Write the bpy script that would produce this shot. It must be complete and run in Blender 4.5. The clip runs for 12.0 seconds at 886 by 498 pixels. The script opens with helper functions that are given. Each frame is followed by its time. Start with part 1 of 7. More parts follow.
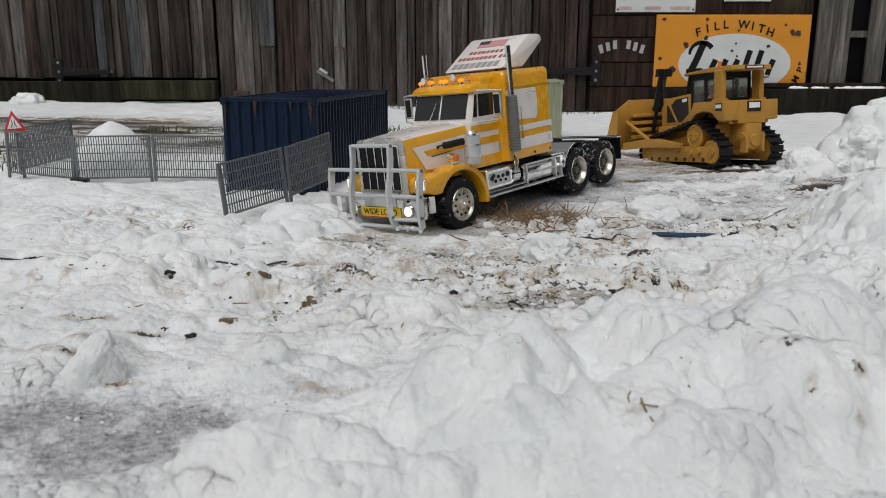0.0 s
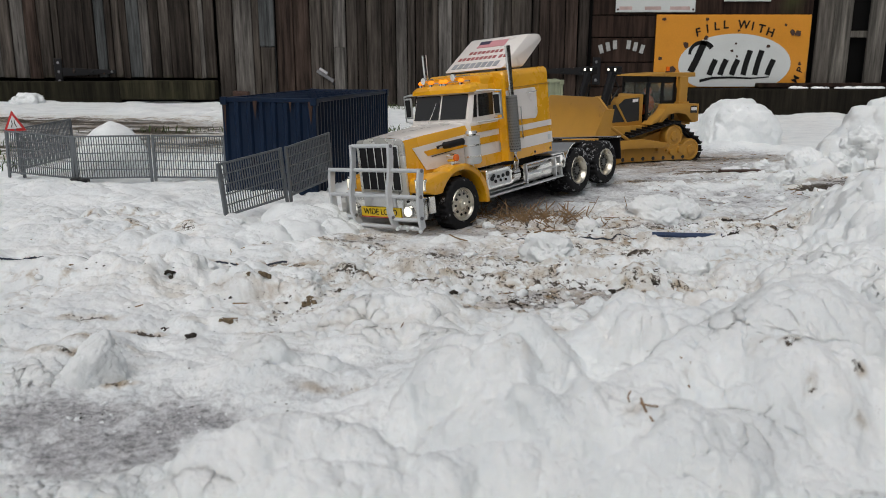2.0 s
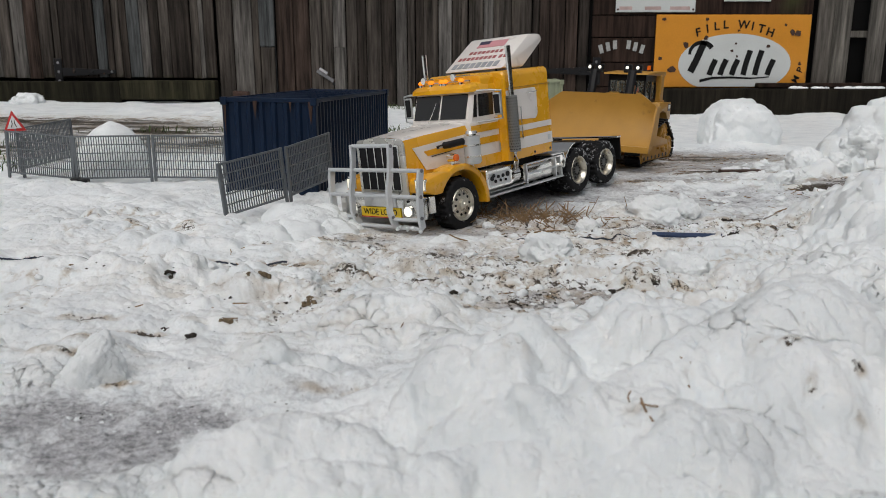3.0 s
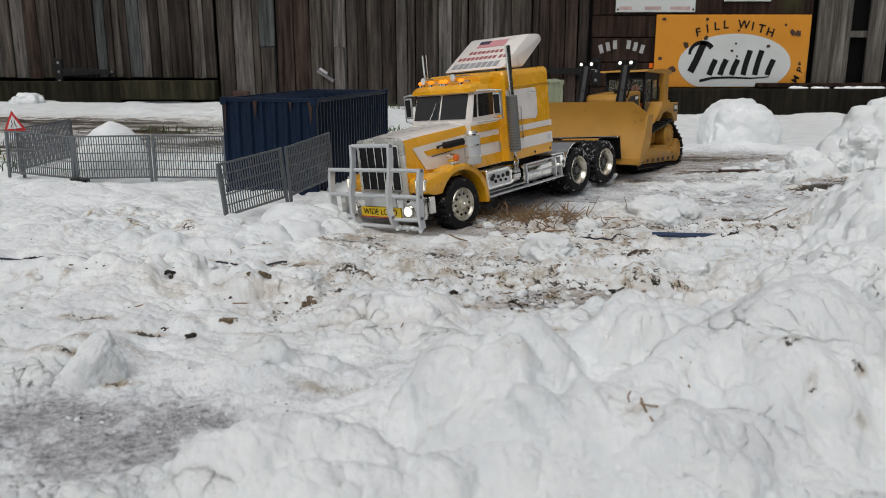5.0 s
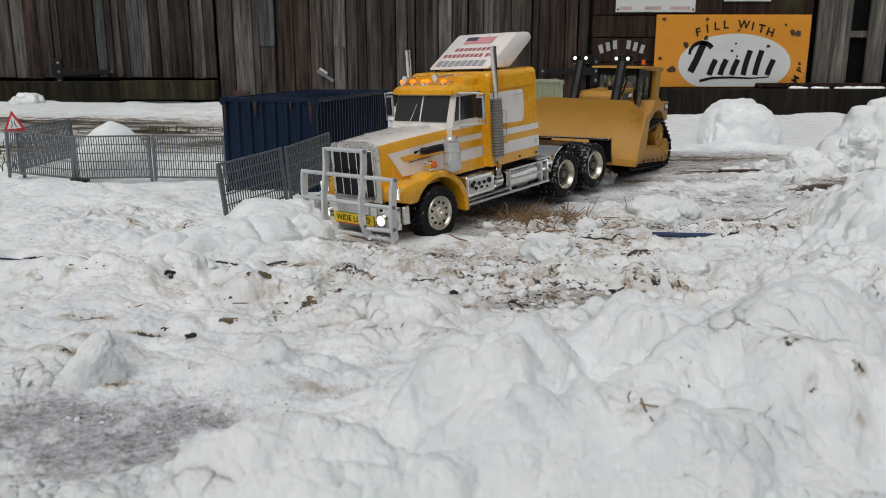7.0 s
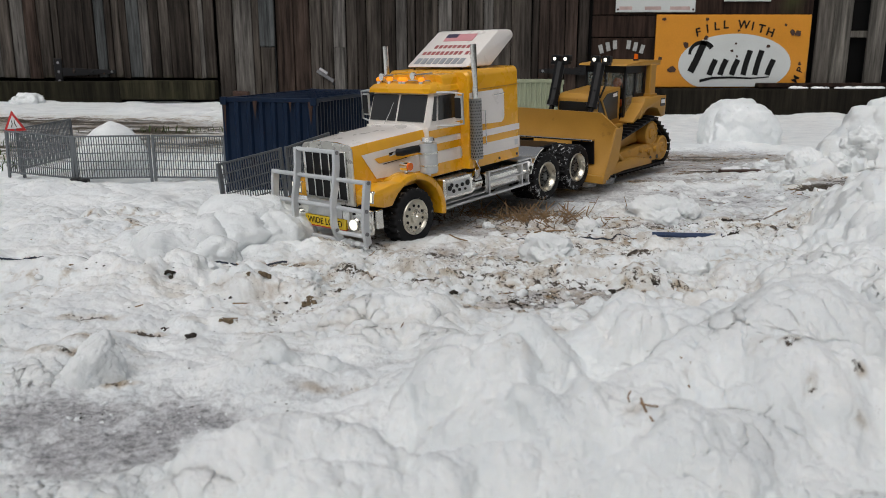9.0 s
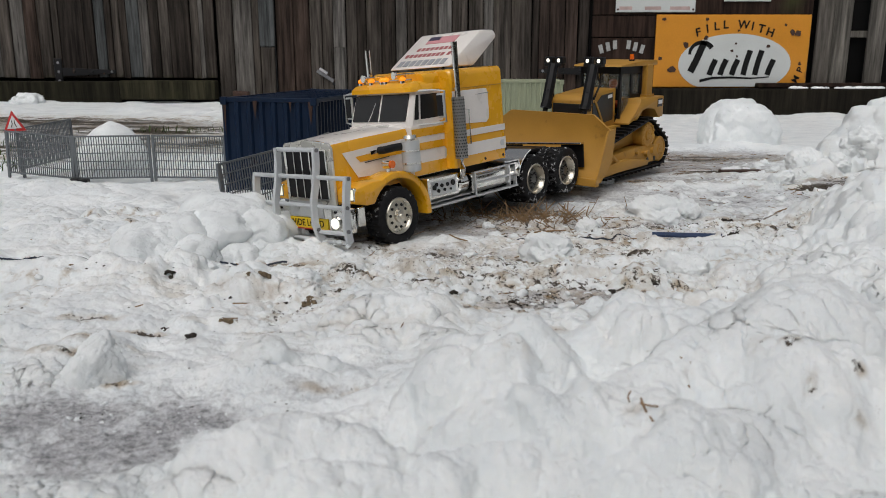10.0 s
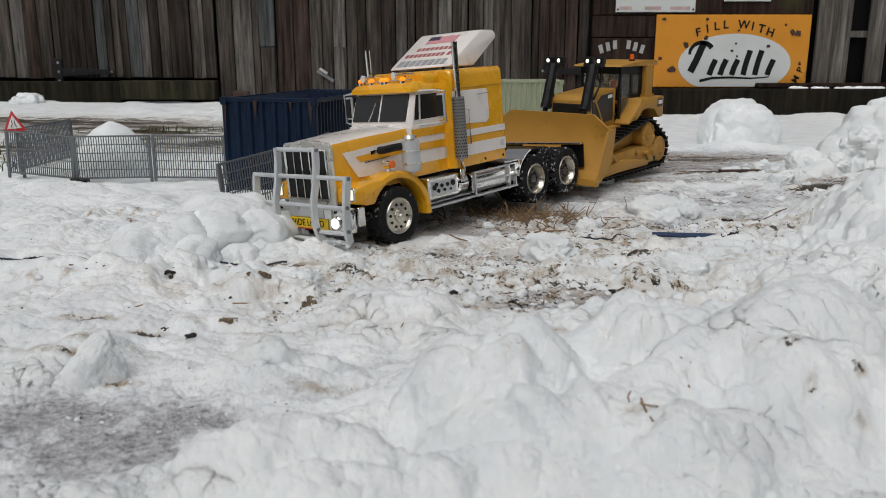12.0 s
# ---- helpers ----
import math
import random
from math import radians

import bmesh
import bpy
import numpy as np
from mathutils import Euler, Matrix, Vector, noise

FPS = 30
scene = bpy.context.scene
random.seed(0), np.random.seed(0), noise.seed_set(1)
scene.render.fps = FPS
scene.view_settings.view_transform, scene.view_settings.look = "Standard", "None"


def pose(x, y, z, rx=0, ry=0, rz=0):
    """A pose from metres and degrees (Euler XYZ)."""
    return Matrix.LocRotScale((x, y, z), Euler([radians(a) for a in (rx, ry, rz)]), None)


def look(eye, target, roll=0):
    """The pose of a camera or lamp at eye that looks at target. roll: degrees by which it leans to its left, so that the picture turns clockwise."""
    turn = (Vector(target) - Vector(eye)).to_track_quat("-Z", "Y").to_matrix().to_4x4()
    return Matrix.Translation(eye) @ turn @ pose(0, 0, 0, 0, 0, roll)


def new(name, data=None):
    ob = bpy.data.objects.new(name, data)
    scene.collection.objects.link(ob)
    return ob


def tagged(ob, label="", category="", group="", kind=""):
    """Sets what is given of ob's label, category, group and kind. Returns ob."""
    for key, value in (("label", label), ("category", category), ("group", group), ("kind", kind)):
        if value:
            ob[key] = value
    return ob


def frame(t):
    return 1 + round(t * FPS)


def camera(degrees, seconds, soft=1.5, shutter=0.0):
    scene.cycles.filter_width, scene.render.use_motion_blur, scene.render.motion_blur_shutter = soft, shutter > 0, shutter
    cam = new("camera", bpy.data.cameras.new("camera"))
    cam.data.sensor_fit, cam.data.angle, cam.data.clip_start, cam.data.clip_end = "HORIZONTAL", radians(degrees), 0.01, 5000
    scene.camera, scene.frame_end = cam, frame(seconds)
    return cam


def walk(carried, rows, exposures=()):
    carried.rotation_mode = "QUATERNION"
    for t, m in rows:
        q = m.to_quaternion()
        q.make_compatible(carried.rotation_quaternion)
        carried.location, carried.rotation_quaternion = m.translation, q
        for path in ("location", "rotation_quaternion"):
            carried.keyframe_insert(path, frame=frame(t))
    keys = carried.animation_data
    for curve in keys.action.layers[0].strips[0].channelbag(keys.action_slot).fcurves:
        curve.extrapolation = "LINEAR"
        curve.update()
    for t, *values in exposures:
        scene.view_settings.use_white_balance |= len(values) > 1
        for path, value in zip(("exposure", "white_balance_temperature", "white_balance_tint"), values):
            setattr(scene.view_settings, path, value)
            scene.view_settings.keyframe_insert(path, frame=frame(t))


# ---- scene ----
# camera: a phone on a low stand, it does not move
cam = camera(58.5, 12.0, soft=0.8)
cam.data.dof.use_dof = True
cam.data.dof.focus_distance = 1.45
cam.data.dof.aperture_fstop = 14.0
EYE = pose(0, 0, 0.265, 90 - 13.496, 0, 0)
walk(cam, [(0.0, EYE), (12.0, EYE)])

# ---- light: overcast winter day ----
world = bpy.data.worlds.new("overcast_sky")
scene.world = world
world.use_nodes = True
wn, wl = world.node_tree.nodes, world.node_tree.links
sky = wn.new("ShaderNodeTexSky")
sky.sky_type = "NISHITA"
sky.sun_disc = False
sky.sun_elevation = radians(48)
sky.sun_rotation = radians(200)
sky.dust_density = 4.0
sky.air_density = 1.0
grey = wn.new("ShaderNodeHueSaturation")
grey.inputs["Saturation"].default_value = 0.22
wl.new(sky.outputs[0], grey.inputs["Color"])
wl.new(grey.outputs[0], wn["Background"].inputs["Color"])
wn["Background"].inputs["Strength"].default_value = 0.12
sun_data = bpy.data.lights.new("cloud_sun", "SUN")
sun_data.energy = 1.2
sun_data.angle = radians(45)
sun_data.color = (1.0, 0.98, 0.95)
sun = new("cloud_sun", sun_data)
sun.matrix_world = look((-0.9, -2.2, 4.6), (0, 0, 0))
scene.view_settings.exposure = -0.46

# ---- materials ----
def rgb(c):
    return (c[0], c[1], c[2], 1.0)


def mat(name, color, rough=0.5, metal=0.0, vary=0.12, scale=40.0, bump=0.1, fine=400.0, second=None, amount=0.0, stretch=(1, 1, 1), glow=0.0, coat=0.0, spec=0.5):
    """A painted or raw surface: base colour broken by a coarse and a fine grain, stains in a second colour, fine relief."""
    m = bpy.data.materials.new(name)
    m.use_nodes = True
    n, l = m.node_tree.nodes, m.node_tree.links
    b = n["Principled BSDF"]
    tc = n.new("ShaderNodeTexCoord")
    mp = n.new("ShaderNodeMapping")
    mp.inputs["Scale"].default_value = stretch
    l.new(tc.outputs["Object"], mp.inputs["Vector"])
    big = n.new("ShaderNodeTexNoise")
    big.inputs["Scale"].default_value = scale
    big.inputs["Detail"].default_value = 4
    small = n.new("ShaderNodeTexNoise")
    small.inputs["Scale"].default_value = fine
    small.inputs["Detail"].default_value = 3
    l.new(mp.outputs[0], big.inputs["Vector"])
    l.new(mp.outputs[0], small.inputs["Vector"])
    ramp = n.new("ShaderNodeMapRange")
    ramp.inputs["From Min"].default_value = 0.3
    ramp.inputs["From Max"].default_value = 0.7
    ramp.inputs["To Min"].default_value = 1 - vary
    ramp.inputs["To Max"].default_value = 1 + vary
    add = n.new("ShaderNodeMath")
    add.operation = "MULTIPLY_ADD"
    add.inputs[1].default_value = 0.65
    l.new(big.outputs["Fac"], add.inputs[0])
    half = n.new("ShaderNodeMath")
    half.operation = "MULTIPLY"
    half.inputs[1].default_value = 0.35
    l.new(small.outputs["Fac"], half.inputs[0])
    l.new(half.outputs[0], add.inputs[2])
    l.new(add.outputs[0], ramp.inputs["Value"])
    mul = n.new("ShaderNodeVectorMath")
    mul.operation = "SCALE"
    mul.inputs[0].default_value = color[:3]
    l.new(ramp.outputs[0], mul.inputs["Scale"])
    out = mul.outputs[0]
    if second is not None:
        st = n.new("ShaderNodeTexNoise")
        st.inputs["Scale"].default_value = scale * 0.6
        st.inputs["Detail"].default_value = 6
        st.inputs["Roughness"].default_value = 0.65
        l.new(mp.outputs[0], st.inputs["Vector"])
        sr = n.new("ShaderNodeMapRange")
        sr.inputs["From Min"].default_value = 0.62 - amount * 0.3
        sr.inputs["From Max"].default_value = 0.72 - amount * 0.3
        l.new(st.outputs["Fac"], sr.inputs["Value"])
        mx = n.new("ShaderNodeMix")
        mx.data_type = "RGBA"
        mx.inputs["B"].default_value = rgb(second)
        l.new(sr.outputs[0], mx.inputs["Factor"])
        l.new(out, mx.inputs["A"])
        out = mx.outputs["Result"]
    l.new(out, b.inputs["Base Color"])
    b.inputs["Metallic"].default_value = metal
    b.inputs["Specular IOR Level"].default_value = spec
    rr = n.new("ShaderNodeMapRange")
    rr.inputs["To Min"].default_value = max(0.02, rough - 0.12 * (1 if rough > 0.2 else 0.4))
    rr.inputs["To Max"].default_value = min(1.0, rough + 0.12)
    l.new(big.outputs["Fac"], rr.inputs["Value"])
    l.new(rr.outputs[0], b.inputs["Roughness"])
    if coat:
        b.inputs["Coat Weight"].default_value = coat
        b.inputs["Coat Roughness"].default_value = 0.08
    if bump:
        bp = n.new("ShaderNodeBump")
        bp.inputs["Strength"].default_value = bump
        bp.inputs["Distance"].default_value = 0.002
        l.new(add.outputs[0], bp.inputs["Height"])
        l.new(bp.outputs[0], b.inputs["Normal"])
    if glow:
        b.inputs["Emission Color"].default_value = rgb(color)
        b.inputs["Emission Strength"].default_value = glow
    return m


def plank_mat(name, tones, moss=0.0, grain=1.0):
    """Weathered boards: tone by board, grain along the board, moss in blotches."""
    m = bpy.data.materials.new(name)
    m.use_nodes = True
    n, l = m.node_tree.nodes, m.node_tree.links
    b = n["Principled BSDF"]
    info = n.new("ShaderNodeObjectInfo")
    cr = n.new("ShaderNodeValToRGB")
    while len(cr.color_ramp.elements) < len(tones):
        cr.color_ramp.elements.new(0.5)
    for i, c in enumerate(tones):
        cr.color_ramp.elements[i].position = i / max(1, len(tones) - 1)
        cr.color_ramp.elements[i].color = rgb(c)
    l.new(info.outputs["Random"], cr.inputs["Fac"])
    tc = n.new("ShaderNodeTexCoord")
    shift = n.new("ShaderNodeVectorMath")
    shift.operation = "MULTIPLY_ADD"
    shift.inputs[1].default_value = (34, 34, 2.2)
    sc = n.new("ShaderNodeCombineXYZ")
    ml = n.new("ShaderNodeMath")
    ml.operation = "MULTIPLY"
    ml.inputs[1].default_value = 50
    l.new(info.outputs["Random"], ml.inputs[0])
    for k in range(3):
        l.new(ml.outputs[0], sc.inputs[k])
    l.new(tc.outputs["Object"], shift.inputs[0])
    l.new(sc.outputs[0], shift.inputs[2])
    gr = n.new("ShaderNodeTexNoise")
    gr.inputs["Scale"].default_value = 1.6
    gr.inputs["Detail"].default_value = 8
    gr.inputs["Roughness"].default_value = 0.7
    l.new(shift.outputs[0], gr.inputs["Vector"])
    g2 = n.new("ShaderNodeMapRange")
    g2.inputs["From Min"].default_value = 0.3
    g2.inputs["From Max"].default_value = 0.72
    g2.inputs["To Min"].default_value = 1 - 0.8 * grain
    g2.inputs["To Max"].default_value = 1 + 0.85 * grain
    l.new(gr.outputs["Fac"], g2.inputs["Value"])
    run = n.new("ShaderNodeVectorMath")
    run.operation = "MULTIPLY_ADD"
    run.inputs[1].default_value = (26, 26, 1.5)
    l.new(tc.outputs["Object"], run.inputs[0])
    l.new(sc.outputs[0], run.inputs[2])
    wash = n.new("ShaderNodeTexNoise")
    wash.inputs["Scale"].default_value = 0.9
    wash.inputs["Detail"].default_value = 5
    wash.inputs["Roughness"].default_value = 0.62
    l.new(run.outputs[0], wash.inputs["Vector"])
    w2 = n.new("ShaderNodeMapRange")
    w2.inputs["From Min"].default_value = 0.36
    w2.inputs["From Max"].default_value = 0.62
    w2.inputs["To Min"].default_value = 0.42
    w2.inputs["To Max"].default_value = 1.2
    l.new(wash.outputs["Fac"], w2.inputs["Value"])
    both = n.new("ShaderNodeMath")
    both.operation = "MULTIPLY"
    l.new(g2.outputs[0], both.inputs[0])
    l.new(w2.outputs[0], both.inputs[1])
    mul = n.new("ShaderNodeVectorMath")
    mul.operation = "SCALE"
    l.new(cr.outputs["Color"], mul.inputs[0])
    l.new(both.outputs[0], mul.inputs["Scale"])
    mo = n.new("ShaderNodeTexNoise")
    mo.inputs["Scale"].default_value = 3.2
    mo.inputs["Detail"].default_value = 6
    l.new(tc.outputs["Object"], mo.inputs["Vector"])
    mr = n.new("ShaderNodeMapRange")
    mr.inputs["From Min"].default_value = 0.6 - 0.25 * moss
    mr.inputs["From Max"].default_value = 0.85 - 0.25 * moss
    l.new(mo.outputs["Fac"], mr.inputs["Value"])
    mx = n.new("ShaderNodeMix")
    mx.data_type = "RGBA"
    mx.inputs["B"].default_value = (0.045, 0.05, 0.02, 1)
    l.new(mr.outputs[0], mx.inputs["Factor"])
    l.new(mul.outputs[0], mx.inputs["A"])
    l.new(mx.outputs["Result"], b.inputs["Base Color"])
    b.inputs["Roughness"].default_value = 0.85
    b.inputs["Specular IOR Level"].default_value = 0.12
    bp = n.new("ShaderNodeBump")
    bp.inputs["Strength"].default_value = 0.5
    bp.inputs["Distance"].default_value = 0.003
    l.new(gr.outputs["Fac"], bp.inputs["Height"])
    l.new(bp.outputs[0], b.inputs["Normal"])
    return m


def snow_mat(name, masked, deep=0.6):
    """Old wet snow; on the ground two masks of the mesh lay bare slush and soil."""
    m = bpy.data.materials.new(name)
    m.use_nodes = True
    n, l = m.node_tree.nodes, m.node_tree.links
    b = n["Principled BSDF"]
    tc = n.new("ShaderNodeTexCoord")

    def tex(scale, detail=5, rough=0.6):
        t = n.new("ShaderNodeTexNoise")
        t.inputs["Scale"].default_value = scale
        t.inputs["Detail"].default_value = detail
        t.inputs["Roughness"].default_value = rough
        l.new(tc.outputs["Object"], t.inputs["Vector"])
        return t.outputs["Fac"]

    def span(v, a, c, lo=0.0, hi=1.0):
        r = n.new("ShaderNodeMapRange")
        r.inputs["From Min"].default_value, r.inputs["From Max"].default_value = a, c
        r.inputs["To Min"].default_value, r.inputs["To Max"].default_value = lo, hi
        l.new(v, r.inputs["Value"])
        return r.outputs[0]

    def blend(f, a, c):
        x = n.new("ShaderNodeMix")
        x.data_type = "RGBA"
        for s, v in (("A", a), ("B", c)):
            if isinstance(v, tuple):
                x.inputs[s].default_value = rgb(v)
            else:
                l.new(v, x.inputs[s])
        l.new(f, x.inputs["Factor"])
        return x.outputs["Result"]

    def math(op, a, c):
        x = n.new("ShaderNodeMath")
        x.operation = op
        x.use_clamp = op != "MULTIPLY_ADD"
        for i, v in enumerate((a, c)):
            if isinstance(v, float):
                x.inputs[i].default_value = v
            else:
                l.new(v, x.inputs[i])
        return x.outputs[0]

    coarse, grain = tex(26.0), tex(420.0, 3)
    col = blend(span(coarse, 0.35, 0.7), (0.84, 0.872, 0.882), (0.925, 0.945, 0.947))
    sodden = math("MULTIPLY", span(tex(11.0, 5, 0.62), 0.42, 0.66), 0.55)
    col = blend(sodden, col, (0.68, 0.715, 0.735))
    speck = math("MULTIPLY", span(tex(150.0, 2), 0.70, 0.78), 0.35)
    col = blend(speck, col, (0.25, 0.2, 0.15))
    if masked:
        wet = n.new("ShaderNodeAttribute")
        wet.attribute_name = "slush"
        dirt = n.new("ShaderNodeAttribute")
        dirt.attribute_name = "soil"
        fine = tex(120.0, 6, 0.75)
        wmask = math("MULTIPLY", span(math("ADD", wet.outputs["Fac"], span(fine, 0.3, 0.7, -0.3, 0.3)), 0.25, 0.8), 0.9)
        mp = n.new("ShaderNodeMapping")
        mp.inputs["Scale"].default_value = (0.6, 1, 1)
        l.new(tc.outputs["Object"], mp.inputs["Vector"])
        stk = n.new("ShaderNodeTexNoise")
        stk.inputs["Scale"].default_value = 170.0
        stk.inputs["Detail"].default_value = 7
        stk.inputs["Roughness"].default_value = 0.82
        l.new(mp.outputs[0], stk.inputs["Vector"])
        wetcol = blend(span(stk.outputs["Fac"], 0.36, 0.58), (0.05, 0.046, 0.048), (0.56, 0.56, 0.58))
        wetcol = blend(span(tex(24.0, 6, 0.7), 0.52, 0.62, 0.0, 0.8), wetcol, (0.72, 0.735, 0.75))
        col = blend(wmask, col, wetcol)
        crumb = tex(210.0, 5, 0.7)
        dmask = span(math("ADD", dirt.outputs["Fac"], span(crumb, 0.25, 0.75, -0.5, 0.5)), 0.50, 0.66)
        soilcol = blend(span(tex(300.0, 4), 0.35, 0.65), (0.022, 0.018, 0.014), (0.12, 0.095, 0.07))
        stain = math("MULTIPLY", span(dirt.outputs["Fac"], 0.04, 0.45), span(tex(34.0, 4, 0.65), 0.42, 0.62, 0.08, 0.95))
        tint = blend(math("MULTIPLY", stain, 0.95), col, (0.40, 0.315, 0.215))
        col = blend(dmask, tint, soilcol)
        l.new(span(wmask, 0.0, 1.0, 0.62, 0.3), b.inputs["Roughness"])
    else:
        b.inputs["Roughness"].default_value = 0.62
    l.new(col, b.inputs["Base Color"])
    b.inputs["Specular IOR Level"].default_value = 0.3
    b.inputs["Subsurface Weight"].default_value = deep
    b.inputs["Subsurface Radius"].default_value = (0.9, 0.95, 1.0)
    b.inputs["Subsurface Scale"].default_value = 0.007
    mixh = n.new("ShaderNodeMath")
    mixh.operation = "MULTIPLY_ADD"
    mixh.inputs[1].default_value = 0.14
    l.new(grain, mixh.inputs[0])
    l.new(tex(70.0, 9, 0.68), mixh.inputs[2])
    bp = n.new("ShaderNodeBump")
    bp.inputs["Strength"].default_value = 0.62
    bp.inputs["Distance"].default_value = 0.006
    l.new(mixh.outputs[0], bp.inputs["Height"])
    l.new(bp.outputs[0], b.inputs["Normal"])
    return m


SNOW = snow_mat("old_snow", False, 0.1)
GROUND = snow_mat("trodden_snow", True)
TONES = {
    "D": plank_mat("dark_plank", [(0.026, 0.021, 0.018), (0.038, 0.031, 0.026)], 0.1),
    "M": plank_mat("brown_grey_plank", [(0.056, 0.047, 0.040), (0.080, 0.069, 0.060)], 0.35),
    "L": plank_mat("silvered_plank", [(0.100, 0.092, 0.084), (0.130, 0.121, 0.112)], 0.3),
    "R": plank_mat("reddish_plank", [(0.052, 0.036, 0.029), (0.040, 0.029, 0.024)], 0.05),
    "B": plank_mat("bluish_plank", [(0.068, 0.072, 0.073), (0.078, 0.081, 0.081)], 0.1)}
PLANK = TONES["M"]
BROWN = plank_mat("brown_stained_board", [(0.022, 0.013, 0.010), (0.034, 0.021, 0.016), (0.028, 0.017, 0.013)], 0.0, 0.8)
MOSSWOOD = plank_mat("mossy_board", [(0.030, 0.028, 0.016), (0.034, 0.031, 0.018)], 0.0, 0.7)
BASEWOOD = plank_mat("mossy_beam", [(0.012, 0.011, 0.008), (0.019, 0.018, 0.010), (0.015, 0.012, 0.009)], -0.6, 0.7)
SLAT = plank_mat("pale_slat", [(0.125, 0.115, 0.100), (0.150, 0.138, 0.122), (0.105, 0.094, 0.082)], 0.1, 0.7)
# near-black colour stands in for the shade behind boards, slats and door
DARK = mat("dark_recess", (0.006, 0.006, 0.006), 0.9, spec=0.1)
IRON = mat("black_iron", (0.008, 0.008, 0.009), 0.5, 0.0, spec=0.25, second=(0.06, 0.03, 0.015), amount=0.05)
ZINC = mat("zinc_screw", (0.6, 0.6, 0.62), 0.3, 1.0)
DULLZINC = mat("dull_galvanised_steel", (0.22, 0.22, 0.23), 0.5, 0.6, 0.3, 60)
CHROME = mat("chrome", (0.78, 0.77, 0.74), 0.1, 1.0, 0.05, bump=0.02)
YELLOW = mat("yellow_truck_paint", (0.82, 0.40, 0.012), 0.28, 0.0, 0.05, 30, 0.02, coat=0.5)
WHITE = mat("white_truck_paint", (0.82, 0.775, 0.735), 0.3, 0.0, 0.04, 30, 0.02, coat=0.4)
PALECHROME = mat("pale_dull_chrome", (0.74, 0.73, 0.68), 0.28, 0.55, 0.06, 40, 0.03)
BARGREY = mat("grey_painted_metal", (0.60, 0.62, 0.64), 0.45, 0.25, 0.06)
RUBBER = mat("black_rubber", (0.010, 0.010, 0.011), 0.75, 0, 0.25, 90, 0.3, second=(0.5, 0.5, 0.51), amount=0.05, spec=0.25)
CAKED = mat("snow_caked_rubber", (0.010, 0.010, 0.011), 0.75, 0, 0.25, 190, 0.3, second=(0.55, 0.56, 0.58), amount=0.16, spec=0.25)
BLACK = mat("black_plastic", (0.007, 0.007, 0.008), 0.4, spec=0.3)
GLASS = mat("dark_tinted_glass", (0.02, 0.02, 0.02), 0.06, 0, 0.02, bump=0)
AMBER = mat("amber_lens_lit", (1.0, 0.27, 0.01), 0.2, glow=1.1)
AMBERDIM = mat("amber_lens", (0.85, 0.16, 0.01), 0.2)
LED = mat("white_led_lit", (1.0, 0.96, 0.82), 0.2, glow=1.6)
LEDDIM = mat("cream_lamp_lit", (1.0, 0.93, 0.7), 0.2, glow=1.2)
CATY = mat("construction_yellow", (0.45, 0.235, 0.040), 0.45, 0.0, 0.08, 30, 0.05, second=(0.24, 0.125, 0.03), amount=-0.03, spec=0.35)
BLUE = mat("navy_container_paint", (0.004, 0.0135, 0.036), 0.42, 0.0, 0.2, 20, 0.05, second=(0.03, 0.018, 0.014), amount=-0.08, spec=0.22)
RUST = mat("rust", (0.05, 0.025, 0.017), 0.85, 0, 0.4, 80, 0.3)
CREAM = mat("pale_green_container_paint", (0.27, 0.295, 0.20), 0.5, 0, 0.08, 20, 0.04, second=(0.2, 0.21, 0.14), amount=-0.05)
PANEL = mat("grey_plastic_mesh", (0.13, 0.143, 0.155), 0.5, 0, 0.1, 60, 0.05)
SIGNRED = mat("sign_red", (0.55, 0.03, 0.03), 0.4)
SIGNWHITE = mat("sign_white", (0.78, 0.78, 0.78), 0.4)
SIGNBLACK = mat("sign_black", (0.006, 0.006, 0.006), 0.55, spec=0.2)
ENAMEL = mat("orange_enamel", (0.58, 0.235, 0.016), 0.4, 0, 0.10, 6, 0.05, 120, (0.16, 0.06, 0.02), -0.10)
ENAMELW = mat("white_enamel", (0.54, 0.56, 0.55), 0.4, 0, 0.06, 6, 0.05, 120, (0.30, 0.18, 0.10), -0.2)
STRAWM = mat("dry_straw", (0.24, 0.15, 0.075), 0.9, 0, 0.4, 200)
SOIL = mat("wet_soil_crumb", (0.03, 0.024, 0.018), 0.9, 0, 0.4, 200)
GRASSM = mat("winter_grass", (0.06, 0.09, 0.025), 0.8, 0, 0.4, 60)
TWINE = mat("dark_blue_twine", (0.02, 0.028, 0.045), 0.7, 0, 0.3, 80)
BLUEROD = mat("blue_plastic_strip", (0.009, 0.032, 0.095), 0.5, 0, 0.15, 60, second=(0.5, 0.5, 0.52), amount=-0.05)

# ---- mesh helpers ----
def part(name, bm, material, parent=None, label="", smooth=35, m=None):
    """One mesh object from a bmesh, under its thing or part; m: its pose in the parent's space."""
    me = bpy.data.meshes.new(name)
    bm.normal_update()
    if smooth:
        for f in bm.faces:
            f.smooth = True
        for e in bm.edges:
            e.smooth = not (len(e.link_faces) == 2 and e.calc_face_angle(0) > radians(smooth))
    bm.to_mesh(me)
    bm.free()
    for x in material if isinstance(material, (list, tuple)) else [material]:
        me.materials.append(x)
    ob = new(name, me)
    if parent is not None:
        ob.parent = parent
    if m is not None:
        ob.matrix_basis = m
    if label:
        ob["label"] = label
    return ob


def mesh_part(name, me, parent, m=None):
    ob = new(name, me)
    ob.parent = parent
    if m is not None:
        ob.matrix_basis = m
    return ob


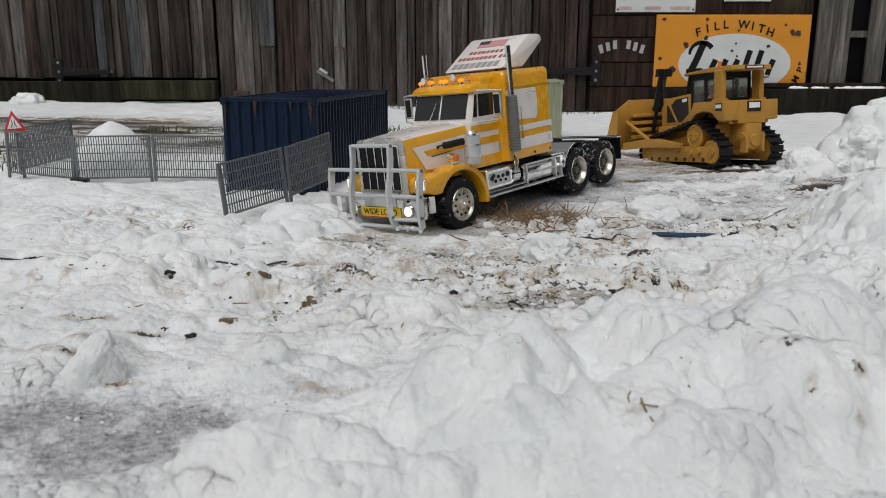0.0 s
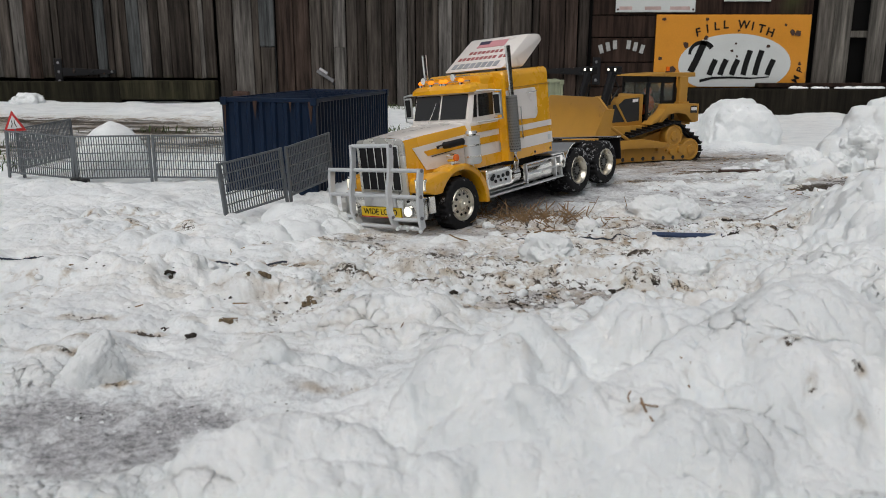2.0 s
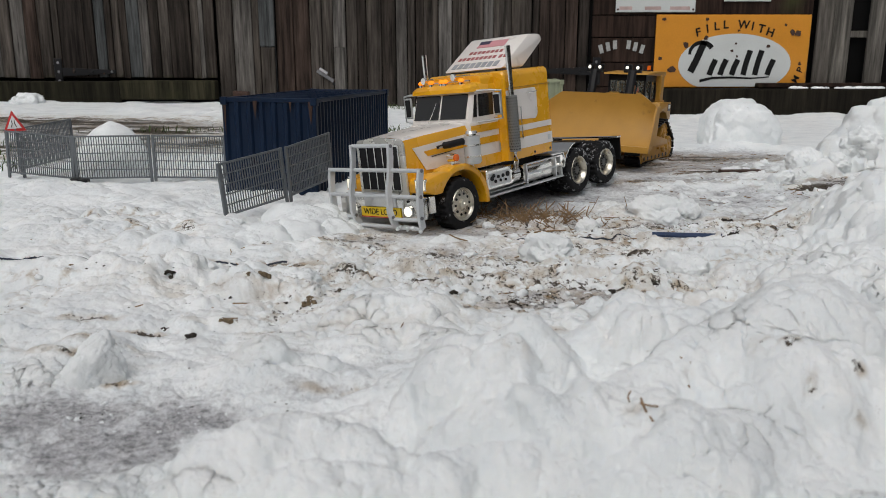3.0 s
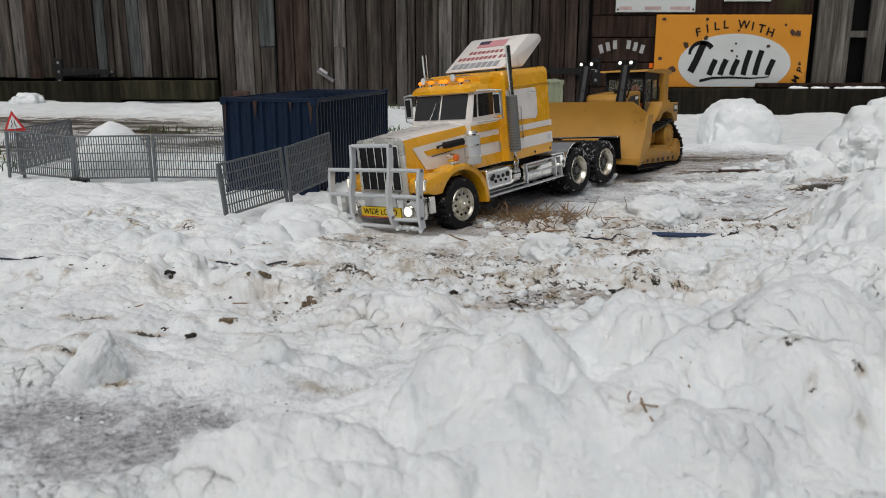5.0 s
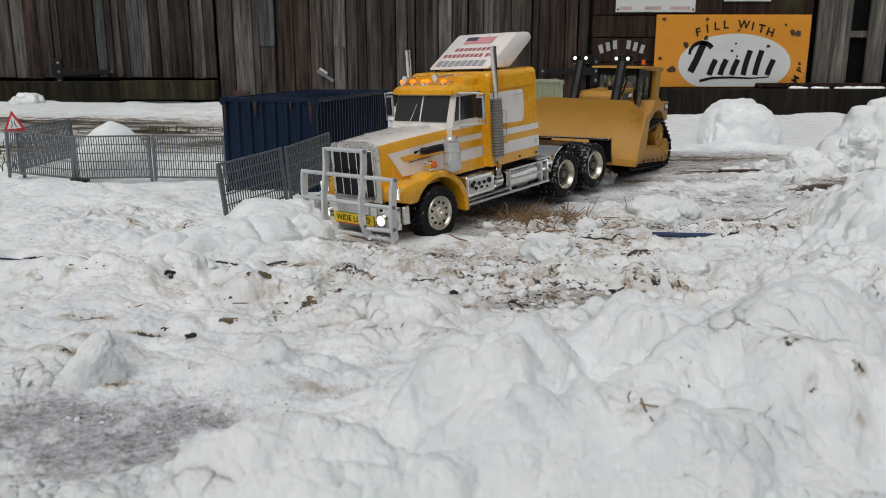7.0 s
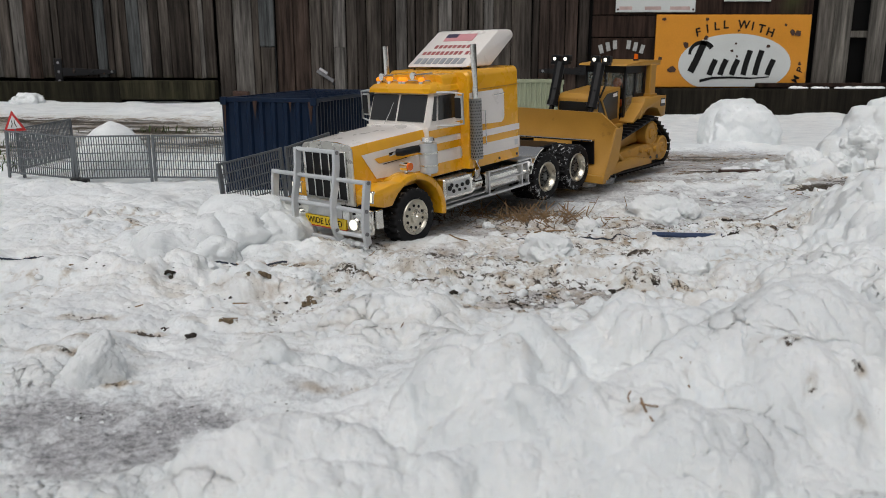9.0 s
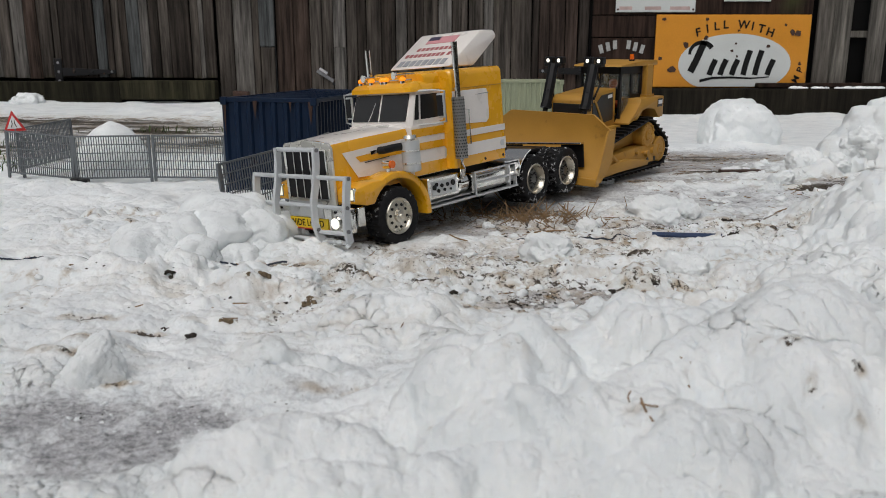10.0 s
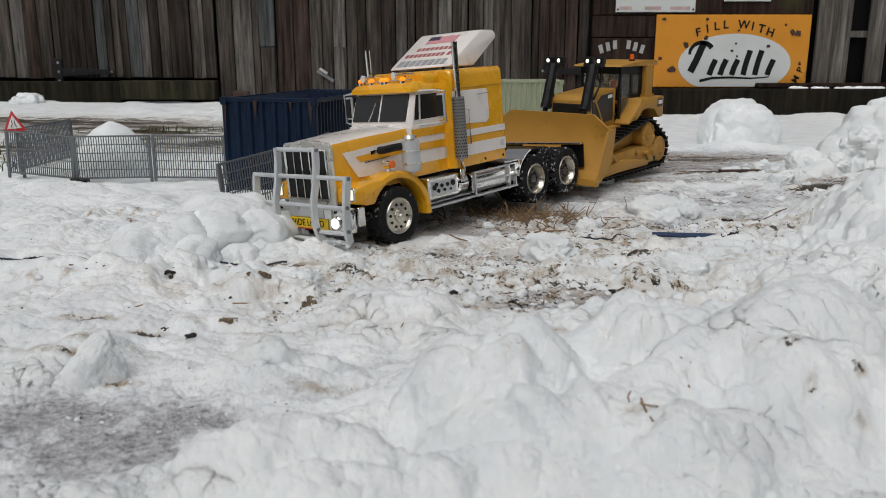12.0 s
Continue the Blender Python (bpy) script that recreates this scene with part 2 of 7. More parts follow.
def thing(name, m, label, category, group="", kind=""):
    ob = new(name)
    ob.empty_display_size = 0.02
    ob.matrix_basis = m
    return tagged(ob, label, category, group, kind)


def B():
    return bmesh.new()


def box(bm, x0, x1, y0, y1, z0, z1, bevel=0.0, m=None, mi=0, seg=1):
    r = bmesh.ops.create_cube(bm, size=1)
    vs = r["verts"]
    t = Matrix.Translation(((x0 + x1) / 2, (y0 + y1) / 2, (z0 + z1) / 2)) @ Matrix.Diagonal((abs(x1 - x0), abs(y1 - y0), abs(z1 - z0), 1))
    bmesh.ops.transform(bm, matrix=(m @ t) if m is not None else t, verts=vs)
    fs = {f for v in vs for f in v.link_faces}
    for f in fs:
        f.material_index = mi
    if bevel:
        es = list({e for v in vs for e in v.link_edges})
        bmesh.ops.bevel(bm, geom=es, offset=bevel, segments=seg, affect="EDGES", profile=0.5, material=-1)
    return bm


def cyl(bm, p, q, r, n=16, r2=None, mi=0, caps=True):
    p, q = Vector(p), Vector(q)
    d = q - p
    t = Matrix.Translation((p + q) / 2) @ d.to_track_quat("Z", "Y").to_matrix().to_4x4()
    res = bmesh.ops.create_cone(bm, cap_ends=caps, segments=n, radius1=r, radius2=r if r2 is None else r2, depth=d.length, matrix=t)
    for f in {f for v in res["verts"] for f in v.link_faces}:
        f.material_index = mi
    return bm


def ball(bm, c, r, sx=1, sy=1, sz=1, n=12, mi=0):
    res = bmesh.ops.create_uvsphere(bm, u_segments=n, v_segments=max(6, n * 2 // 3), radius=r, matrix=Matrix.Translation(c) @ Matrix.Diagonal((sx, sy, sz, 1)))
    for f in {f for v in res["verts"] for f in v.link_faces}:
        f.material_index = mi
    return bm


def prism(bm, pts, a, c, axis="y", mi=0, bevel=0.0):
    """A closed outline pushed from a to c along an axis. Outline in (x, z) for y, (x, y) for z, (y, z) for x."""
    def at(p, w):
        return {"y": (p[0], w, p[1]), "z": (p[0], p[1], w), "x": (w, p[0], p[1])}[axis]
    lo = [bm.verts.new(at(p, a)) for p in pts]
    hi = [bm.verts.new(at(p, c)) for p in pts]
    fs = [bm.faces.new(lo), bm.faces.new(hi[::-1])]
    k = len(pts)
    for i in range(k):
        fs.append(bm.faces.new((lo[(i + 1) % k], lo[i], hi[i], hi[(i + 1) % k])))
    for f in fs:
        f.material_index = mi
    bmesh.ops.recalc_face_normals(bm, faces=fs)
    if bevel:
        bmesh.ops.bevel(bm, geom=list({e for f in fs for e in f.edges}), offset=bevel, segments=2, affect="EDGES", profile=0.5, material=-1)
    return bm


def loft(bm, rings, closed=True, caps=True, mi=0):
    """Skin through rings of equal count."""
    vs = [[bm.verts.new(p) for p in r] for r in rings]
    fs = []
    k = len(rings[0])
    for a, c in zip(vs, vs[1:]):
        for i in range(k if closed else k - 1):
            fs.append(bm.faces.new((a[i], a[(i + 1) % k], c[(i + 1) % k], c[i])))
    if caps:
        fs.append(bm.faces.new(vs[0][::-1]))
        fs.append(bm.faces.new(vs[-1]))
    for f in fs:
        f.material_index = mi
    bmesh.ops.recalc_face_normals(bm, faces=fs)
    return bm


def tube(bm, pts, r, n=10, mi=0):
    """A round bar along a line of points."""
    pts = [Vector(p) for p in pts]
    rings = []
    for i, p in enumerate(pts):
        d = (pts[min(i + 1, len(pts) - 1)] - pts[max(i - 1, 0)]).normalized()
        q = d.to_track_quat("Z", "Y")
        rings.append([p + q @ Vector((r * math.cos(2 * math.pi * k / n), r * math.sin(2 * math.pi * k / n), 0)) for k in range(n)])
    return loft(bm, rings, mi=mi)


def turned(bm, prof, n=32, axis="y", c=(0, 0, 0), mi=0, caps=False):
    """A turned shape: profile of (radius, along) round an axis."""
    rings = []
    for r, a in prof:
        ring = []
        for k in range(n):
            t = 2 * math.pi * k / n
            u, v = r * math.cos(t), r * math.sin(t)
            p = {"y": (u, a, v), "z": (u, v, a), "x": (a, u, v)}[axis]
            ring.append((c[0] + p[0], c[1] + p[1], c[2] + p[2]))
        rings.append(ring)
    return loft(bm, rings, mi=mi, caps=caps)


def words(name, text, size, material, parent, m, depth=0.0006, label="", spacing=1.0, bold=0.0):
    cu = bpy.data.curves.new(name, "FONT")
    cu.body, cu.size, cu.extrude = text, size, depth
    cu.align_x, cu.align_y = "CENTER", "CENTER"
    cu.space_character = spacing
    cu.offset = size * bold
    cu.materials.append(material)
    ob = new(name, cu)
    ob.parent = parent
    ob.matrix_basis = m
    if label:
        ob["label"] = label
    return ob


# ---- smooth noise on arrays ----
def vnoise(x, y, seed=0):
    xi, yi = np.floor(x).astype(np.int64), np.floor(y).astype(np.int64)
    u, v = x - xi, y - yi
    u, v = u * u * u * (u * (6 * u - 15) + 10), v * v * v * (v * (6 * v - 15) + 10)

    def hsh(a, c):
        k = (a * 374761393 + c * 668265263 + seed * 974634777) & 0xFFFFFFFF
        k = ((k ^ (k >> 13)) * 1274126177) & 0xFFFFFFFF
        return ((k ^ (k >> 16)) & 0xFFFF) / 65535.0

    a = hsh(xi, yi) * (1 - u) + hsh(xi + 1, yi) * u
    c = hsh(xi, yi + 1) * (1 - u) + hsh(xi + 1, yi + 1) * u
    return (a * (1 - v) + c * v) * 2 - 1


def fbm(x, y, f, octaves=4, seed=0, gain=0.5):
    s, a, t = 0, 1.0, 0
    for o in range(octaves):
        s = s + a * vnoise(x * f * 2 ** o + 17.3 * o, y * f * 2 ** o + 9.1 * o, seed + o)
        t += a
        a *= gain
    return s / t


def vnoise3(p, seed=0):
    i = np.floor(p).astype(np.int64)
    u = p - i
    u = u * u * u * (u * (6 * u - 15) + 10)
    out = 0
    for a in (0, 1):
        for c in (0, 1):
            for e in (0, 1):
                k = ((i[:, 0] + a) * 374761393 + (i[:, 1] + c) * 668265263 + (i[:, 2] + e) * 2147483647 + seed * 974634777) & 0xFFFFFFFF
                k = ((k ^ (k >> 13)) * 1274126177) & 0xFFFFFFFF
                w = (u[:, 0] if a else 1 - u[:, 0]) * (u[:, 1] if c else 1 - u[:, 1]) * (u[:, 2] if e else 1 - u[:, 2])
                out = out + w * ((k ^ (k >> 16)) & 0xFFFF) / 65535.0
    return out * 2 - 1


# ---- ground: one sheet of trodden snow ----
# mounds: x, y, radius x, radius y, height
MOUNDS = [
    (0.24, 0.555, 0.17, 0.09, 0.062), (0.10, 0.47, 0.13, 0.07, 0.035), (0.035, 0.555, 0.085, 0.085, 0.045), (-0.075, 0.43, 0.10, 0.06, 0.032),
    (0.34, 0.62, 0.09, 0.08, 0.035), (-0.045, 0.79, 0.05, 0.045, 0.026), (0.61, 0.98, 0.11, 0.14, 0.085), (0.47, 0.83, 0.08, 0.08, 0.03), (0.70, 1.16, 0.10, 0.10, 0.05),
    (1.10, 1.82, 0.15, 0.11, 0.125), (0.93, 1.76, 0.06, 0.05, 0.05), (1.35, 1.75, 0.20, 0.16, 0.13), (0.98, 1.79, 0.10, 0.08, 0.10), (0.87, 1.76, 0.06, 0.05, 0.05),
    (-0.36, 1.08, 0.08, 0.05, 0.016), (-0.55, 1.25, 0.16, 0.12, 0.010), (-0.75, 1.42, 0.22, 0.12, 0.006),
    (-0.31, 0.66, 0.04, 0.03, 0.006), (-0.45, 0.925, 0.11, 0.03, 0.022), (-0.335, 0.90, 0.05, 0.035, 0.022), (-0.20, 0.86, 0.05, 0.03, 0.015),
    (0.38, 1.00, 0.08, 0.04, 0.016), (0.62, 1.46, 0.06, 0.05, 0.012), (0.86, 2.26, 0.20, 0.05, 0.012), (-0.20, 1.06, 0.05, 0.03, 0.018),
    (0.215, 0.735, 0.05, 0.04, 0.018), (0.13, 0.70, 0.05, 0.04, 0.014), (-0.14, 0.60, 0.05, 0.04, 0.01), (0.25, 0.90, 0.05, 0.03, 0.012), (-0.05, 1.00, 0.04, 0.03, 0.010),
]
# hollows of thin grey snow, plus painted shade under the machines: x, y, radius x, radius y, strength
SLUSH_SHADE = [(-0.250, 0.515, 0.125, 0.070, 1.1), (-0.09, 0.575, 0.07, 0.02, 0.55), (-0.10, 0.665, 0.16, 0.035, 0.35), (0.12, 0.845, 0.09, 0.05, 0.95), (0.02, 1.05, 0.13, 0.05, 0.5), (0.30, 1.25, 0.14, 0.05, 0.7), (-0.36, 1.00, 0.07, 0.018, 0.7), (-0.23, 0.985, 0.07, 0.016, 0.7), (0.20, 1.30, 0.22, 0.13, 0.5), (0.10, 1.45, 0.20, 0.16, 1.0), (0.0, 1.22, 0.15, 0.07, 1.0), (-0.10, 1.14, 0.06, 0.04, 0.7), (0.25, 1.55, 0.16, 0.14, 0.9), (0.50, 1.88, 0.32, 0.20, 0.9), (0.70, 2.05, 0.25, 0.16, 0.95), (0.48, 1.45, 0.30, 0.10, 0.7), (0.45, 1.65, 0.25, 0.06, 0.7), (0.56, 1.30, 0.16, 0.05, 0.6), (0.85, 1.60, 0.18, 0.05, 0.9), (-1.6, 3.15, 0.9, 0.28, 0.9), (-0.75, 2.45, 0.35, 0.3, 0.8), (-1.1, 2.7, 0.35, 0.35, 0.7), (-0.02, 0.60, 0.05, 0.012, 0.6)]
# soil showing through
BARE = [(0.13, 1.34, 0.14, 0.06, 0.62), (0.28, 1.21, 0.14, 0.04, 0.42), (0.02, 1.02, 0.16, 0.07, 0.40), (0.10, 0.86, 0.05, 0.05, 0.40), (-0.36, 1.00, 0.06, 0.014, 0.95), (-0.24, 0.985, 0.07, 0.014, 0.9), (-0.52, 1.02, 0.05, 0.012, 0.8), (-0.30, 0.72, 0.03, 0.006, 0.8), (-0.31, 0.63, 0.05, 0.006, 0.55), (-0.27, 0.60, 0.02, 0.006, 0.9), (-0.22, 0.80, 0.05, 0.025, 0.25), (-0.30, 0.84, 0.12, 0.05, 0.20), (-0.40, 1.20, 0.03, 0.05, 0.38),
        (0.66, 2.03, 0.20, 0.09, 0.66), (0.60, 1.76, 0.18, 0.06, 0.55), (0.45, 1.90, 0.22, 0.12, 0.42), (0.76, 1.57, 0.10, 0.03, 0.9), (0.95, 1.62, 0.16, 0.030, 1.5), (0.75, 1.535, 0.10, 0.018, 1.5), (0.86, 1.58, 0.09, 0.022, 1.6), (1.75, 3.2, 0.10, 0.04, 1.0), (0.55, 1.28, 0.10, 0.03, 0.5), (-1.75, 3.3, 0.8, 0.24, 0.9), (-1.1, 2.95, 0.6, 0.22, 0.9), (-0.72, 2.5, 0.3, 0.16, 0.75), (-1.0, 2.75, 0.3, 0.2, 0.6), (-1.3, 2.3, 0.35, 0.3, 0.6), (0.42, 1.62, 0.25, 0.03, 0.4), (-0.09, 0.58, 0.03, 0.006, 0.55), (0.242, 0.485, 0.007, 0.005, 0.36), (0.279, 0.498, 0.005, 0.004, 0.5), (0.236, 0.508, 0.005, 0.004, 0.45), (0.222, 0.519, 0.008, 0.005, 0.3), (-0.007, 0.490, 0.006, 0.007, 0.5), (0.169, 0.507, 0.005, 0.010, 0.42), (0.120, 0.45, 0.008, 0.009, 0.42), (0.048, 0.524, 0.012, 0.010, 0.3), (0.267, 0.469, 0.006, 0.006, 0.35), (0.10, 0.69, 0.02, 0.01, 0.35), (-0.055, 0.71, 0.012, 0.006, 0.5), (-0.24, 0.745, 0.02, 0.006, 0.6), (-0.14, 0.79, 0.03, 0.010, 0.45), (-0.33, 0.66, 0.06, 0.012, 0.4), (0.02, 0.80, 0.03, 0.008, 0.5), (-0.10, 0.93, 0.05, 0.02, 0.45), (-0.02, 0.90, 0.03, 0.015, 0.5), (0.18, 0.97, 0.05, 0.03, 0.5), (-0.17, 0.72, 0.025, 0.008, 0.5), (-0.12, 0.86, 0.015, 0.010, 0.7), (0.25, 1.02, 0.05, 0.03, 0.5), (-0.36, 0.76, 0.03, 0.008, 0.5), (0.05, 0.93, 0.08, 0.02, 0.4)]


def blobs(x, y, rows, p=2.0):
    s = np.zeros_like(x)
    for cx, cy, rx, ry, w in rows:
        if w:
            d = ((x - cx) / rx) ** 2 + ((y - cy) / ry) ** 2
            s = np.maximum(s, w * np.exp(-d ** (p / 2)))
    return s


def base_z(x, y):
    """The lie of the ground without its crust."""
    z = 0.018 * np.clip((y - 1.25) / 0.45, 0, 1) - 0.006 * np.clip((y - 1.9) / 0.6, 0, 1)
    away = np.clip((y - 2.3) / 2.0, 0, 1)
    z = z + away * np.interp(x, [-2.5, -1.2, -0.3, 0.5, 3.0], [0.03, 0.015, -0.01, -0.045, -0.055])
    return z - 0.008 * np.clip((-0.30 - x) / 0.3, 0, 1) * np.clip((y - 1.1) / 0.4, 0, 1)


# zones of clods: count, x from, to, y from, to, radius from, to, how high
CLODS = [(46, -0.62, -0.12, 1.04, 1.36, 0.015, 0.045, 0.18), (150, -0.10, 0.62, 0.74, 1.36, 0.006, 0.020, 0.5),
         (60, -0.55, -0.05, 0.60, 1.02, 0.010, 0.032, 0.35), (34, 0.80, 1.35, 1.70, 1.98, 0.03, 0.08, 0.55), (70, -1.25, -0.25, 1.40, 3.2, 0.03, 0.09, 0.10), (60, 0.2, 0.62, 1.34, 2.2, 0.010, 0.03, 0.4), (90, -2.6, 2.4, 3.4, 4.5, 0.04, 0.14, 0.8)]
DOMES = []
_rnd = random.Random(12)
for _n, _a, _b, _c, _d, _lo, _hi, _k in CLODS:
    for _i in range(_n):
        _r = _lo + (_hi - _lo) * _rnd.random() ** 1.6
        DOMES.append((_rnd.uniform(_a, _b), _rnd.uniform(_c, _d), _r, _r * _rnd.uniform(0.6, 1.0), _r * _k * _rnd.uniform(0.6, 1.1)))


# heaps of thrown-up clods: x, y, spread x, spread y, clods, radius from, to, flatness
HEAPS = [(0.235, 0.585, 0.080, 0.030, 15, 0.026, 0.070, 0.42), (0.335, 0.61, 0.04, 0.04, 7, 0.03, 0.06, 0.42), (0.035, 0.555, 0.030, 0.030, 7, 0.026, 0.052, 0.5), (-0.055, 0.735, 0.026, 0.018, 9, 0.012, 0.032, 0.65), (0.13, 0.74, 0.03, 0.02, 8, 0.010, 0.022, 0.6),
         (-0.085, 0.455, 0.05, 0.018, 8, 0.018, 0.040, 0.45), (0.11, 0.47, 0.06, 0.018, 8, 0.020, 0.045, 0.45), (0.27, 0.48, 0.06, 0.03, 9, 0.022, 0.05, 0.42),
         (0.46, 0.91, 0.05, 0.06, 18, 0.018, 0.050, 0.62), (0.60, 1.04, 0.05, 0.09, 18, 0.03, 0.075, 0.65), (0.40, 1.055, 0.05, 0.018, 10, 0.012, 0.032, 0.7), (0.96, 1.77, 0.06, 0.035, 14, 0.03, 0.075, 0.85), (0.83, 1.72, 0.04, 0.03, 12, 0.014, 0.040, 0.85), (1.10, 1.82, 0.07, 0.05, 10, 0.05, 0.10, 0.9),
         (-0.33, 0.895, 0.03, 0.02, 5, 0.018, 0.032, 0.6), (0.86, 2.28, 0.10, 0.02, 10, 0.016, 0.04, 0.5), (0.34, 0.80, 0.05, 0.03, 9, 0.014, 0.036, 0.55)]
for _x, _y, _ax, _ay, _n, _lo, _hi, _k in HEAPS:
    for _i in range(_n):
        _r = _lo + (_hi - _lo) * _rnd.random() ** 1.4
        DOMES.append((_rnd.gauss(_x, _ax), max(_rnd.gauss(_y, _ay), 0.36 + _r), _r, _r * _rnd.uniform(0.65, 1.0), _r * _k * _rnd.uniform(0.7, 1.1)))


def domes(x, y):
    """Rounded clods heaped over one another."""
    z = np.zeros_like(x)
    for cx, cy, rx, ry, h in DOMES:
        near = (np.abs(x - cx) < rx) & (np.abs(y - cy) < ry)
        if near.any():
            d = ((x[near] - cx) / rx) ** 2 + ((y[near] - cy) / ry) ** 2
            up, k = z[near] * 0.35 + h * np.clip(1 - d, 0, 1) ** 0.75, 0.3 * h
            over = np.clip(0.5 + 0.5 * (up - z[near]) / k, 0, 1)
            z[near] = z[near] * (1 - over) + up * over + np.minimum(z[near], k) * over * (1 - over)
    return z


def ground_z(x, y):
    x, y = np.atleast_1d(np.asarray(x, float)), np.atleast_1d(np.asarray(y, float))
    wx, wy = 0.02 * fbm(x, y, 9, 3, 40), 0.02 * fbm(x, y, 9, 3, 50)
    m = blobs(x + wx, y + wy, MOUNDS, 2.8)
    flat = np.clip(1.0 - 1.15 * blobs(x, y, SLUSH_SHADE), 0.22, 1)
    near = np.clip((2.6 - y) / 1.2, 0.25, 1)
    close = np.clip((y - 0.55) / 0.35, 0.0, 1)
    puffy = np.sqrt(fbm(x + wx, y + wy, 13, 2, 3) ** 2 + 0.012)
    small = np.sqrt(fbm(x * 0.6, y * 1.2, 44, 3, 7, 0.55) ** 2 + 0.008) * np.clip((x + 0.45) / 0.35, 0.45, 1)
    ruts = fbm(x * 0.2, y, 80, 3, 11)
    jx, jy = 0.006 * fbm(x, y, 38, 3, 43), 0.006 * fbm(x, y, 38, 3, 53)
    z = base_z(x, y) + m + 0.010 * fbm(x, y, 5, 3, 1) * near + 0.007 * fbm(x + wx, y + wy, 22, 5, 19, 0.55) * (1 - close) * flat
    z = z + (domes(x + wx * 0.7 + jx * 1.4, y + wy * 0.7 + jy * 1.4) * 0.8 + 0.016 * puffy + (0.003 + 0.008 * close) * small + 0.004 * np.clip(fbm(x + jx, y + jy, 30, 3, 13), 0, 1)) * flat * near
    z = z + 0.0036 * ruts * near * close + (0.0003 + 0.0010 * close) * fbm(x, y, 170, 2, 31, 0.7) * near
    busy = np.exp(-((y - 1.05) / 0.35) ** 4) * np.clip((x + 0.30) / 0.25, 0.12, 1)
    z = z + busy * flat * (0.004 * np.abs(fbm(x, y, 95, 3, 23, 0.65)) + 0.004 * np.clip(fbm(x * 0.5, y, 110, 2, 27), 0, 1))
    z = z + np.exp(-((x + 0.245) / 0.15) ** 4 - ((y - 0.52) / 0.10) ** 4) * (0.0045 * np.clip(fbm(x * 0.7, y, 60, 4, 141, 0.7), -0.3, 1) + 0.002 * np.abs(fbm(x, y, 220, 2, 145)))
    for cx, cy, rx, ry, deep in ((0.010, 0.452, 0.045, 0.011, 0.026), (0.43, 0.845, 0.024, 0.020, 0.032), (-0.085, 0.615, 0.03, 0.007, 0.012), (0.085, 0.655, 0.06, 0.014, 0.018), (0.13, 0.535, 0.030, 0.018, 0.016), (0.30, 0.52, 0.05, 0.014, 0.018), (-0.03, 0.62, 0.05, 0.012, 0.014), (0.20, 0.505, 0.018, 0.02, 0.014), (0.075, 0.50, 0.014, 0.03, 0.014), (-0.03, 0.475, 0.012, 0.025, 0.016), (0.36, 0.69, 0.05, 0.016, 0.018)):
        z = z - deep * np.exp(-((x + 0.3 * jx - cx) / rx) ** 4 - ((y + jy * 0.6 - cy) / ry) ** 2)
    # prints of the tracks: patches of close cross bars
    for cx, cy, rx, ry, turn in ((0.155, 0.82, 0.05, 0.045, 0.15), (0.04, 0.77, 0.022, 0.06, -0.1), (0.02, 0.90, 0.05, 0.03, 0.1), (0.40, 1.22, 0.07, 0.03, 0.1), (-0.33, 0.86, 0.10, 0.04, 0.05)):
        bars = np.sin((y - cy + turn * (x - cx) + 0.3 * jy) * 2 * math.pi / 0.0085)
        z = z + 0.0016 * bars * np.exp(-((x - cx + jx) / rx) ** 4 - ((y - cy + jy) / ry) ** 4)
    # hard-trodden lane where the two machines run
    run = (y - 1.45) * 0.755 + (x - 0.12) * 0.655
    side = (x - 0.12) * 0.755 - (y - 1.45) * 0.655
    lane = np.exp(-(side / 0.14) ** 4) * np.exp(-((run + 0.06) / 0.47) ** 6)
    lane = np.maximum(lane, np.exp(-(((x - 0.52) / 0.20) ** 4 + ((y - 1.93) / 0.17) ** 4)))
    low = base_z(x, y) + 0.003 + 0.0035 * small + 0.002 * ruts
    z = z + lane * (np.minimum(z, low) - z)
    far = np.clip((np.hypot(x, y) - 5) / 3, 0, 1)
    return z * (1 - far) - 0.02 * far


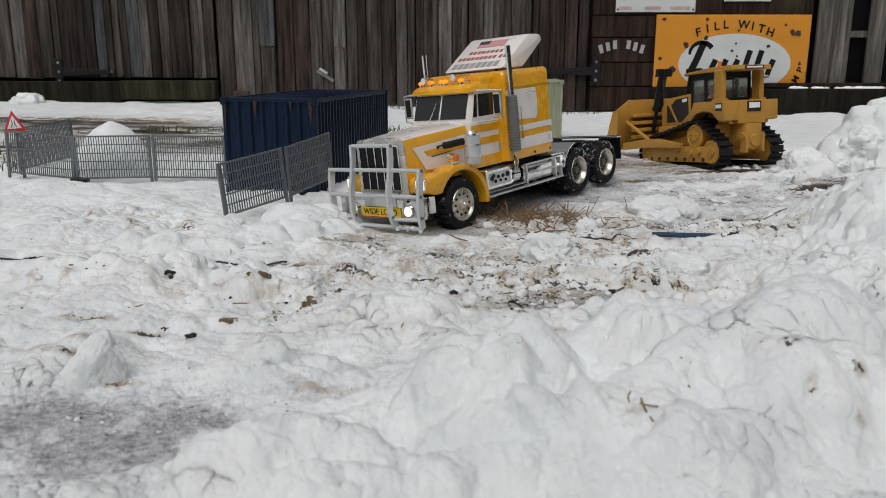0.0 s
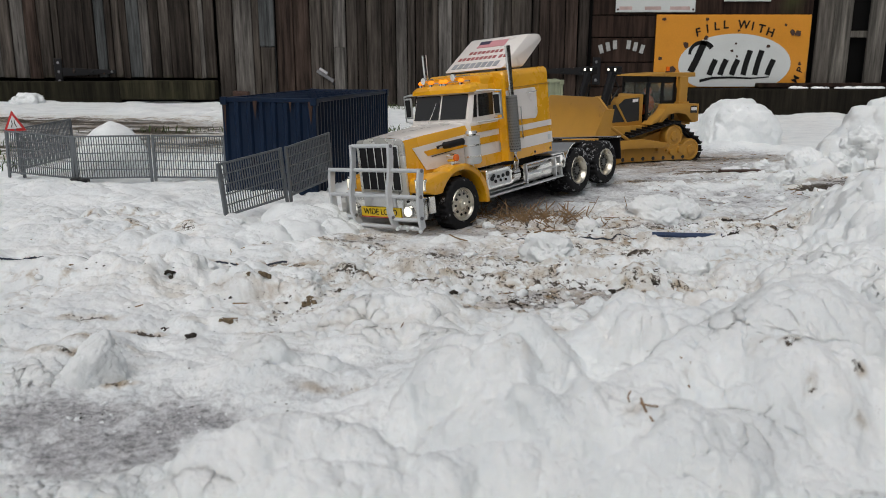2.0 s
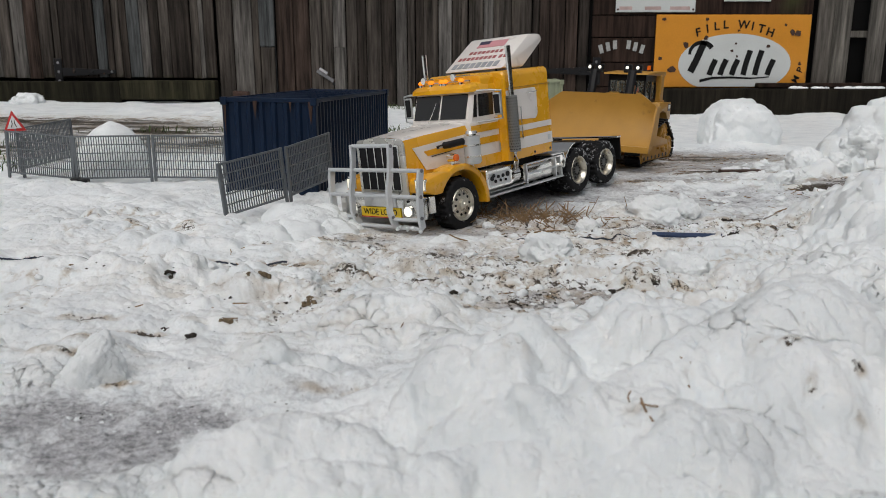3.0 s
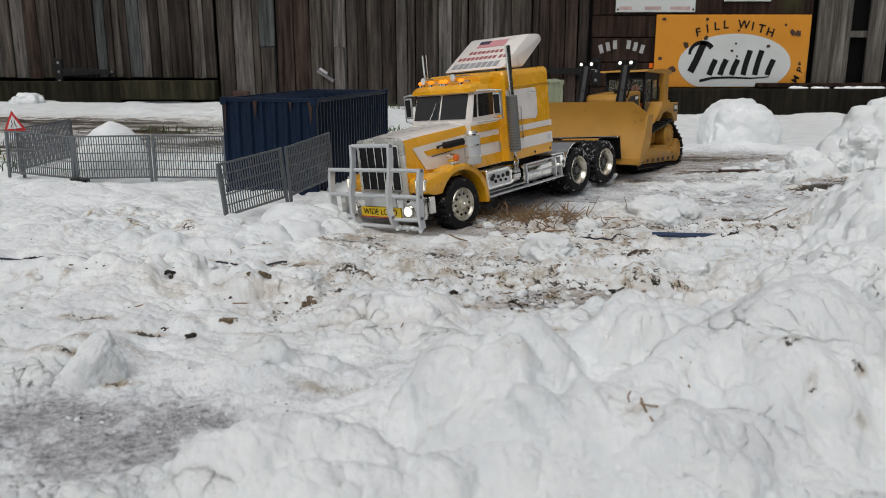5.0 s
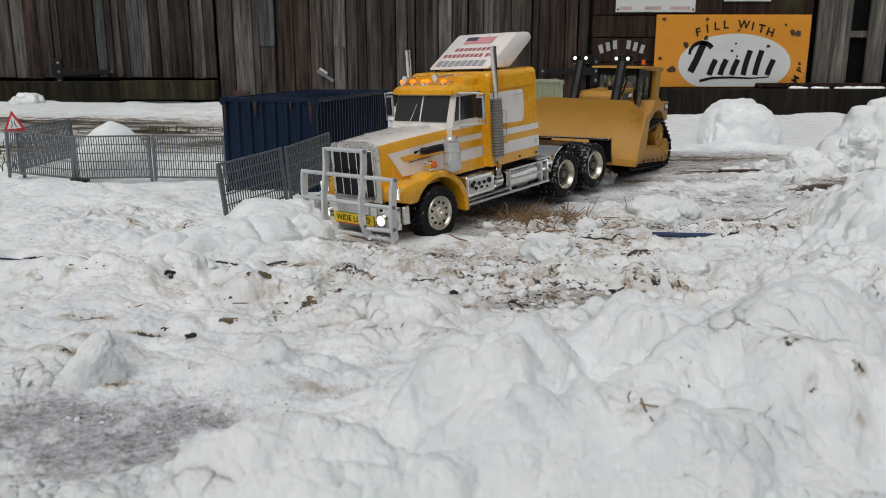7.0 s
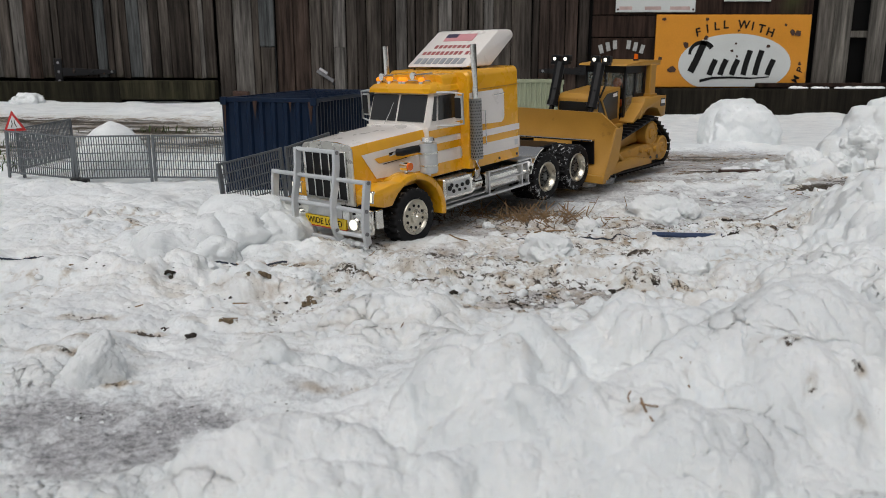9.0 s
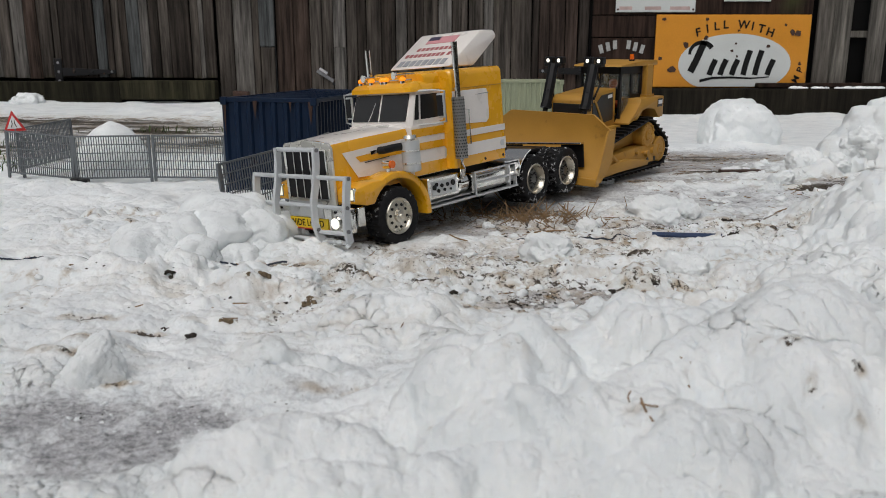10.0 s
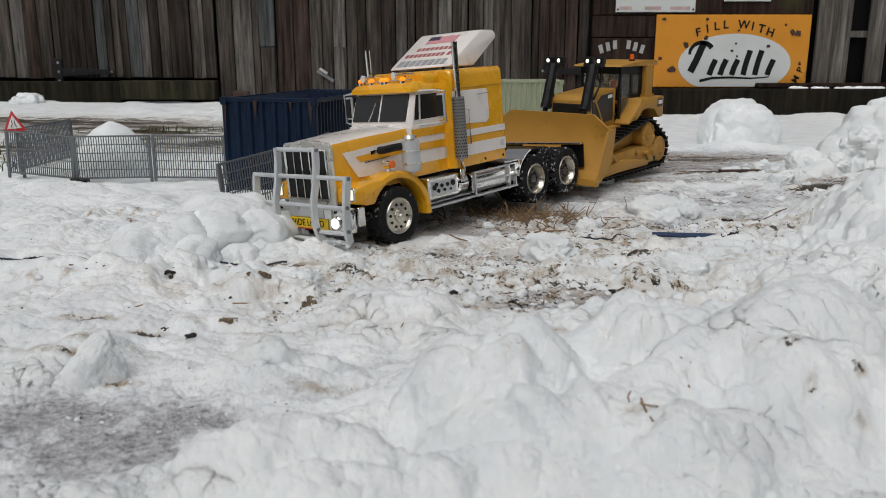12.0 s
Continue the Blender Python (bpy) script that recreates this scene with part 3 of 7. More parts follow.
def build_ground():
    a = np.radians(np.concatenate([np.linspace(-180, -36, 37), np.linspace(-34, 34, 640), np.linspace(36, 180, 37)[:-1]]))
    r = [0.0005, 0.08, 0.16, 0.24, 0.30]
    while r[-1] < 6000:
        k = r[-1]
        r.append(k + (0.0017 if k < 0.75 else 0.0032 if k < 1.4 else 0.0055 if k < 2.2 else 0.006 * (k / 2.2) ** 3))
    r = np.array(r)
    rr, aa = np.meshgrid(r, a, indexing="ij")
    x, y = rr * np.sin(aa), rr * np.cos(aa)
    z = ground_z(x, y)
    streak = fbm(x * 0.3, y, 40, 4, 71)
    # wet slush, made stronger under truck and bulldozer for their contact shade
    slush = np.clip(blobs(x, y, SLUSH_SHADE, 3.0) * (1 + 0.5 * fbm(x, y, 30, 3, 61) + 0.5 * streak), 0, 1)
    soil = np.clip(blobs(x, y, BARE) * (1.0 + 1.5 * streak), 0, 1)
    trod = np.clip(0.27 + 0.5 * fbm(x, y, 7, 3, 81), 0, 0.36) * np.clip((y - 0.55 - 0.1 * fbm(x, y, 6, 3, 83)) / 0.35, 0, 1) * (y < 2.1) * np.clip((1.3 - np.abs(x)) / 0.5, 0, 1)
    relief = domes(x, y) + 0.02 * np.abs(fbm(x, y, 48, 3, 7, 0.6))
    # low spots between clods: brown soil plus crevice shade, both put into the mask
    hollow = np.clip(1 - relief / 0.0035, 0, 1) * np.clip(0.22 + 0.9 * fbm(x, y, 8, 3, 91), 0, 0.5)
    lump = blobs(x, y, MOUNDS) > 0.012
    soil = np.maximum(soil, np.where(lump, 0, trod * np.clip((x + 0.45) / 0.3, 0.2, 1) * np.clip((1.25 - y) / 0.2 + (x > -0.2), 0.15, 1) + hollow * (y > 0.75) * (y < 1.35)))
    nr, na = rr.shape
    # fluffy skin: soft knobs pushed out along the slope
    p = np.stack([x, y, z], -1)
    nrm = np.cross(np.gradient(p, axis=1), np.gradient(p, axis=0))
    nrm /= np.maximum(np.linalg.norm(nrm, axis=2, keepdims=True), 1e-9)
    nrm *= np.sign(nrm[..., 2:3])
    some = (y > 0.3) & (y < 2.6) & (np.abs(x) < 1.6)
    q = p[some]
    front = np.clip((0.80 - q[:, 1]) / 0.15, 0, 1)
    heap = np.clip((domes(q[:, 0], q[:, 1]) + blobs(q[:, 0], q[:, 1], MOUNDS)) / 0.012, 0, 1)
    soft = np.clip(1.0 - 1.1 * slush[some], 0.1, 1) * np.clip((2.6 - q[:, 1]) / 0.8, 0, 1) * np.clip((q[:, 1] - 0.3) / 0.08, 0, 1)
    grow = 0.35 + 0.65 * np.maximum(heap, front)
    knob = lambda f, e, sd: np.sqrt(vnoise3(q * f, sd) ** 2 + e)
    out = soft * grow * (0.0125 * knob(13, 0.010, 21) + 0.0085 * knob(27, 0.008, 22) + (0.0020 - 0.0008 * front) * vnoise3(q * 66, 23) + 0.0012 * knob(120, 0.01, 26) + 0.0008 * vnoise3(q * 230, 24) + 0.0005 * vnoise3(q * 480, 25))
    out = out * np.where(q[:, 1] > 1.5, 1 + heap, 1.0)
    mid = np.clip((q[:, 1] - 0.68) / 0.1, 0, 1) * np.clip((1.75 - q[:, 1]) / 0.3, 0, 1) * np.clip(0.5 + 1.6 * vnoise3(q * 9, 31), 0.1, 1) * np.clip((q[:, 0] + 0.42) / 0.3, 0.3, 1)
    out = out + mid * np.clip(soft, 0.5, 1) * (0.0042 * np.clip(vnoise3(q * np.array([70, 95, 80]), 32), 0, 1) + 0.0034 * np.clip(vnoise3(q * 150, 33), -0.2, 1) + 0.0014 * vnoise3(q * 260, 34))
    p[some] = q + nrm[some] * (out - 0.005 * soft * grow)[:, None]
    x, y, z = p[..., 0], p[..., 1], p[..., 2]
    i = np.arange(nr - 1)[:, None] * na
    j = np.arange(na)[None, :]
    k = (j + 1) % na
    quads = np.stack([i + j, i + na + j, i + na + k, i + k], -1).reshape(-1, 4)[:, ::-1]
    me = bpy.data.meshes.new("ground")
    me.vertices.add(nr * na)
    me.vertices.foreach_set("co", np.stack([x, y, z], -1).astype(np.float32).ravel())
    me.loops.add(quads.size)
    me.loops.foreach_set("vertex_index", quads.astype(np.int32).ravel())
    me.polygons.add(len(quads))
    me.polygons.foreach_set("loop_start", (np.arange(len(quads)) * 4).astype(np.int32))
    me.update(calc_edges=True)
    me.polygons.foreach_set("use_smooth", np.ones(len(quads), bool))
    for key, v in (("slush", slush), ("soil", soil)):
        at = me.attributes.new(key, "FLOAT", "POINT")
        at.data.foreach_set("value", v.astype(np.float32).ravel())
    me.materials.append(GROUND)
    return tagged(new("ground", me), "trodden old snow with slush and bare soil patches", "ground", kind="structure")


build_ground()


def gz(x, y):
    return float(ground_z(np.array([x]), np.array([y]))[0])

# ---- plank fence and gate at the back ----
FY = 4.6
def board(x0, x1, y0, y1, z0, z1, bevel=0.003):
    bm = B()
    box(bm, -(x1 - x0) / 2, (x1 - x0) / 2, y0 - y1, 0, 0, z1 - z0, bevel)
    return bm


def plank_row(owner, edges, tones, z0, z1, seed, y):
    """Upright boards between the given edges, each of its own tone, none quite flush or plumb."""
    rnd = random.Random(seed)
    for a, c, tone in zip(edges, edges[1:], tones):
        d = rnd.uniform(0, 0.013)
        part("plank", board(a, c - rnd.uniform(0.002, 0.006), y, y + 0.022, z0, z1), TONES[tone], owner, smooth=0,
             m=pose((a + c) / 2, y + 0.022 - d, z0 + rnd.uniform(-0.006, 0.006), 0, rnd.uniform(-0.35, 0.35), 0))


GATE_EDGES = [-3.9, -3.7, -3.45, -3.25, -3.05, -2.85, -2.66, -2.49, -2.42, -2.34, -2.265, -2.19, -2.15, -2.01, -1.95, -1.89, -1.855, -1.81, -1.77, -1.697, -1.646, -1.589, -1.532, -1.418, -1.367, -1.339, -1.28]
GATE_TONES = "MLDMLMLMLRMMDDBDMDBLDMDMLM"
FENCE_EDGES = [-1.265, -1.174, -1.066, -1.024, -0.936, -0.837, -0.745, -0.679, -0.615, -0.542, -0.479, -0.428, -0.343, -0.263, -0.2, -0.155, -0.105, -0.025, 0.05, 0.101, 0.14, 0.225, 0.282, 0.384, 0.498, 0.539, 0.596, 0.685, 0.755, 0.815]
FENCE_TONES = "MLMBRRMMLMDMDLMDMLMMMLMMDRRRD"


def fence():
    # sheet behind the whole fence; the shade of the gaps is in its colour
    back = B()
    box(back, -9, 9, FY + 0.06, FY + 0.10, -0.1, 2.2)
    wall = tagged(part("wall_north", back, DARK, smooth=0), "tall weathered plank fence over a near-black sheet for gap shade", "fence", kind="structure")
    gate = thing("gate", pose(0, 0, 0), "weathered grey plank gate with black tee hinge", "gate")
    plank_row(gate, GATE_EDGES, GATE_TONES, 0.16, 1.9, 3, FY)
    plank_row(wall, FENCE_EDGES, FENCE_TONES, -0.02, 1.95, 11, FY - 0.005)
    for x, w, z0, z1, tone in ((-0.98, 0.075, -0.02, 0.33, "M"), (-0.58, 0.06, 0.0, 0.33, "L"), (-0.98, 0.085, 0.335, 1.9, "B")):
        part("plank", board(x, x + w, FY, FY + 0.02, z0, z1), TONES[tone], wall, smooth=0, m=pose(x, FY - 0.022, z0))
    for x, w, z, h, dy, wood in ((-3.9, 2.1, 0.02, 0.125, 0.03, BASEWOOD), (-1.8, 0.53, 0.045, 0.105, 0.045, MOSSWOOD)):
        bm = board(x, x + w, 0, 0.09, 0, h, 0.006)
        tagged(part("threshold_beam", bm, wood, smooth=0, m=pose(x + w / 2, FY - dy + 0.02, z)), "mossy wooden beam below the gate", "beam", kind="structure")
    # horizontal brown boards of the shed door, on a near-black sheet for gap shade
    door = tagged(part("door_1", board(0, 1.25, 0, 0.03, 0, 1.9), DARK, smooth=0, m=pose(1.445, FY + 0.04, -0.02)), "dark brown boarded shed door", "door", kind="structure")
    z = -0.02
    rnd = random.Random(5)
    for h in (0.135, 0.135, 0.135, 0.12, 0.14, 0.13, 0.14, 0.13, 0.14, 0.14, 0.14):
        bm = B()
        box(bm, -0.61, 0.61, -0.025, 0, 0, h - 0.005, 0.003)
        part("board", bm, BROWN, door, smooth=0, m=pose(0, -0.035 - rnd.uniform(0, 0.004), z + 0.02))
        z += h
    # pale slats on the right, mesh and dark behind
    slats = thing("slatted_screen", pose(0, 0, 0), "pale vertical wooden slats with dark gaps", "fence")
    for x, w, y in ((2.085, 0.085, 0.0), (2.175, 0.105, 0.01), (2.375, 0.10, 0.0), (2.60, 0.10, 0.0), (2.79, 0.10, 0.0), (3.0, 0.1, 0), (3.2, 0.1, 0)):
        part("slat", board(0, w, 0, 0.02, 0, 1.8), SLAT, slats, smooth=0, m=pose(x + w / 2, FY - 0.01 + y, 0.10))
    bm = B()
    box(bm, 2.2, 3.6, FY + 0.02, FY + 0.045, 0.385, 0.42, 0.002)
    part("rail", bm, SLAT, slats, smooth=0)
    # sill beam with snow on it
    bm = B()
    box(bm, 1.17, 5.5, FY - 0.14, FY - 0.02, -0.12, 0.105, 0.006)
    tagged(part("sill_beam", bm, BASEWOOD, smooth=0), "dark wet timber sill beam below the shed door", "beam", kind="structure")
    bm = B()
    box(bm, 1.76, 5.4, FY - 0.10, FY - 0.02, 0.109, 0.135, 0.004)
    tagged(part("rail_board", bm, BROWN, smooth=0), "thin brown timber rail on the sill beam", "beam", kind="structure")
    bm = B()
    rnd = random.Random(8)
    for k in range(44):
        x = 1.95 + k * 0.03
        if rnd.random() < 0.8:
            ball(bm, (x, FY - 0.12, 0.108), rnd.uniform(0.010, 0.022), 1.5, 0.8, 0.6, 8)
    tagged(part("snow_line", bm, SNOW), "thin line of snow on the sill beam", "snow", kind="stuff")
    # concrete foot and side walls that close the yard
    # unseen wall added behind the camera: darkens chrome reflections, cuts frontal fill
    bm = B()
    box(bm, -9, 9, -3.3, -3.2, -0.1, 2.3)
    tagged(part("wall_south", bm, PLANK, smooth=0), "unseen plank wall behind the camera, added to darken reflections", "fence", kind="structure")
    for nm, x in (("wall_west", -9.0), ("wall_east", 9.0)):
        bm = B()
        box(bm, x - 0.05, x + 0.05, -3.2, FY + 0.1, -0.1, 1.8)
        tagged(part(nm, bm, PLANK, smooth=0), "plank fence at the side of the yard", "fence", kind="structure")


fence()


def tee_hinge(m, length=0.34, flip=1):
    h = thing("tee_hinge", m, "black iron tee hinge with dull screws", "hinge")
    bm = B()
    prism(bm, [(0, 0.024), (length * flip, 0.01), (length * flip, -0.01), (0, -0.024)], -0.006, 0, "y")
    part("strap", bm, IRON, h, smooth=0)
    bm = B()
    box(bm, -0.045 * flip, 0, -0.008, 0, -0.075, 0.075, 0.003)
    part("plate", bm, IRON, h, smooth=0)
    for x, z in ((-0.02, 0.05), (-0.02, -0.05), (-0.02, 0.0), (0.07, 0.0), (0.17, 0.0), (0.28, 0.0)):
        bm = B()
        ball(bm, (x * flip, -0.008, z), 0.008, 1, 0.5, 1, 8)
        part("screw", bm, DULLZINC if x in (-0.02, 0.28) else IRON, h)
    return h


tee_hinge(pose(-2.15, FY - 0.014, 0.195), 0.30)
tee_hinge(pose(0.84, FY - 0.036, 0.20), 0.30, -1)


def latch():
    t = thing("gate_latch", pose(-0.66, FY - 0.02, 0.17, 0, 32, 0), "galvanised gate latch, bent up", "latch")
    bm = B()
    box(bm, -0.06, 0.055, -0.012, 0, -0.009, 0.009, 0.002)
    part("bar", bm, DULLZINC, t, smooth=0)
    bm = B()
    cyl(bm, (-0.05, -0.03, 0.02), (0.0, -0.03, 0.02), 0.008)
    part("bolt", bm, ZINC, t)
    bm = B()
    box(bm, 0.05, 0.10, -0.02, 0, -0.02, 0.02, 0.002)
    part("keeper", bm, IRON, t, smooth=0)


latch()
bm = B()
box(bm, -0.045, 0.045, -0.05, 0.0, 0.0, 0.075, 0.005)
tagged(part("brick", bm, RUST, smooth=0, m=pose(-1.14, FY - 0.03, 0.015, 0, 3, 0)), "dark brown brick leaning at the fence foot", "brick")


def enamel_sign():
    """Rusty orange enamel plate with a white oval; the trade mark is a plain shape."""
    s = thing("enamel_sign", pose(1.614, FY - 0.036, 0.11, 0, 0, 0), "rusty orange enamel sign with white oval and black lettering", "sign")
    W, Hh = 0.86, 0.395
    bm = B()
    box(bm, -W / 2, W / 2, -0.006, 0.004, 0, Hh, 0.003)
    part("plate", bm, ENAMEL, s, smooth=0)
    bm = B()
    pts = []
    for k in range(64):
        t = 2 * math.pi * k / 64
        x, z = 0.02 + 0.315 * math.cos(t), 0.128 + 0.165 * math.sin(t)
        pts.append((x, max(z, 0.004)))
    prism(bm, pts, -0.008, -0.0062, "y")
    part("oval", bm, ENAMELW, s, "white enamel oval", smooth=0)
    text = "FILL WITH"
    n = len(text)
    for i, ch in enumerate(text):
        if ch == " ":
            continue
        u = (i - (n - 1) / 2) / (n - 1)
        words("letter", ch, 0.062, SIGNBLACK, s, pose(0.005 + u * 0.40, -0.0075, 0.342 - 0.07 * (u * 2) ** 2 * 0.62, 90, 30 * u, 0), 0.0012, bold=0.022)
    for ch, x, z, a in (("M", 0.372, 0.045, -62), ("P", 0.392, 0.095, -68)):
        words("letter", ch, 0.05, SIGNBLACK, s, pose(x, -0.0075, z, 90, a, 0), 0.0012, bold=0.02)
    # the mark: bold slanted strokes and a swash, no letters
    def stroke(pts, r0, r1=None):
        bm = B()
        r1 = r1 or r0
        left, right = [], []
        for i, p in enumerate(pts):
            a, c = pts[max(0, i - 1)], pts[min(len(pts) - 1, i + 1)]
            d = Vector((c[0] - a[0], c[1] - a[1])).normalized()
            w = r0 + (r1 - r0) * i / (len(pts) - 1)
            left.append((p[0] - d.y * w, p[1] + d.x * w))
            right.append((p[0] + d.y * w, p[1] - d.x * w))
        k = len(pts)
        vs = [bm.verts.new((p[0], -0.0096, p[1])) for p in left + right]
        vb = [bm.verts.new((p[0], -0.0082, p[1])) for p in left + right]
        for i in range(k - 1):
            bm.faces.new((vs[i], vs[i + 1], vs[k + i + 1], vs[k + i]))
            bm.faces.new((vb[i], vb[i + 1], vs[i + 1], vs[i]))
            bm.faces.new((vb[k + i], vs[k + i], vs[k + i + 1], vb[k + i + 1]))
        bmesh.ops.recalc_face_normals(bm, faces=bm.faces[:])
        part("mark", bm, SIGNBLACK, s, smooth=0)
    arc = lambda cx, cz, rx, rz, a, c, k=12: [(cx + rx * math.cos(radians(a + (c - a) * i / k)), cz + rz * math.sin(radians(a + (c - a) * i / k))) for i in range(k + 1)]
    stroke([(-0.225, 0.085), (-0.195, 0.15), (-0.17, 0.215), (-0.155, 0.25)], 0.019)
    stroke(arc(-0.170, 0.185, 0.065, 0.06, 185, 30), 0.008, 0.014)
    for x, h in ((-0.105, 0.085), (-0.045, 0.085), (0.02, 0.085), (0.085, 0.135), (0.15, 0.135), (0.22, 0.085)):
        stroke([(x - 0.012, 0.068), (x, 0.068 + h * 0.5), (x + 0.018, 0.068 + h)], 0.0155)
    stroke([(-0.17, 0.035), (-0.10, 0.052), (0.0, 0.055), (0.12, 0.05), (0.22, 0.058)], 0.008, 0.003)
    # chipped spots
    rnd = random.Random(4)
    for x, z, r in ((0.33, 0.30, 0.018), (0.36, 0.295, 0.02), (0.20, 0.225, 0.014), (-0.26, 0.235, 0.02), (-0.15, 0.268, 0.015), (-0.40, 0.16, 0.014), (0.385, 0.13, 0.012), (-0.15, 0.37, 0.01), (0.03, 0.31, 0.008), (-0.39, 0.37, 0.012), (0.0, 0.20, 0.01), (0.03, 0.17, 0.008), (0.02, 0.24, 0.007), (-0.33, 0.10, 0.026), (0.29, 0.34, 0.008)):
        bm = B()
        prism(bm, [(x + r * rnd.uniform(0.5, 1.1) * math.cos(t * math.pi / 5), z + r * rnd.uniform(0.5, 1.1) * math.sin(t * math.pi / 5)) for t in range(10)], -0.0104, -0.006, "y")
        part("rust_chip", bm, RUST, s, smooth=0)
    return s


enamel_sign()


def small_sign(name, x, z, w, h, label, text=None, lower=None):
    s = thing(name, pose(x, FY - 0.034, z), label, "sign")
    bm = B()
    box(bm, -w / 2, w / 2, -0.006, 0, 0, h, 0.002)
    part("plate", bm, ENAMELW, s, smooth=0)
    if text:
        words("lettering", text, 0.058, SIGNFADE, s, pose(0, -0.0075, 0.09, 90, 0, 0), 0.001, spacing=1.05)
        for k in range(3):
            bm = B()
            box(bm, -w / 2 + 0.02 + k * 0.14, -w / 2 + 0.09 + k * 0.16, -0.008, -0.005, 0.012, 0.03, 0)
            part("faded_bar", bm, SIGNFADE, s, smooth=0)
    for sx in (-1, 1):
        bm = B()
        ball(bm, (sx * (w / 2 - 0.012), -0.007, 0.014), 0.006, 1, 0.6, 1, 8)
        part("nail", bm, RUST, s)
    if lower:
        bm = B()
        box(bm, -w / 2 + 0.005, w * 0.12, -0.009, -0.005, 0.01, h - 0.005)
        part("colour_field", bm, lower, s, smooth=0)


SIGNFADE = mat("faded_red_print", (0.42, 0.30, 0.28), 0.6, 0, 0.3, 20)
MAROON = mat("maroon_enamel", (0.16, 0.02, 0.03), 0.4)
small_sign("notice_plate", 1.175, 0.518, 0.44, 0.17, "white rusty notice plate with faded red print", "NO PARKING")
small_sign("maroon_plate", 1.68, 0.575, 0.26, 0.13, "maroon and cream enamel plate", lower=MAROON)


WORNWHITE = mat("worn_white_paint", (0.34, 0.34, 0.33), 0.7, 0, 0.3, 60, 0.1, second=(0.05, 0.04, 0.03), amount=0.0)


def plate_bars():
    """A registration painted on the boards, as plain bars in an arc."""
    s = thing("painted_mark", pose(1.0, FY - 0.029, 0.33), "white painted bars in an arc on boards", "lettering")
    for k in range(7):
        if k == 3:
            continue
        u = (k - 3) / 3
        bm = B()
        box(bm, -0.011, 0.011, -0.003, 0.0, -0.024, 0.024, 0.001)
        part("bar", bm, WORNWHITE, s, smooth=0, m=pose(u * 0.115, 0, 0.018 - 0.028 * abs(u) ** 1.6, 0, 16 * u, 0))


plate_bars()


# ---- containers ----
def container(name, m, L, W, Hh, material, label, ribs_end, ribs_side, rust):
    c = thing(name, m, label, "container")
    b = 0.008
    for y in (b / 2, W - b / 2):
        for x in (b / 2, L - b / 2):
            bm = B()
            box(bm, x - b / 2, x + b / 2, y - b / 2, y + b / 2, 0, Hh, 0.001)
            part("corner_post", bm, material, c, smooth=0)
            for z in (0.006, Hh - 0.006):
                bm = B()
                box(bm, x - 0.0065, x + 0.0065, y - 0.0065, y + 0.0065, z - 0.0075, z + 0.0072, 0.001)
                part("corner_casting", bm, material, c, smooth=0)
    for z in (0.004, Hh - 0.004):
        for y in (b / 2, W - b / 2):
            bm = B()
            box(bm, b, L - b, y - b / 2, y + b / 2, z - 0.004, z + 0.004, 0.001)
            part("side_rail", bm, material, c, smooth=0)
        for x in (b / 2, L - b / 2):
            bm = B()
            box(bm, x - b / 2, x + b / 2, b, W - b, z - 0.004, z + 0.004, 0.001)
            part("end_rail", bm, material, c, smooth=0)

    def corrugated(n, length, depth):
        out = []
        for k in range(n):
            a = length * k / n
            w = length / n
            out += [(a, 0), (a + 0.28 * w, 0), (a + 0.42 * w, depth), (a + 0.86 * w, depth)]
        return out + [(length, 0)]

    def sheet(n, length, depth, put):
        bm = B()
        pts = corrugated(n, length, depth)
        lo = [bm.verts.new(put(p[0], p[1], 0.007)) for p in pts]
        hi = [bm.verts.new(put(p[0], p[1], Hh - 0.007)) for p in pts]
        for i in range(len(pts) - 1):
            bm.faces.new((lo[i], lo[i + 1], hi[i + 1], hi[i]))
        bmesh.ops.recalc_face_normals(bm, faces=bm.faces[:])
        return bm

    part("end_wall", sheet(ribs_end, W - 2 * b, 0.004, lambda u, d, z: (0.001 + d, b + u, z)), material, c, smooth=0)
    part("end_wall", sheet(ribs_end, W - 2 * b, 0.004, lambda u, d, z: (L - 0.001 - d, b + u, z)), material, c, smooth=0)
    part("side_wall", sheet(ribs_side, L - 2 * b, 0.004, lambda u, d, z: (b + u, 0.001 + d, z)), material, c, smooth=0)
    part("side_wall", sheet(ribs_side, L - 2 * b, 0.004, lambda u, d, z: (b + u, W - 0.001 - d, z)), material, c, smooth=0)
    bm = B()
    box(bm, b, L - b, b, W - b, Hh - 0.006, Hh - 0.003)
    for k in range(9):
        x = 0.02 + (L - 0.04) * (k + 0.15) / 9
        box(bm, x, x + 0.02, b + 0.004, W - b - 0.004, Hh - 0.003, Hh - 0.001)
    part("roof", bm, material, c, smooth=0)
    bm = B()
    box(bm, b, L - b, b, W - b, 0.003, 0.008)
    part("floor_plate", bm, material, c, smooth=0)
    if rust:
        rnd = random.Random(2)
        for y, z, w, h in ((W - 0.068, Hh - 0.018, 0.004, 0.02), (0.05, Hh - 0.014, 0.0025, 0.012), (0.010, Hh - 0.022, 0.005, 0.026), (W - 0.006, Hh - 0.03, 0.003, 0.04)):
            bm = B()
            prism(bm, [(y - w, z + h * 0.6), (y + w, z + h * 0.6), (y + w * 0.5, z - h * 0.3), (y, z - h), (y - w * 0.6, z - h * 0.2)], -0.0012, -0.0002, "x")
            part("rust_streak", bm, RUST, c, smooth=0)
    return c

# end wall towards the camera: local x runs along the long side
CZ = 0.008
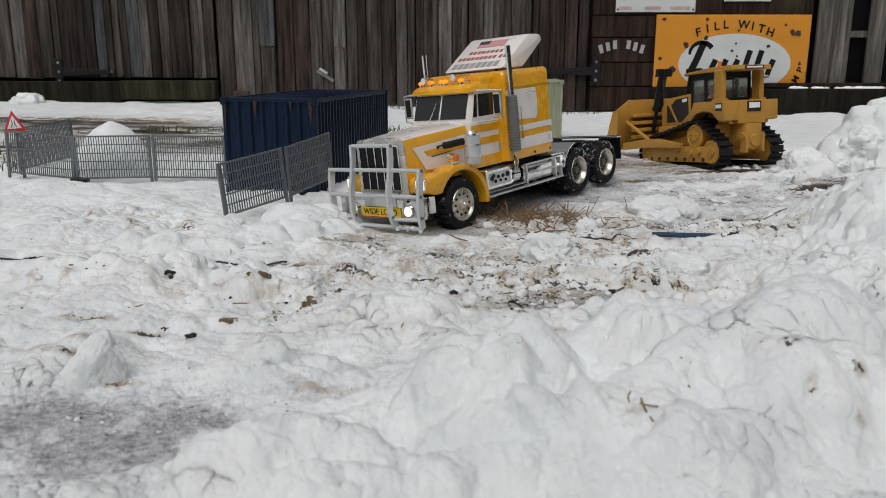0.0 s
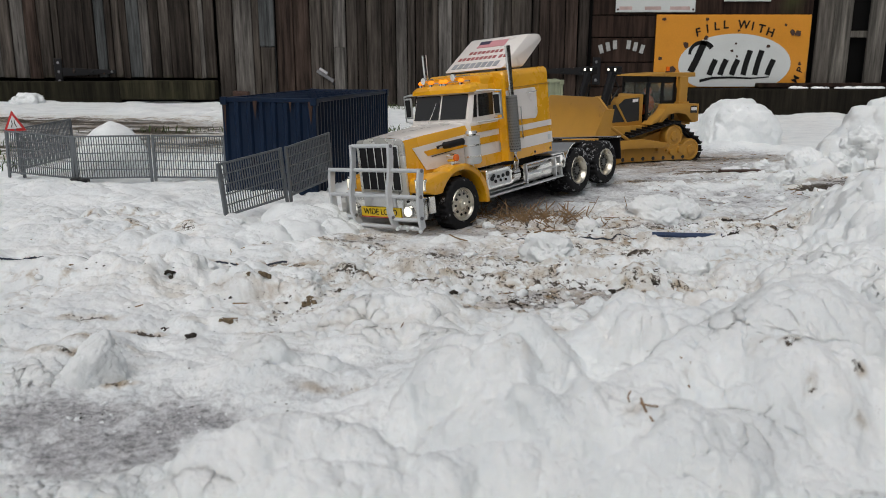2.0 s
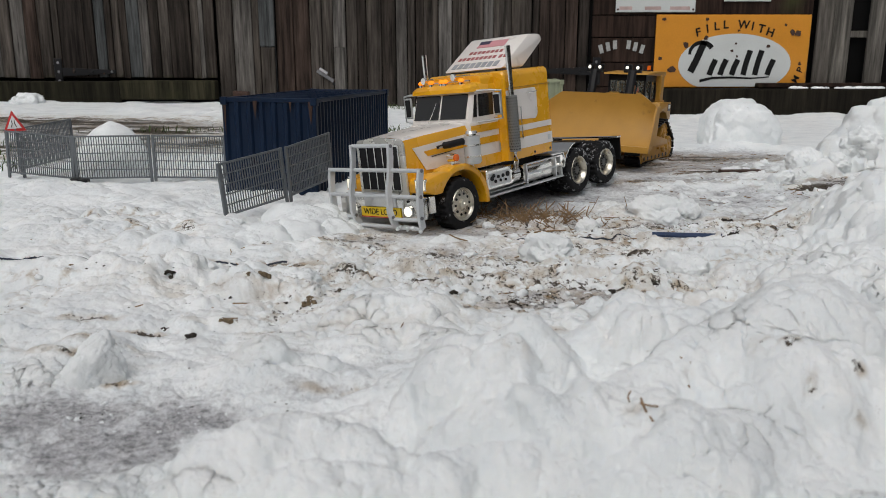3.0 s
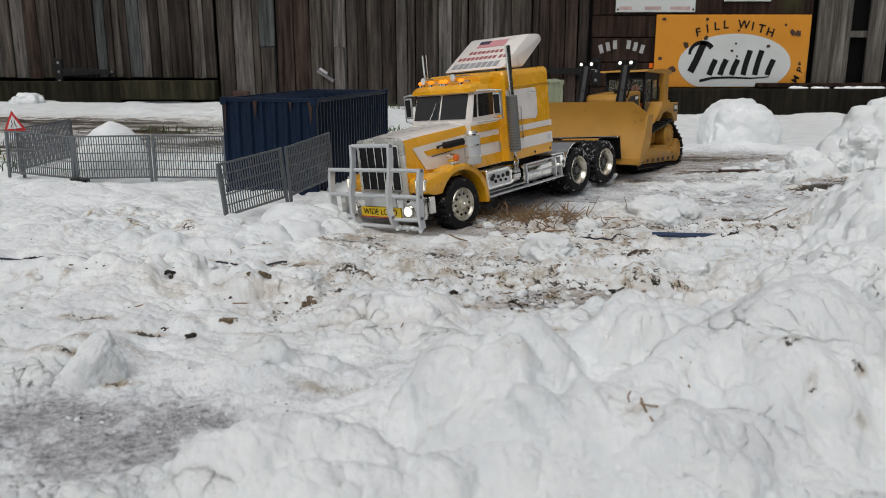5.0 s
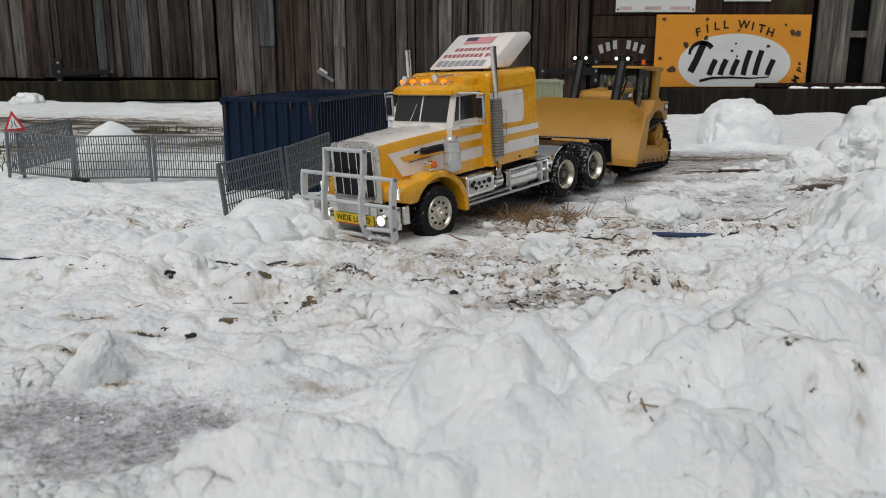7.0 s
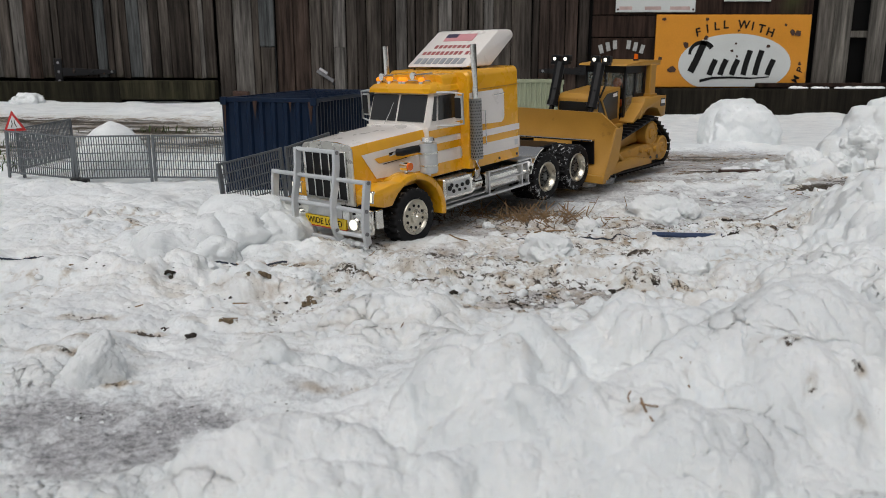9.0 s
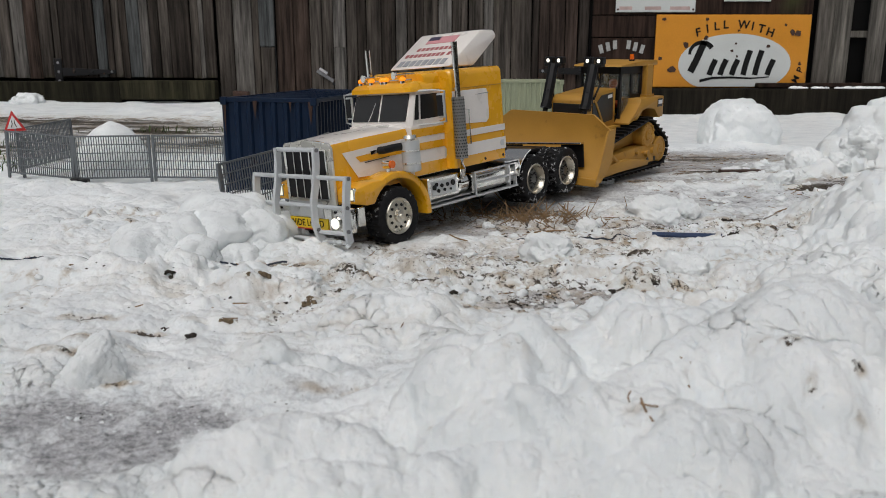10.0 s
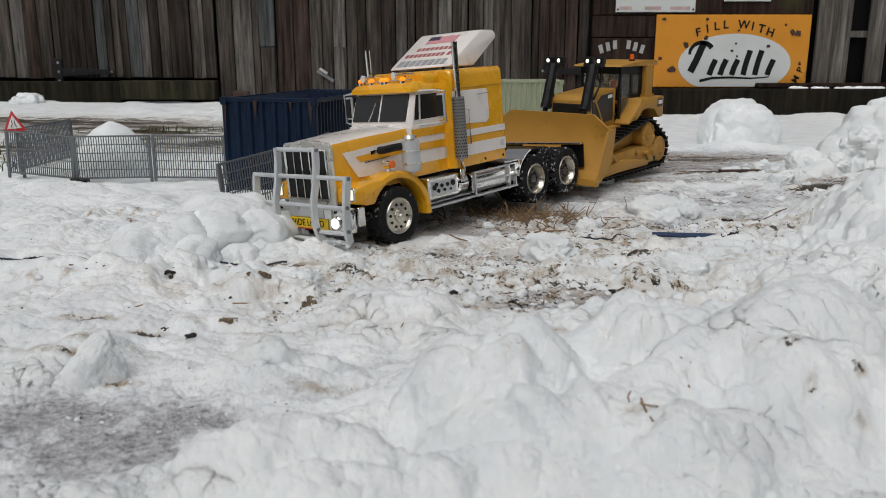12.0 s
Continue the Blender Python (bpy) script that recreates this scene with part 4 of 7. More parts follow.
container("shipping_container", pose(-0.233, 1.468, CZ, 0, 0, 76.5), 0.44, 0.189, 0.187, BLUE, "navy blue corrugated shipping container with rusty corners", 7, 26, True)
container("shipping_container", pose(-0.06, 2.60, 0.012, 0, 0, 0), 0.447, 0.174, 0.187, CREAM, "pale green corrugated shipping container", 7, 26, False)


# ---- mesh fence panels ----
def fence_panel(p, q, height, z0, z1, foot=False):
    p, q = Vector(p), Vector(q)
    d = q - p
    L = d.length
    f = thing("fence_panel", pose(p.x, p.y, z0, 0, -math.degrees(math.atan2(z1 - z0, L)), math.degrees(math.atan2(d.y, d.x))), "grey plastic model site fence panel in snow", "fence", "site fence panels")
    for x in (0.0025, L - 0.0025):
        bm = B()
        box(bm, x - 0.0028, x + 0.0028, -0.0022, 0.0022, 0, height, 0.0006)
        part("post", bm, PANEL, f, smooth=0)
    for z in (0.012, height - 0.002):
        bm = B()
        box(bm, 0.004, L - 0.004, -0.0018, 0.0018, z - 0.0015, z + 0.0015)
        part("rail", bm, PANEL, f, smooth=0)
    for k in range(4):
        z = 0.012 + (height - 0.014) * (k + 1) / 5
        bm = B()
        box(bm, 0.004, L - 0.004, -0.0022, 0.0002, z - 0.0008, z + 0.0008)
        part("cross_wire", bm, PANEL, f, smooth=0)
    n = int(L / 0.0052)
    bm = B()
    box(bm, -0.00075, 0.00075, -0.0008, 0.0008, 0.012, height - 0.003)
    first = part("wire", bm, PANEL, f, smooth=0)
    for k in range(n):
        x = 0.005 + (L - 0.010) * (k + 0.5) / n
        if k == 0:
            first.matrix_basis = pose(x, 0, 0)
        else:
            mesh_part("wire", first.data, f, pose(x, 0, 0))
    if foot:
        bm = B()
        box(bm, -0.014, 0.026, -0.018, 0.004, 0.002, 0.012, 0.002)
        box(bm, -0.006, 0.010, -0.022, 0.006, 0.010, 0.014, 0.002)
        part("foot_block", bm, BLACK, f, "black rubber foot block", smooth=0)
    return f


fence_panel((-0.351, 1.253), (-0.268, 1.358), 0.098, 0.007, 0.022)
fence_panel((-0.266, 1.361), (-0.208, 1.488), 0.098, 0.022, 0.036)
fence_panel((-0.925, 1.675), (-0.765, 1.635), 0.100, 0.020, 0.012)
fence_panel((-0.762, 1.634), (-0.607, 1.646), 0.100, 0.012, 0.013, foot=True)
fence_panel((-0.604, 1.646), (-0.450, 1.640), 0.100, 0.013, 0.012)
fence_panel((-0.911, 1.700), (-0.884, 1.900), 0.100, 0.022, 0.028)


def road_sign():
    s = thing("warning_sign", pose(-0.905, 1.70, 0.018, 0, -4, 8), "small red and white triangular road narrows sign", "sign")
    bm = B()
    box(bm, -0.003, 0.003, 0.0005, 0.004, -0.01, 0.115)
    part("post", bm, PANEL, s, smooth=0)
    def tri(w, h, z, d0, d1):
        bm = B()
        prism(bm, [(-w / 2, z), (w / 2, z), (0, z + h)], d0, d1, "y")
        return bm
    part("border", tri(0.046, 0.043, 0.098, -0.002, 0), SIGNRED, s, smooth=0)
    part("face", tri(0.030, 0.028, 0.1035, -0.0028, -0.0021), SIGNWHITE, s, smooth=0)
    for sx in (-1, 1):
        bm = B()
        prism(bm, [(sx * 0.0045, 0.107), (sx * 0.0062, 0.107), (sx * 0.003, 0.114), (sx * 0.0035, 0.121), (sx * 0.0022, 0.121), (sx * 0.0016, 0.114)], -0.0034, -0.0029, "y")
        part("symbol_bar", bm, SIGNBLACK, s, smooth=0)


road_sign()


# ---- loose snow ----
def snow_lump(name, m, sx, sy, sz, label, seed, cut=0.35, freq=2.2, rough=0.30, sub=5, round_=0.9):
    bm = B()
    bmesh.ops.create_icosphere(bm, subdivisions=sub, radius=1)
    off = Vector((seed * 3.7, seed * 1.9, seed * 5.3))
    for v in bm.verts:
        d = v.co.normalized()
        n = noise.noise(d * freq * 0.6 + off) * rough + abs(noise.noise(d * freq * 1.7 + off)) * rough * 0.6 + noise.noise(d * freq * 5 + off) * rough * 0.16 + noise.noise(d * freq * 14 + off) * rough * 0.06
        e = Vector((abs(d.x) ** round_ * (1 if d.x > 0 else -1), abs(d.y) ** round_ * (1 if d.y > 0 else -1), abs(d.z) ** round_ * (1 if d.z > 0 else -1)))
        v.co = e * (1 + n)
        v.co.z = max(v.co.z, -cut)
        v.co = Vector((v.co.x * sx, v.co.y * sy, (v.co.z + cut) * sz))
    ob = part(name, bm, SNOW, smooth=80)
    ob.matrix_basis = m
    return tagged(ob, label, "snow")


SPHERES = {}


def unit_sphere(sub):
    if sub not in SPHERES:
        bm = B()
        bmesh.ops.create_icosphere(bm, subdivisions=sub, radius=1)
        bm.verts.index_update()
        SPHERES[sub] = (np.array([v.co for v in bm.verts]), np.array([[v.index for v in f.verts] for f in bm.faces]))
        bm.free()
    return SPHERES[sub]


def puff(r, seed, sub, flat_=0.7, fluff=1.0):
    """A soft clod of wet snow: swollen lobes with creases between them and a crumbly skin."""
    d, tris = unit_sphere(sub)
    o = np.array([seed * 3.71, seed * 1.93, seed * 5.37])
    k = 0.88 + 0.34 * vnoise3(d * 1.2 + o, 1) + 0.20 * fluff * np.sqrt(vnoise3(d * 2.2 + o, 2) ** 2 + 0.03)
    k = k + 0.07 * fluff * np.sqrt(vnoise3(d * 4.9 + o, 3) ** 2 + 0.03) + 0.055 * fluff * vnoise3(d * 8.7 + o, 4) + 0.04 * fluff * vnoise3(d * 17 + o, 5) + 0.022 * fluff * vnoise3(d * 33 + o, 6)
    rnd = random.Random(seed)
    a = rnd.uniform(0, 6.28)
    q = d * k[:, None] * r * np.array([rnd.uniform(0.95, 1.35), rnd.uniform(0.85, 1.1), flat_])
    return np.stack([q[:, 0] * math.cos(a) - q[:, 1] * math.sin(a), q[:, 0] * math.sin(a) + q[:, 1] * math.cos(a), q[:, 2]], -1), tris


def snow_mesh(name, pieces):
    vs, fs, n = [], [], 0
    for v, f in pieces:
        vs.append(v)
        fs.append(f + n)
        n += len(v)
    me = bpy.data.meshes.new(name)
    me.from_pydata(np.concatenate(vs).tolist(), [], np.concatenate(fs).tolist())
    me.polygons.foreach_set("use_smooth", np.ones(len(me.polygons), bool))
    me.materials.append(SNOW)
    return new(name, me)


snow_lump("snow_boulder", pose(0.872, 2.40, -0.015, 0, 10, 8), 0.112, 0.085, 0.112, "large rolled block of white snow", 8, 0.42, 1.3, 0.26, 6, 0.82)
snow_lump("snow_shard", pose(-0.292, 0.605, gz(-0.292, 0.605) - 0.008, 0, 24, 10), 0.022, 0.018, 0.040, "upright wedge of snow at the slush edge", 33, 0.25, 1.6, 0.34, 5, 1.12)
snow_lump("snow_mound", pose(-0.728, 1.745, 0.008), 0.085, 0.065, 0.092, "conical pile of white snow behind the mesh panels", 5, 0.3, 1.1, 0.14, 5, 1.15)
snow_lump("snow_block", pose(-0.732, 1.745, 0.101, 0, 5, 20), 0.022, 0.02, 0.012, "small snow cap on top of the pile", 9, 0.4, 1.5, 0.25, 3)
for i, (x, y, s) in enumerate([(0.138, 1.04, 0.028), (0.228, 1.225, 0.016), (0.33, 1.62, 0.026), (0.285, 1.58, 0.018), (0.072, 1.225, 0.012), (0.36, 1.31, 0.034), (0.405, 1.30, 0.024), (-2.25, 4.35, 0.062), (0.80, 1.74, 0.036), (0.85, 1.70, 0.028), (0.90, 1.72, 0.04), (0.74, 1.66, 0.022), (0.69, 1.60, 0.024), (0.63, 1.50, 0.018), (-0.175, 0.885, 0.02), (0.165, 0.80, 0.016), (0.30, 0.95, 0.02)]):
    v, f = puff(s, 20 + i, 5, 0.85, 1.5)
    tagged(snow_mesh("snow_clod", [(v + np.array([x, y, gz(x, y) + s * 0.1]), f)]), "rough clod of white snow lying loose", "snow")

# ---- model truck: x forward, y to its left, z up, origin on the ground below the front axle ----
PRINTRED = mat("faded_red_lettering", (0.38, 0.10, 0.10), 0.5)
PRINTGREY = mat("grey_lettering", (0.33, 0.34, 0.36), 0.5)
PINK = mat("faded_flag_pink", (0.62, 0.28, 0.30), 0.5)
FLAGBLUE = mat("faded_flag_blue", (0.05, 0.04, 0.08), 0.5)
PLATEY = mat("yellow_plate", (0.85, 0.60, 0.02), 0.4, 0, 0.05)
ALU = mat("brushed_alloy", (0.62, 0.63, 0.64), 0.32, 0.8, 0.1, 60, 0.05)
SILVER = mat("pale_silver_paint", (0.60, 0.62, 0.63), 0.35, 0.35, 0.06)

SHIELD = mat("dull_perforated_steel", (0.34, 0.34, 0.33), 0.38, 0.85, 0.12, 60, 0.05)
RIM = mat("worn_aluminium_rim", (0.66, 0.62, 0.53), 0.3, 0.85, 0.15, 60)
DULLRIM = mat("dull_grey_rim", (0.16, 0.16, 0.15), 0.35, 0.7, 0.15)
WHEEL_R = 0.0425


def tyre_mesh(bm, r, w, lugs=26):
    """Tyre with a blocky tread, one closed skin: side walls plain, tread rows cut in staggered blocks."""
    n = lugs * 4
    prof = [(0.60, -0.43, 0), (0.66, -0.5, 0), (0.90, -0.515, 0), (0.955, -0.47, 1), (1.0, -0.42, 1), (1.0, -0.04, 1), (0.955, -0.02, 3), (0.955, 0.02, 3), (1.0, 0.04, 2), (1.0, 0.42, 2), (0.955, 0.47, 2), (0.90, 0.515, 0), (0.66, 0.5, 0), (0.60, 0.43, 0)]
    rings = []
    for q, a, kind in prof:
        ring = []
        for k in range(n):
            t = 2 * math.pi * k / n
            cut = kind in (1, 2) and (k + (2 if kind == 2 else 0)) % 4 >= 2
            rr = r * (min(q, 0.945) if cut else q)
            ring.append((rr * math.cos(t), a * w, rr * math.sin(t)))
        rings.append(ring)
    loft(bm, rings, caps=False)


def wheel(truck, x, y, front, side, dual):
    """A wheel: rim disc as the body, tyre and hub on it. side: +1 left."""
    bm = B()
    w = 0.030 if front else 0.027
    f = side * w / 2
    if front:
        turned(bm, [(0.0265, f), (0.0255, f + side * 0.0012), (0.0235, f - side * 0.0005), (0.022, f - side * 0.003), (0.010, f - side * 0.001), (0.009, f + side * 0.003), (0.004, f + side * 0.004), (0.003, f + side * 0.006), (0.0, f + side * 0.006)], 36, "y")
    else:
        turned(bm, [(0.0265, f), (0.0255, f + side * 0.0012), (0.0235, f - side * 0.0005), (0.0205, f - side * 0.012), (0.011, f - side * 0.014), (0.0095, f - side * 0.006), (0.005, f - side * 0.004), (0.0, f - side * 0.004)], 36, "y")
    turned(bm, [(0.0262, -f), (0.0262, f * 0.99)], 36, "y")
    if not front:
        for q in bm.faces:
            c = q.calc_center_median()
            q.material_index = 1 if math.hypot(c.x, c.z) < 0.0205 else 0
    ob = part("wheel", bm, [RIM, DULLRIM], truck, "bright chrome wheel with black tyre")
    ob.matrix_basis = pose(x, y, WHEEL_R)
    for dy in ([0.0] if front else [0.0, -side * 0.031]):
        bm = B()
        tyre_mesh(bm, WHEEL_R, w)
        bmesh.ops.translate(bm, verts=bm.verts[:], vec=(0, dy, 0))
        part("tyre", bm, RUBBER if front else CAKED, ob, "snow-caked black rubber tyre")
    bm = B()
    for k in range(10):
        t = 2 * math.pi * k / 10
        d = f - side * (0.0022 if front else 0.0132)
        cyl(bm, (0.0165 * math.cos(t), d - 0.001, 0.0165 * math.sin(t)), (0.0165 * math.cos(t), d + side * 0.0012, 0.0165 * math.sin(t)), 0.0022, 8)
    part("rim_hole_ring", bm, BLACK, ob)
    bm = B()
    for k in range(10):
        t = 2 * math.pi * (k + 0.5) / 10
        d = f + side * (0.0 if front else -0.006)
        cyl(bm, (0.0085 * math.cos(t), d - side * 0.004, 0.0085 * math.sin(t)), (0.0085 * math.cos(t), d + side * 0.0022, 0.0085 * math.sin(t)), 0.0013, 6)
    part("hub_bolt_ring", bm, CHROME if front else BLACK, ob)
    return ob


def arc_pts(cx, cz, r, a, c, k=14):
    return [(cx + r * math.cos(radians(a + (c - a) * i / k)), cz + r * math.sin(radians(a + (c - a) * i / k))) for i in range(k + 1)]


def rounded_shell(bm, x0, x1, hw, z0, z1, r, mi=0, taper=0.0, k=5, front=0.0):
    """A body with rounded upper edges, lofted along x; front: the top of the front end set back."""
    def ring(x, hw, z0, z1):
        pts = [(-hw, z0), (hw, z0)]
        pts += [(hw - r + r * math.cos(radians(90 * i / k)), z1 - r + r * math.sin(radians(90 * i / k))) for i in range(k + 1)]
        pts += [(-hw + r - r * math.sin(radians(90 * i / k)), z1 - r + r * math.cos(radians(90 * i / k))) for i in range(k + 1)]
        return [(x - front * max(0.0, (p[1] - z0) / (z1 - z0)) if front else x, p[0], p[1]) for p in pts]
    ins = min(0.004, r)
    rings = [[(p[0], p[1] * 0.965, z0 + (p[2] - z0) * 0.985) for p in ring(x0, hw, z0, z1)], ring(x0 + (ins if x1 > x0 else -ins), hw, z0, z1)]
    front_keep = front
    front = 0.0
    rings += [ring(x1 - (ins if x1 > x0 else -ins), hw, z0, z1 - taper), [(p[0], p[1] * 0.965, z0 + (p[2] - z0) * 0.985) for p in ring(x1, hw, z0, z1 - taper)]]
    return loft(bm, rings, mi=mi)


def flat(truck, name, pts, y, material, side=1, t=0.0007, label=""):
    """A thin panel or stripe on the side of the body."""
    bm = B()
    prism(bm, pts, side * y, side * (y + t), "y")
    return part(name, bm, material, truck, label, smooth=0)


def build_truck():
    T = thing("model_truck", pose(0, 0, 0), "yellow and white model tractor truck with chrome bull bar", "truck")
    # chassis
    for y in (-0.034, 0.034):
        bm = B()
        box(bm, -0.485, 0.07, y - 0.004, y + 0.004, 0.052, 0.074, 0.001)
        part("chassis_rail", bm, BLACK, T, smooth=0)
    bm = B()
    box(bm, -0.46, -0.28, -0.03, 0.03, 0.036, 0.058, 0.006)
    for x in (-0.34, -0.44, 0.0):
        cyl(bm, (x, -0.075, WHEEL_R), (x, 0.075, WHEEL_R), 0.008, 12)
        ball(bm, (x, 0, WHEEL_R), 0.018, 1, 1.2, 1, 12)
    part("axle_group", bm, BLACK, T)
    # hood: white top, yellow sides
    def hood_ring(x, hw, zt, zb, r=0.009):
        return [(x, -hw - 0.002, zb), (x, -hw, zt - r), (x, -hw + r * 0.3, zt - r * 0.3), (x, -hw + r, zt), (x, -hw * 0.4, zt + 0.003), (x, hw * 0.4, zt + 0.003), (x, hw - r, zt), (x, hw - r * 0.3, zt - r * 0.3), (x, hw, zt - r), (x, hw + 0.002, zb)]
    bm = B()
    loft(bm, [hood_ring(0.079, 0.050, 0.156, 0.07), hood_ring(0.03, 0.053, 0.159, 0.08), hood_ring(-0.066, 0.059, 0.163, 0.085)], closed=False, caps=False)
    for f in bm.faces:
        c = f.calc_center_median()
        f.material_index = 1 if c.z > 0.148 and abs(c.y) < 0.062 and abs(f.normal.z) > 0.5 else 0
    part("hood", bm, [YELLOW, WHITE], T)
    bm = B()
    box(bm, -0.048, 0.074, -0.046, 0.046, 0.076, 0.118)
    part("engine_bay", bm, BLACK, T, smooth=0)
    for s in (1, -1):
        def hy(x):
            return 0.050 + (0.079 - x) / 0.145 * 0.009 + 0.0012
        def strip(name, pts, material, lift=0.0):
            bm = B()
            lo = [bm.verts.new((p[0], s * (hy(p[0]) + lift + 0.002 * (0.147 - p[1]) / 0.07), p[1])) for p in pts]
            hi = [bm.verts.new((p[0], s * (hy(p[0]) + lift + 0.0006 + 0.002 * (0.147 - p[1]) / 0.07), p[1])) for p in pts]
            bm.faces.new(lo)
            bm.faces.new(hi)
            for i in range(len(pts)):
                j = (i + 1) % len(pts)
                bm.faces.new((lo[i], lo[j], hi[j], hi[i]))
            bmesh.ops.recalc_face_normals(bm, faces=bm.faces[:])
            part(name, bm, material, T, smooth=0)
        strip("white_stripe", [(0.064, 0.140), (-0.063, 0.147), (-0.063, 0.10), (0.040, 0.103)], WHITE)
        strip("yellow_stripe", [(0.042, 0.132), (-0.063, 0.138), (-0.063, 0.126), (0.034, 0.124)], YELLOW, 0.0008)
        strip("badge", [(0.014, 0.1365), (0.000, 0.1375), (0.000, 0.1325), (0.014, 0.1315)], CHROME, 0.0012)
        strip("vent_line", [(0.026, 0.1225), (-0.02, 0.1255), (-0.02, 0.1245), (0.026, 0.1215)], BLACK, 0.0012)
    # grille
    bm = B()
    prism(bm, [(-0.052, 0.07), (0.052, 0.07), (0.052, 0.150), (0.047, 0.156), (0, 0.160), (-0.047, 0.156), (-0.052, 0.150)], 0.079, 0.084, "x", bevel=0.0015)
    part("grille_shell", bm, PALECHROME, T)
    bm = B()
    box(bm, 0.083, 0.0852, -0.043, 0.043, 0.078, 0.147)
    part("grille_mesh", bm, BLACK, T, smooth=0)
    for k in range(6):
        y = -0.043 + 0.086 * k / 5
        bm = B()
        box(bm, 0.085, 0.0872, y - 0.0011, y + 0.0011, 0.078, 0.147, 0.0004)
        part("grille_bar", bm, CHROME, T, smooth=0)
    for z in (0.078, 0.147):
        bm = B()
        box(bm, 0.0852, 0.0868, -0.044, 0.044, z - 0.001, z + 0.001)
        part("grille_bar", bm, CHROME, T, smooth=0)
    # fenders
    for s in (1, -1):
        bm = B()
        outer = arc_pts(-0.004, 0.040, 0.066, 186, 62, 16)
        inner = arc_pts(-0.004, 0.040, 0.056, 30, 186, 16)
        pts = outer + [(0.045, 0.099), (0.076, 0.094), (0.080, 0.088), (0.081, 0.074), (0.060, 0.068)] + inner
        prism(bm, pts, s * 0.052, s * 0.0895, "y", bevel=0.0022)
        part("fender", bm, YELLOW, T)
        bm = B()
        box(bm, 0.077, 0.0825, s * 0.068, s * 0.086, 0.079, 0.093, 0.001)
        part("side_lamp", bm, LEDDIM, T, "lit cream side lamp", smooth=0)
        bm = B()
        box(bm, 0.076, 0.0815, s * 0.066, s * 0.088, 0.077, 0.095, 0.001)
        part("side_lamp_bezel", bm, CHROME, T, smooth=0)
        bm = B()
        cyl(bm, (0.001, s * 0.078, 0.1165), (0.001, s * 0.0862, 0.1165), 0.0056, 18)
        part("fender_lamp", bm, AMBERDIM, T, "orange round fender lamp")
        bm = B()
        cyl(bm, (0.001, s * 0.070, 0.1165), (0.001, s * 0.084, 0.1165), 0.0066, 18)
        cyl(bm, (0.001, s * 0.076, 0.104), (0.001, s * 0.076, 0.115), 0.003, 8)
        part("fender_lamp_base", bm, CHROME, T)
    # bumper with lamps and plate
    bm = B()
    prism(bm, [(-0.092, 0.036), (0.092, 0.036), (0.094, 0.044), (0.094, 0.070), (-0.094, 0.070), (-0.094, 0.044)], 0.086, 0.0935, "x", bevel=0.0015)
    part("bumper", bm, CHROME, T)
    bm = B()
    box(bm, 0.0935, 0.0955, -0.036, 0.036, 0.053, 0.076, 0.001)
    part("centre_plate", bm, ALU, T, smooth=0)
    bm = B()
    for y in (-0.016, 0.016):
        cyl(bm, (0.0955, y, 0.066), (0.0968, y, 0.066), 0.003, 6)
    part("plate_bolt", bm, ZINC, T)
    bm = B()
    box(bm, 0.0942, 0.0962, -0.044, 0.044, 0.0375, 0.0525, 0.0006)
    part("load_plate", bm, PLATEY, T, "yellow load plate", smooth=0)
    words("load_lettering", "WIDE LOAD", 0.0135, SIGNBLACK, T, Matrix.Translation((0.0966, 0.0, 0.045)) @ Matrix.Rotation(radians(90), 4, "Z") @ Matrix.Rotation(radians(90), 4, "X"), 0.0002)
    bm = B()
    box(bm, 0.094, 0.0958, -0.044, 0.044, 0.036, 0.0378)
    part("plate_edge", bm, SIGNRED, T, smooth=0)
    for s in (1, -1):
        bm = B()
        cyl(bm, (0.088, s * 0.061, 0.048), (0.097, s * 0.061, 0.048), 0.0102, 20)
        part("headlight_ring", bm, CHROME, T)
        bm = B()
        ball(bm, (0.097, s * 0.061, 0.048), 0.0076, 0.45, 1, 1, 16)
        part("headlight", bm, LED, T, "lit white headlight")
        bm = B()
        cyl(bm, (0.0935, s * 0.061, 0.0635), (0.0955, s * 0.061, 0.0635), 0.002, 8)
        part("marker_lamp", bm, BLACK, T)
        bm = B()
        box(bm, 0.074, 0.086, s * 0.094, s * 0.099, 0.044, 0.070, 0.001)
        part("end_lamp", bm, CHROME, T, smooth=0)
    # bull bar
    def flat_bar(pts, y, w, d):
        bm = B()
        rings = []
        for i, p in enumerate(pts):
            a, c = Vector(pts[max(0, i - 1)]), Vector(pts[min(len(pts) - 1, i + 1)])
            t = (c - a).normalized()
            nx, nz = -t.y * d / 2, t.x * d / 2
            yy = y if not isinstance(y, list) else y[i]
            rings.append([(p[0] + nx, yy - w / 2, p[1] + nz), (p[0] + nx, yy + w / 2, p[1] + nz), (p[0] - nx, yy + w / 2, p[1] - nz), (p[0] - nx, yy - w / 2, p[1] - nz)])
        loft(bm, rings)
        es = [e for e in bm.edges]
        bmesh.ops.bevel(bm, geom=es, offset=0.0008, segments=1, affect="EDGES", profile=0.5, material=-1)
        return bm
    for s in (1, -1):
        part("bar_upright", flat_bar([(0.101, 0.152), (0.1025, 0.13), (0.108, 0.10), (0.114, 0.08), (0.1155, 0.05), (0.111, 0.036), (0.103, 0.024)], s * 0.0415, 0.0055, 0.0105), BARGREY, T)
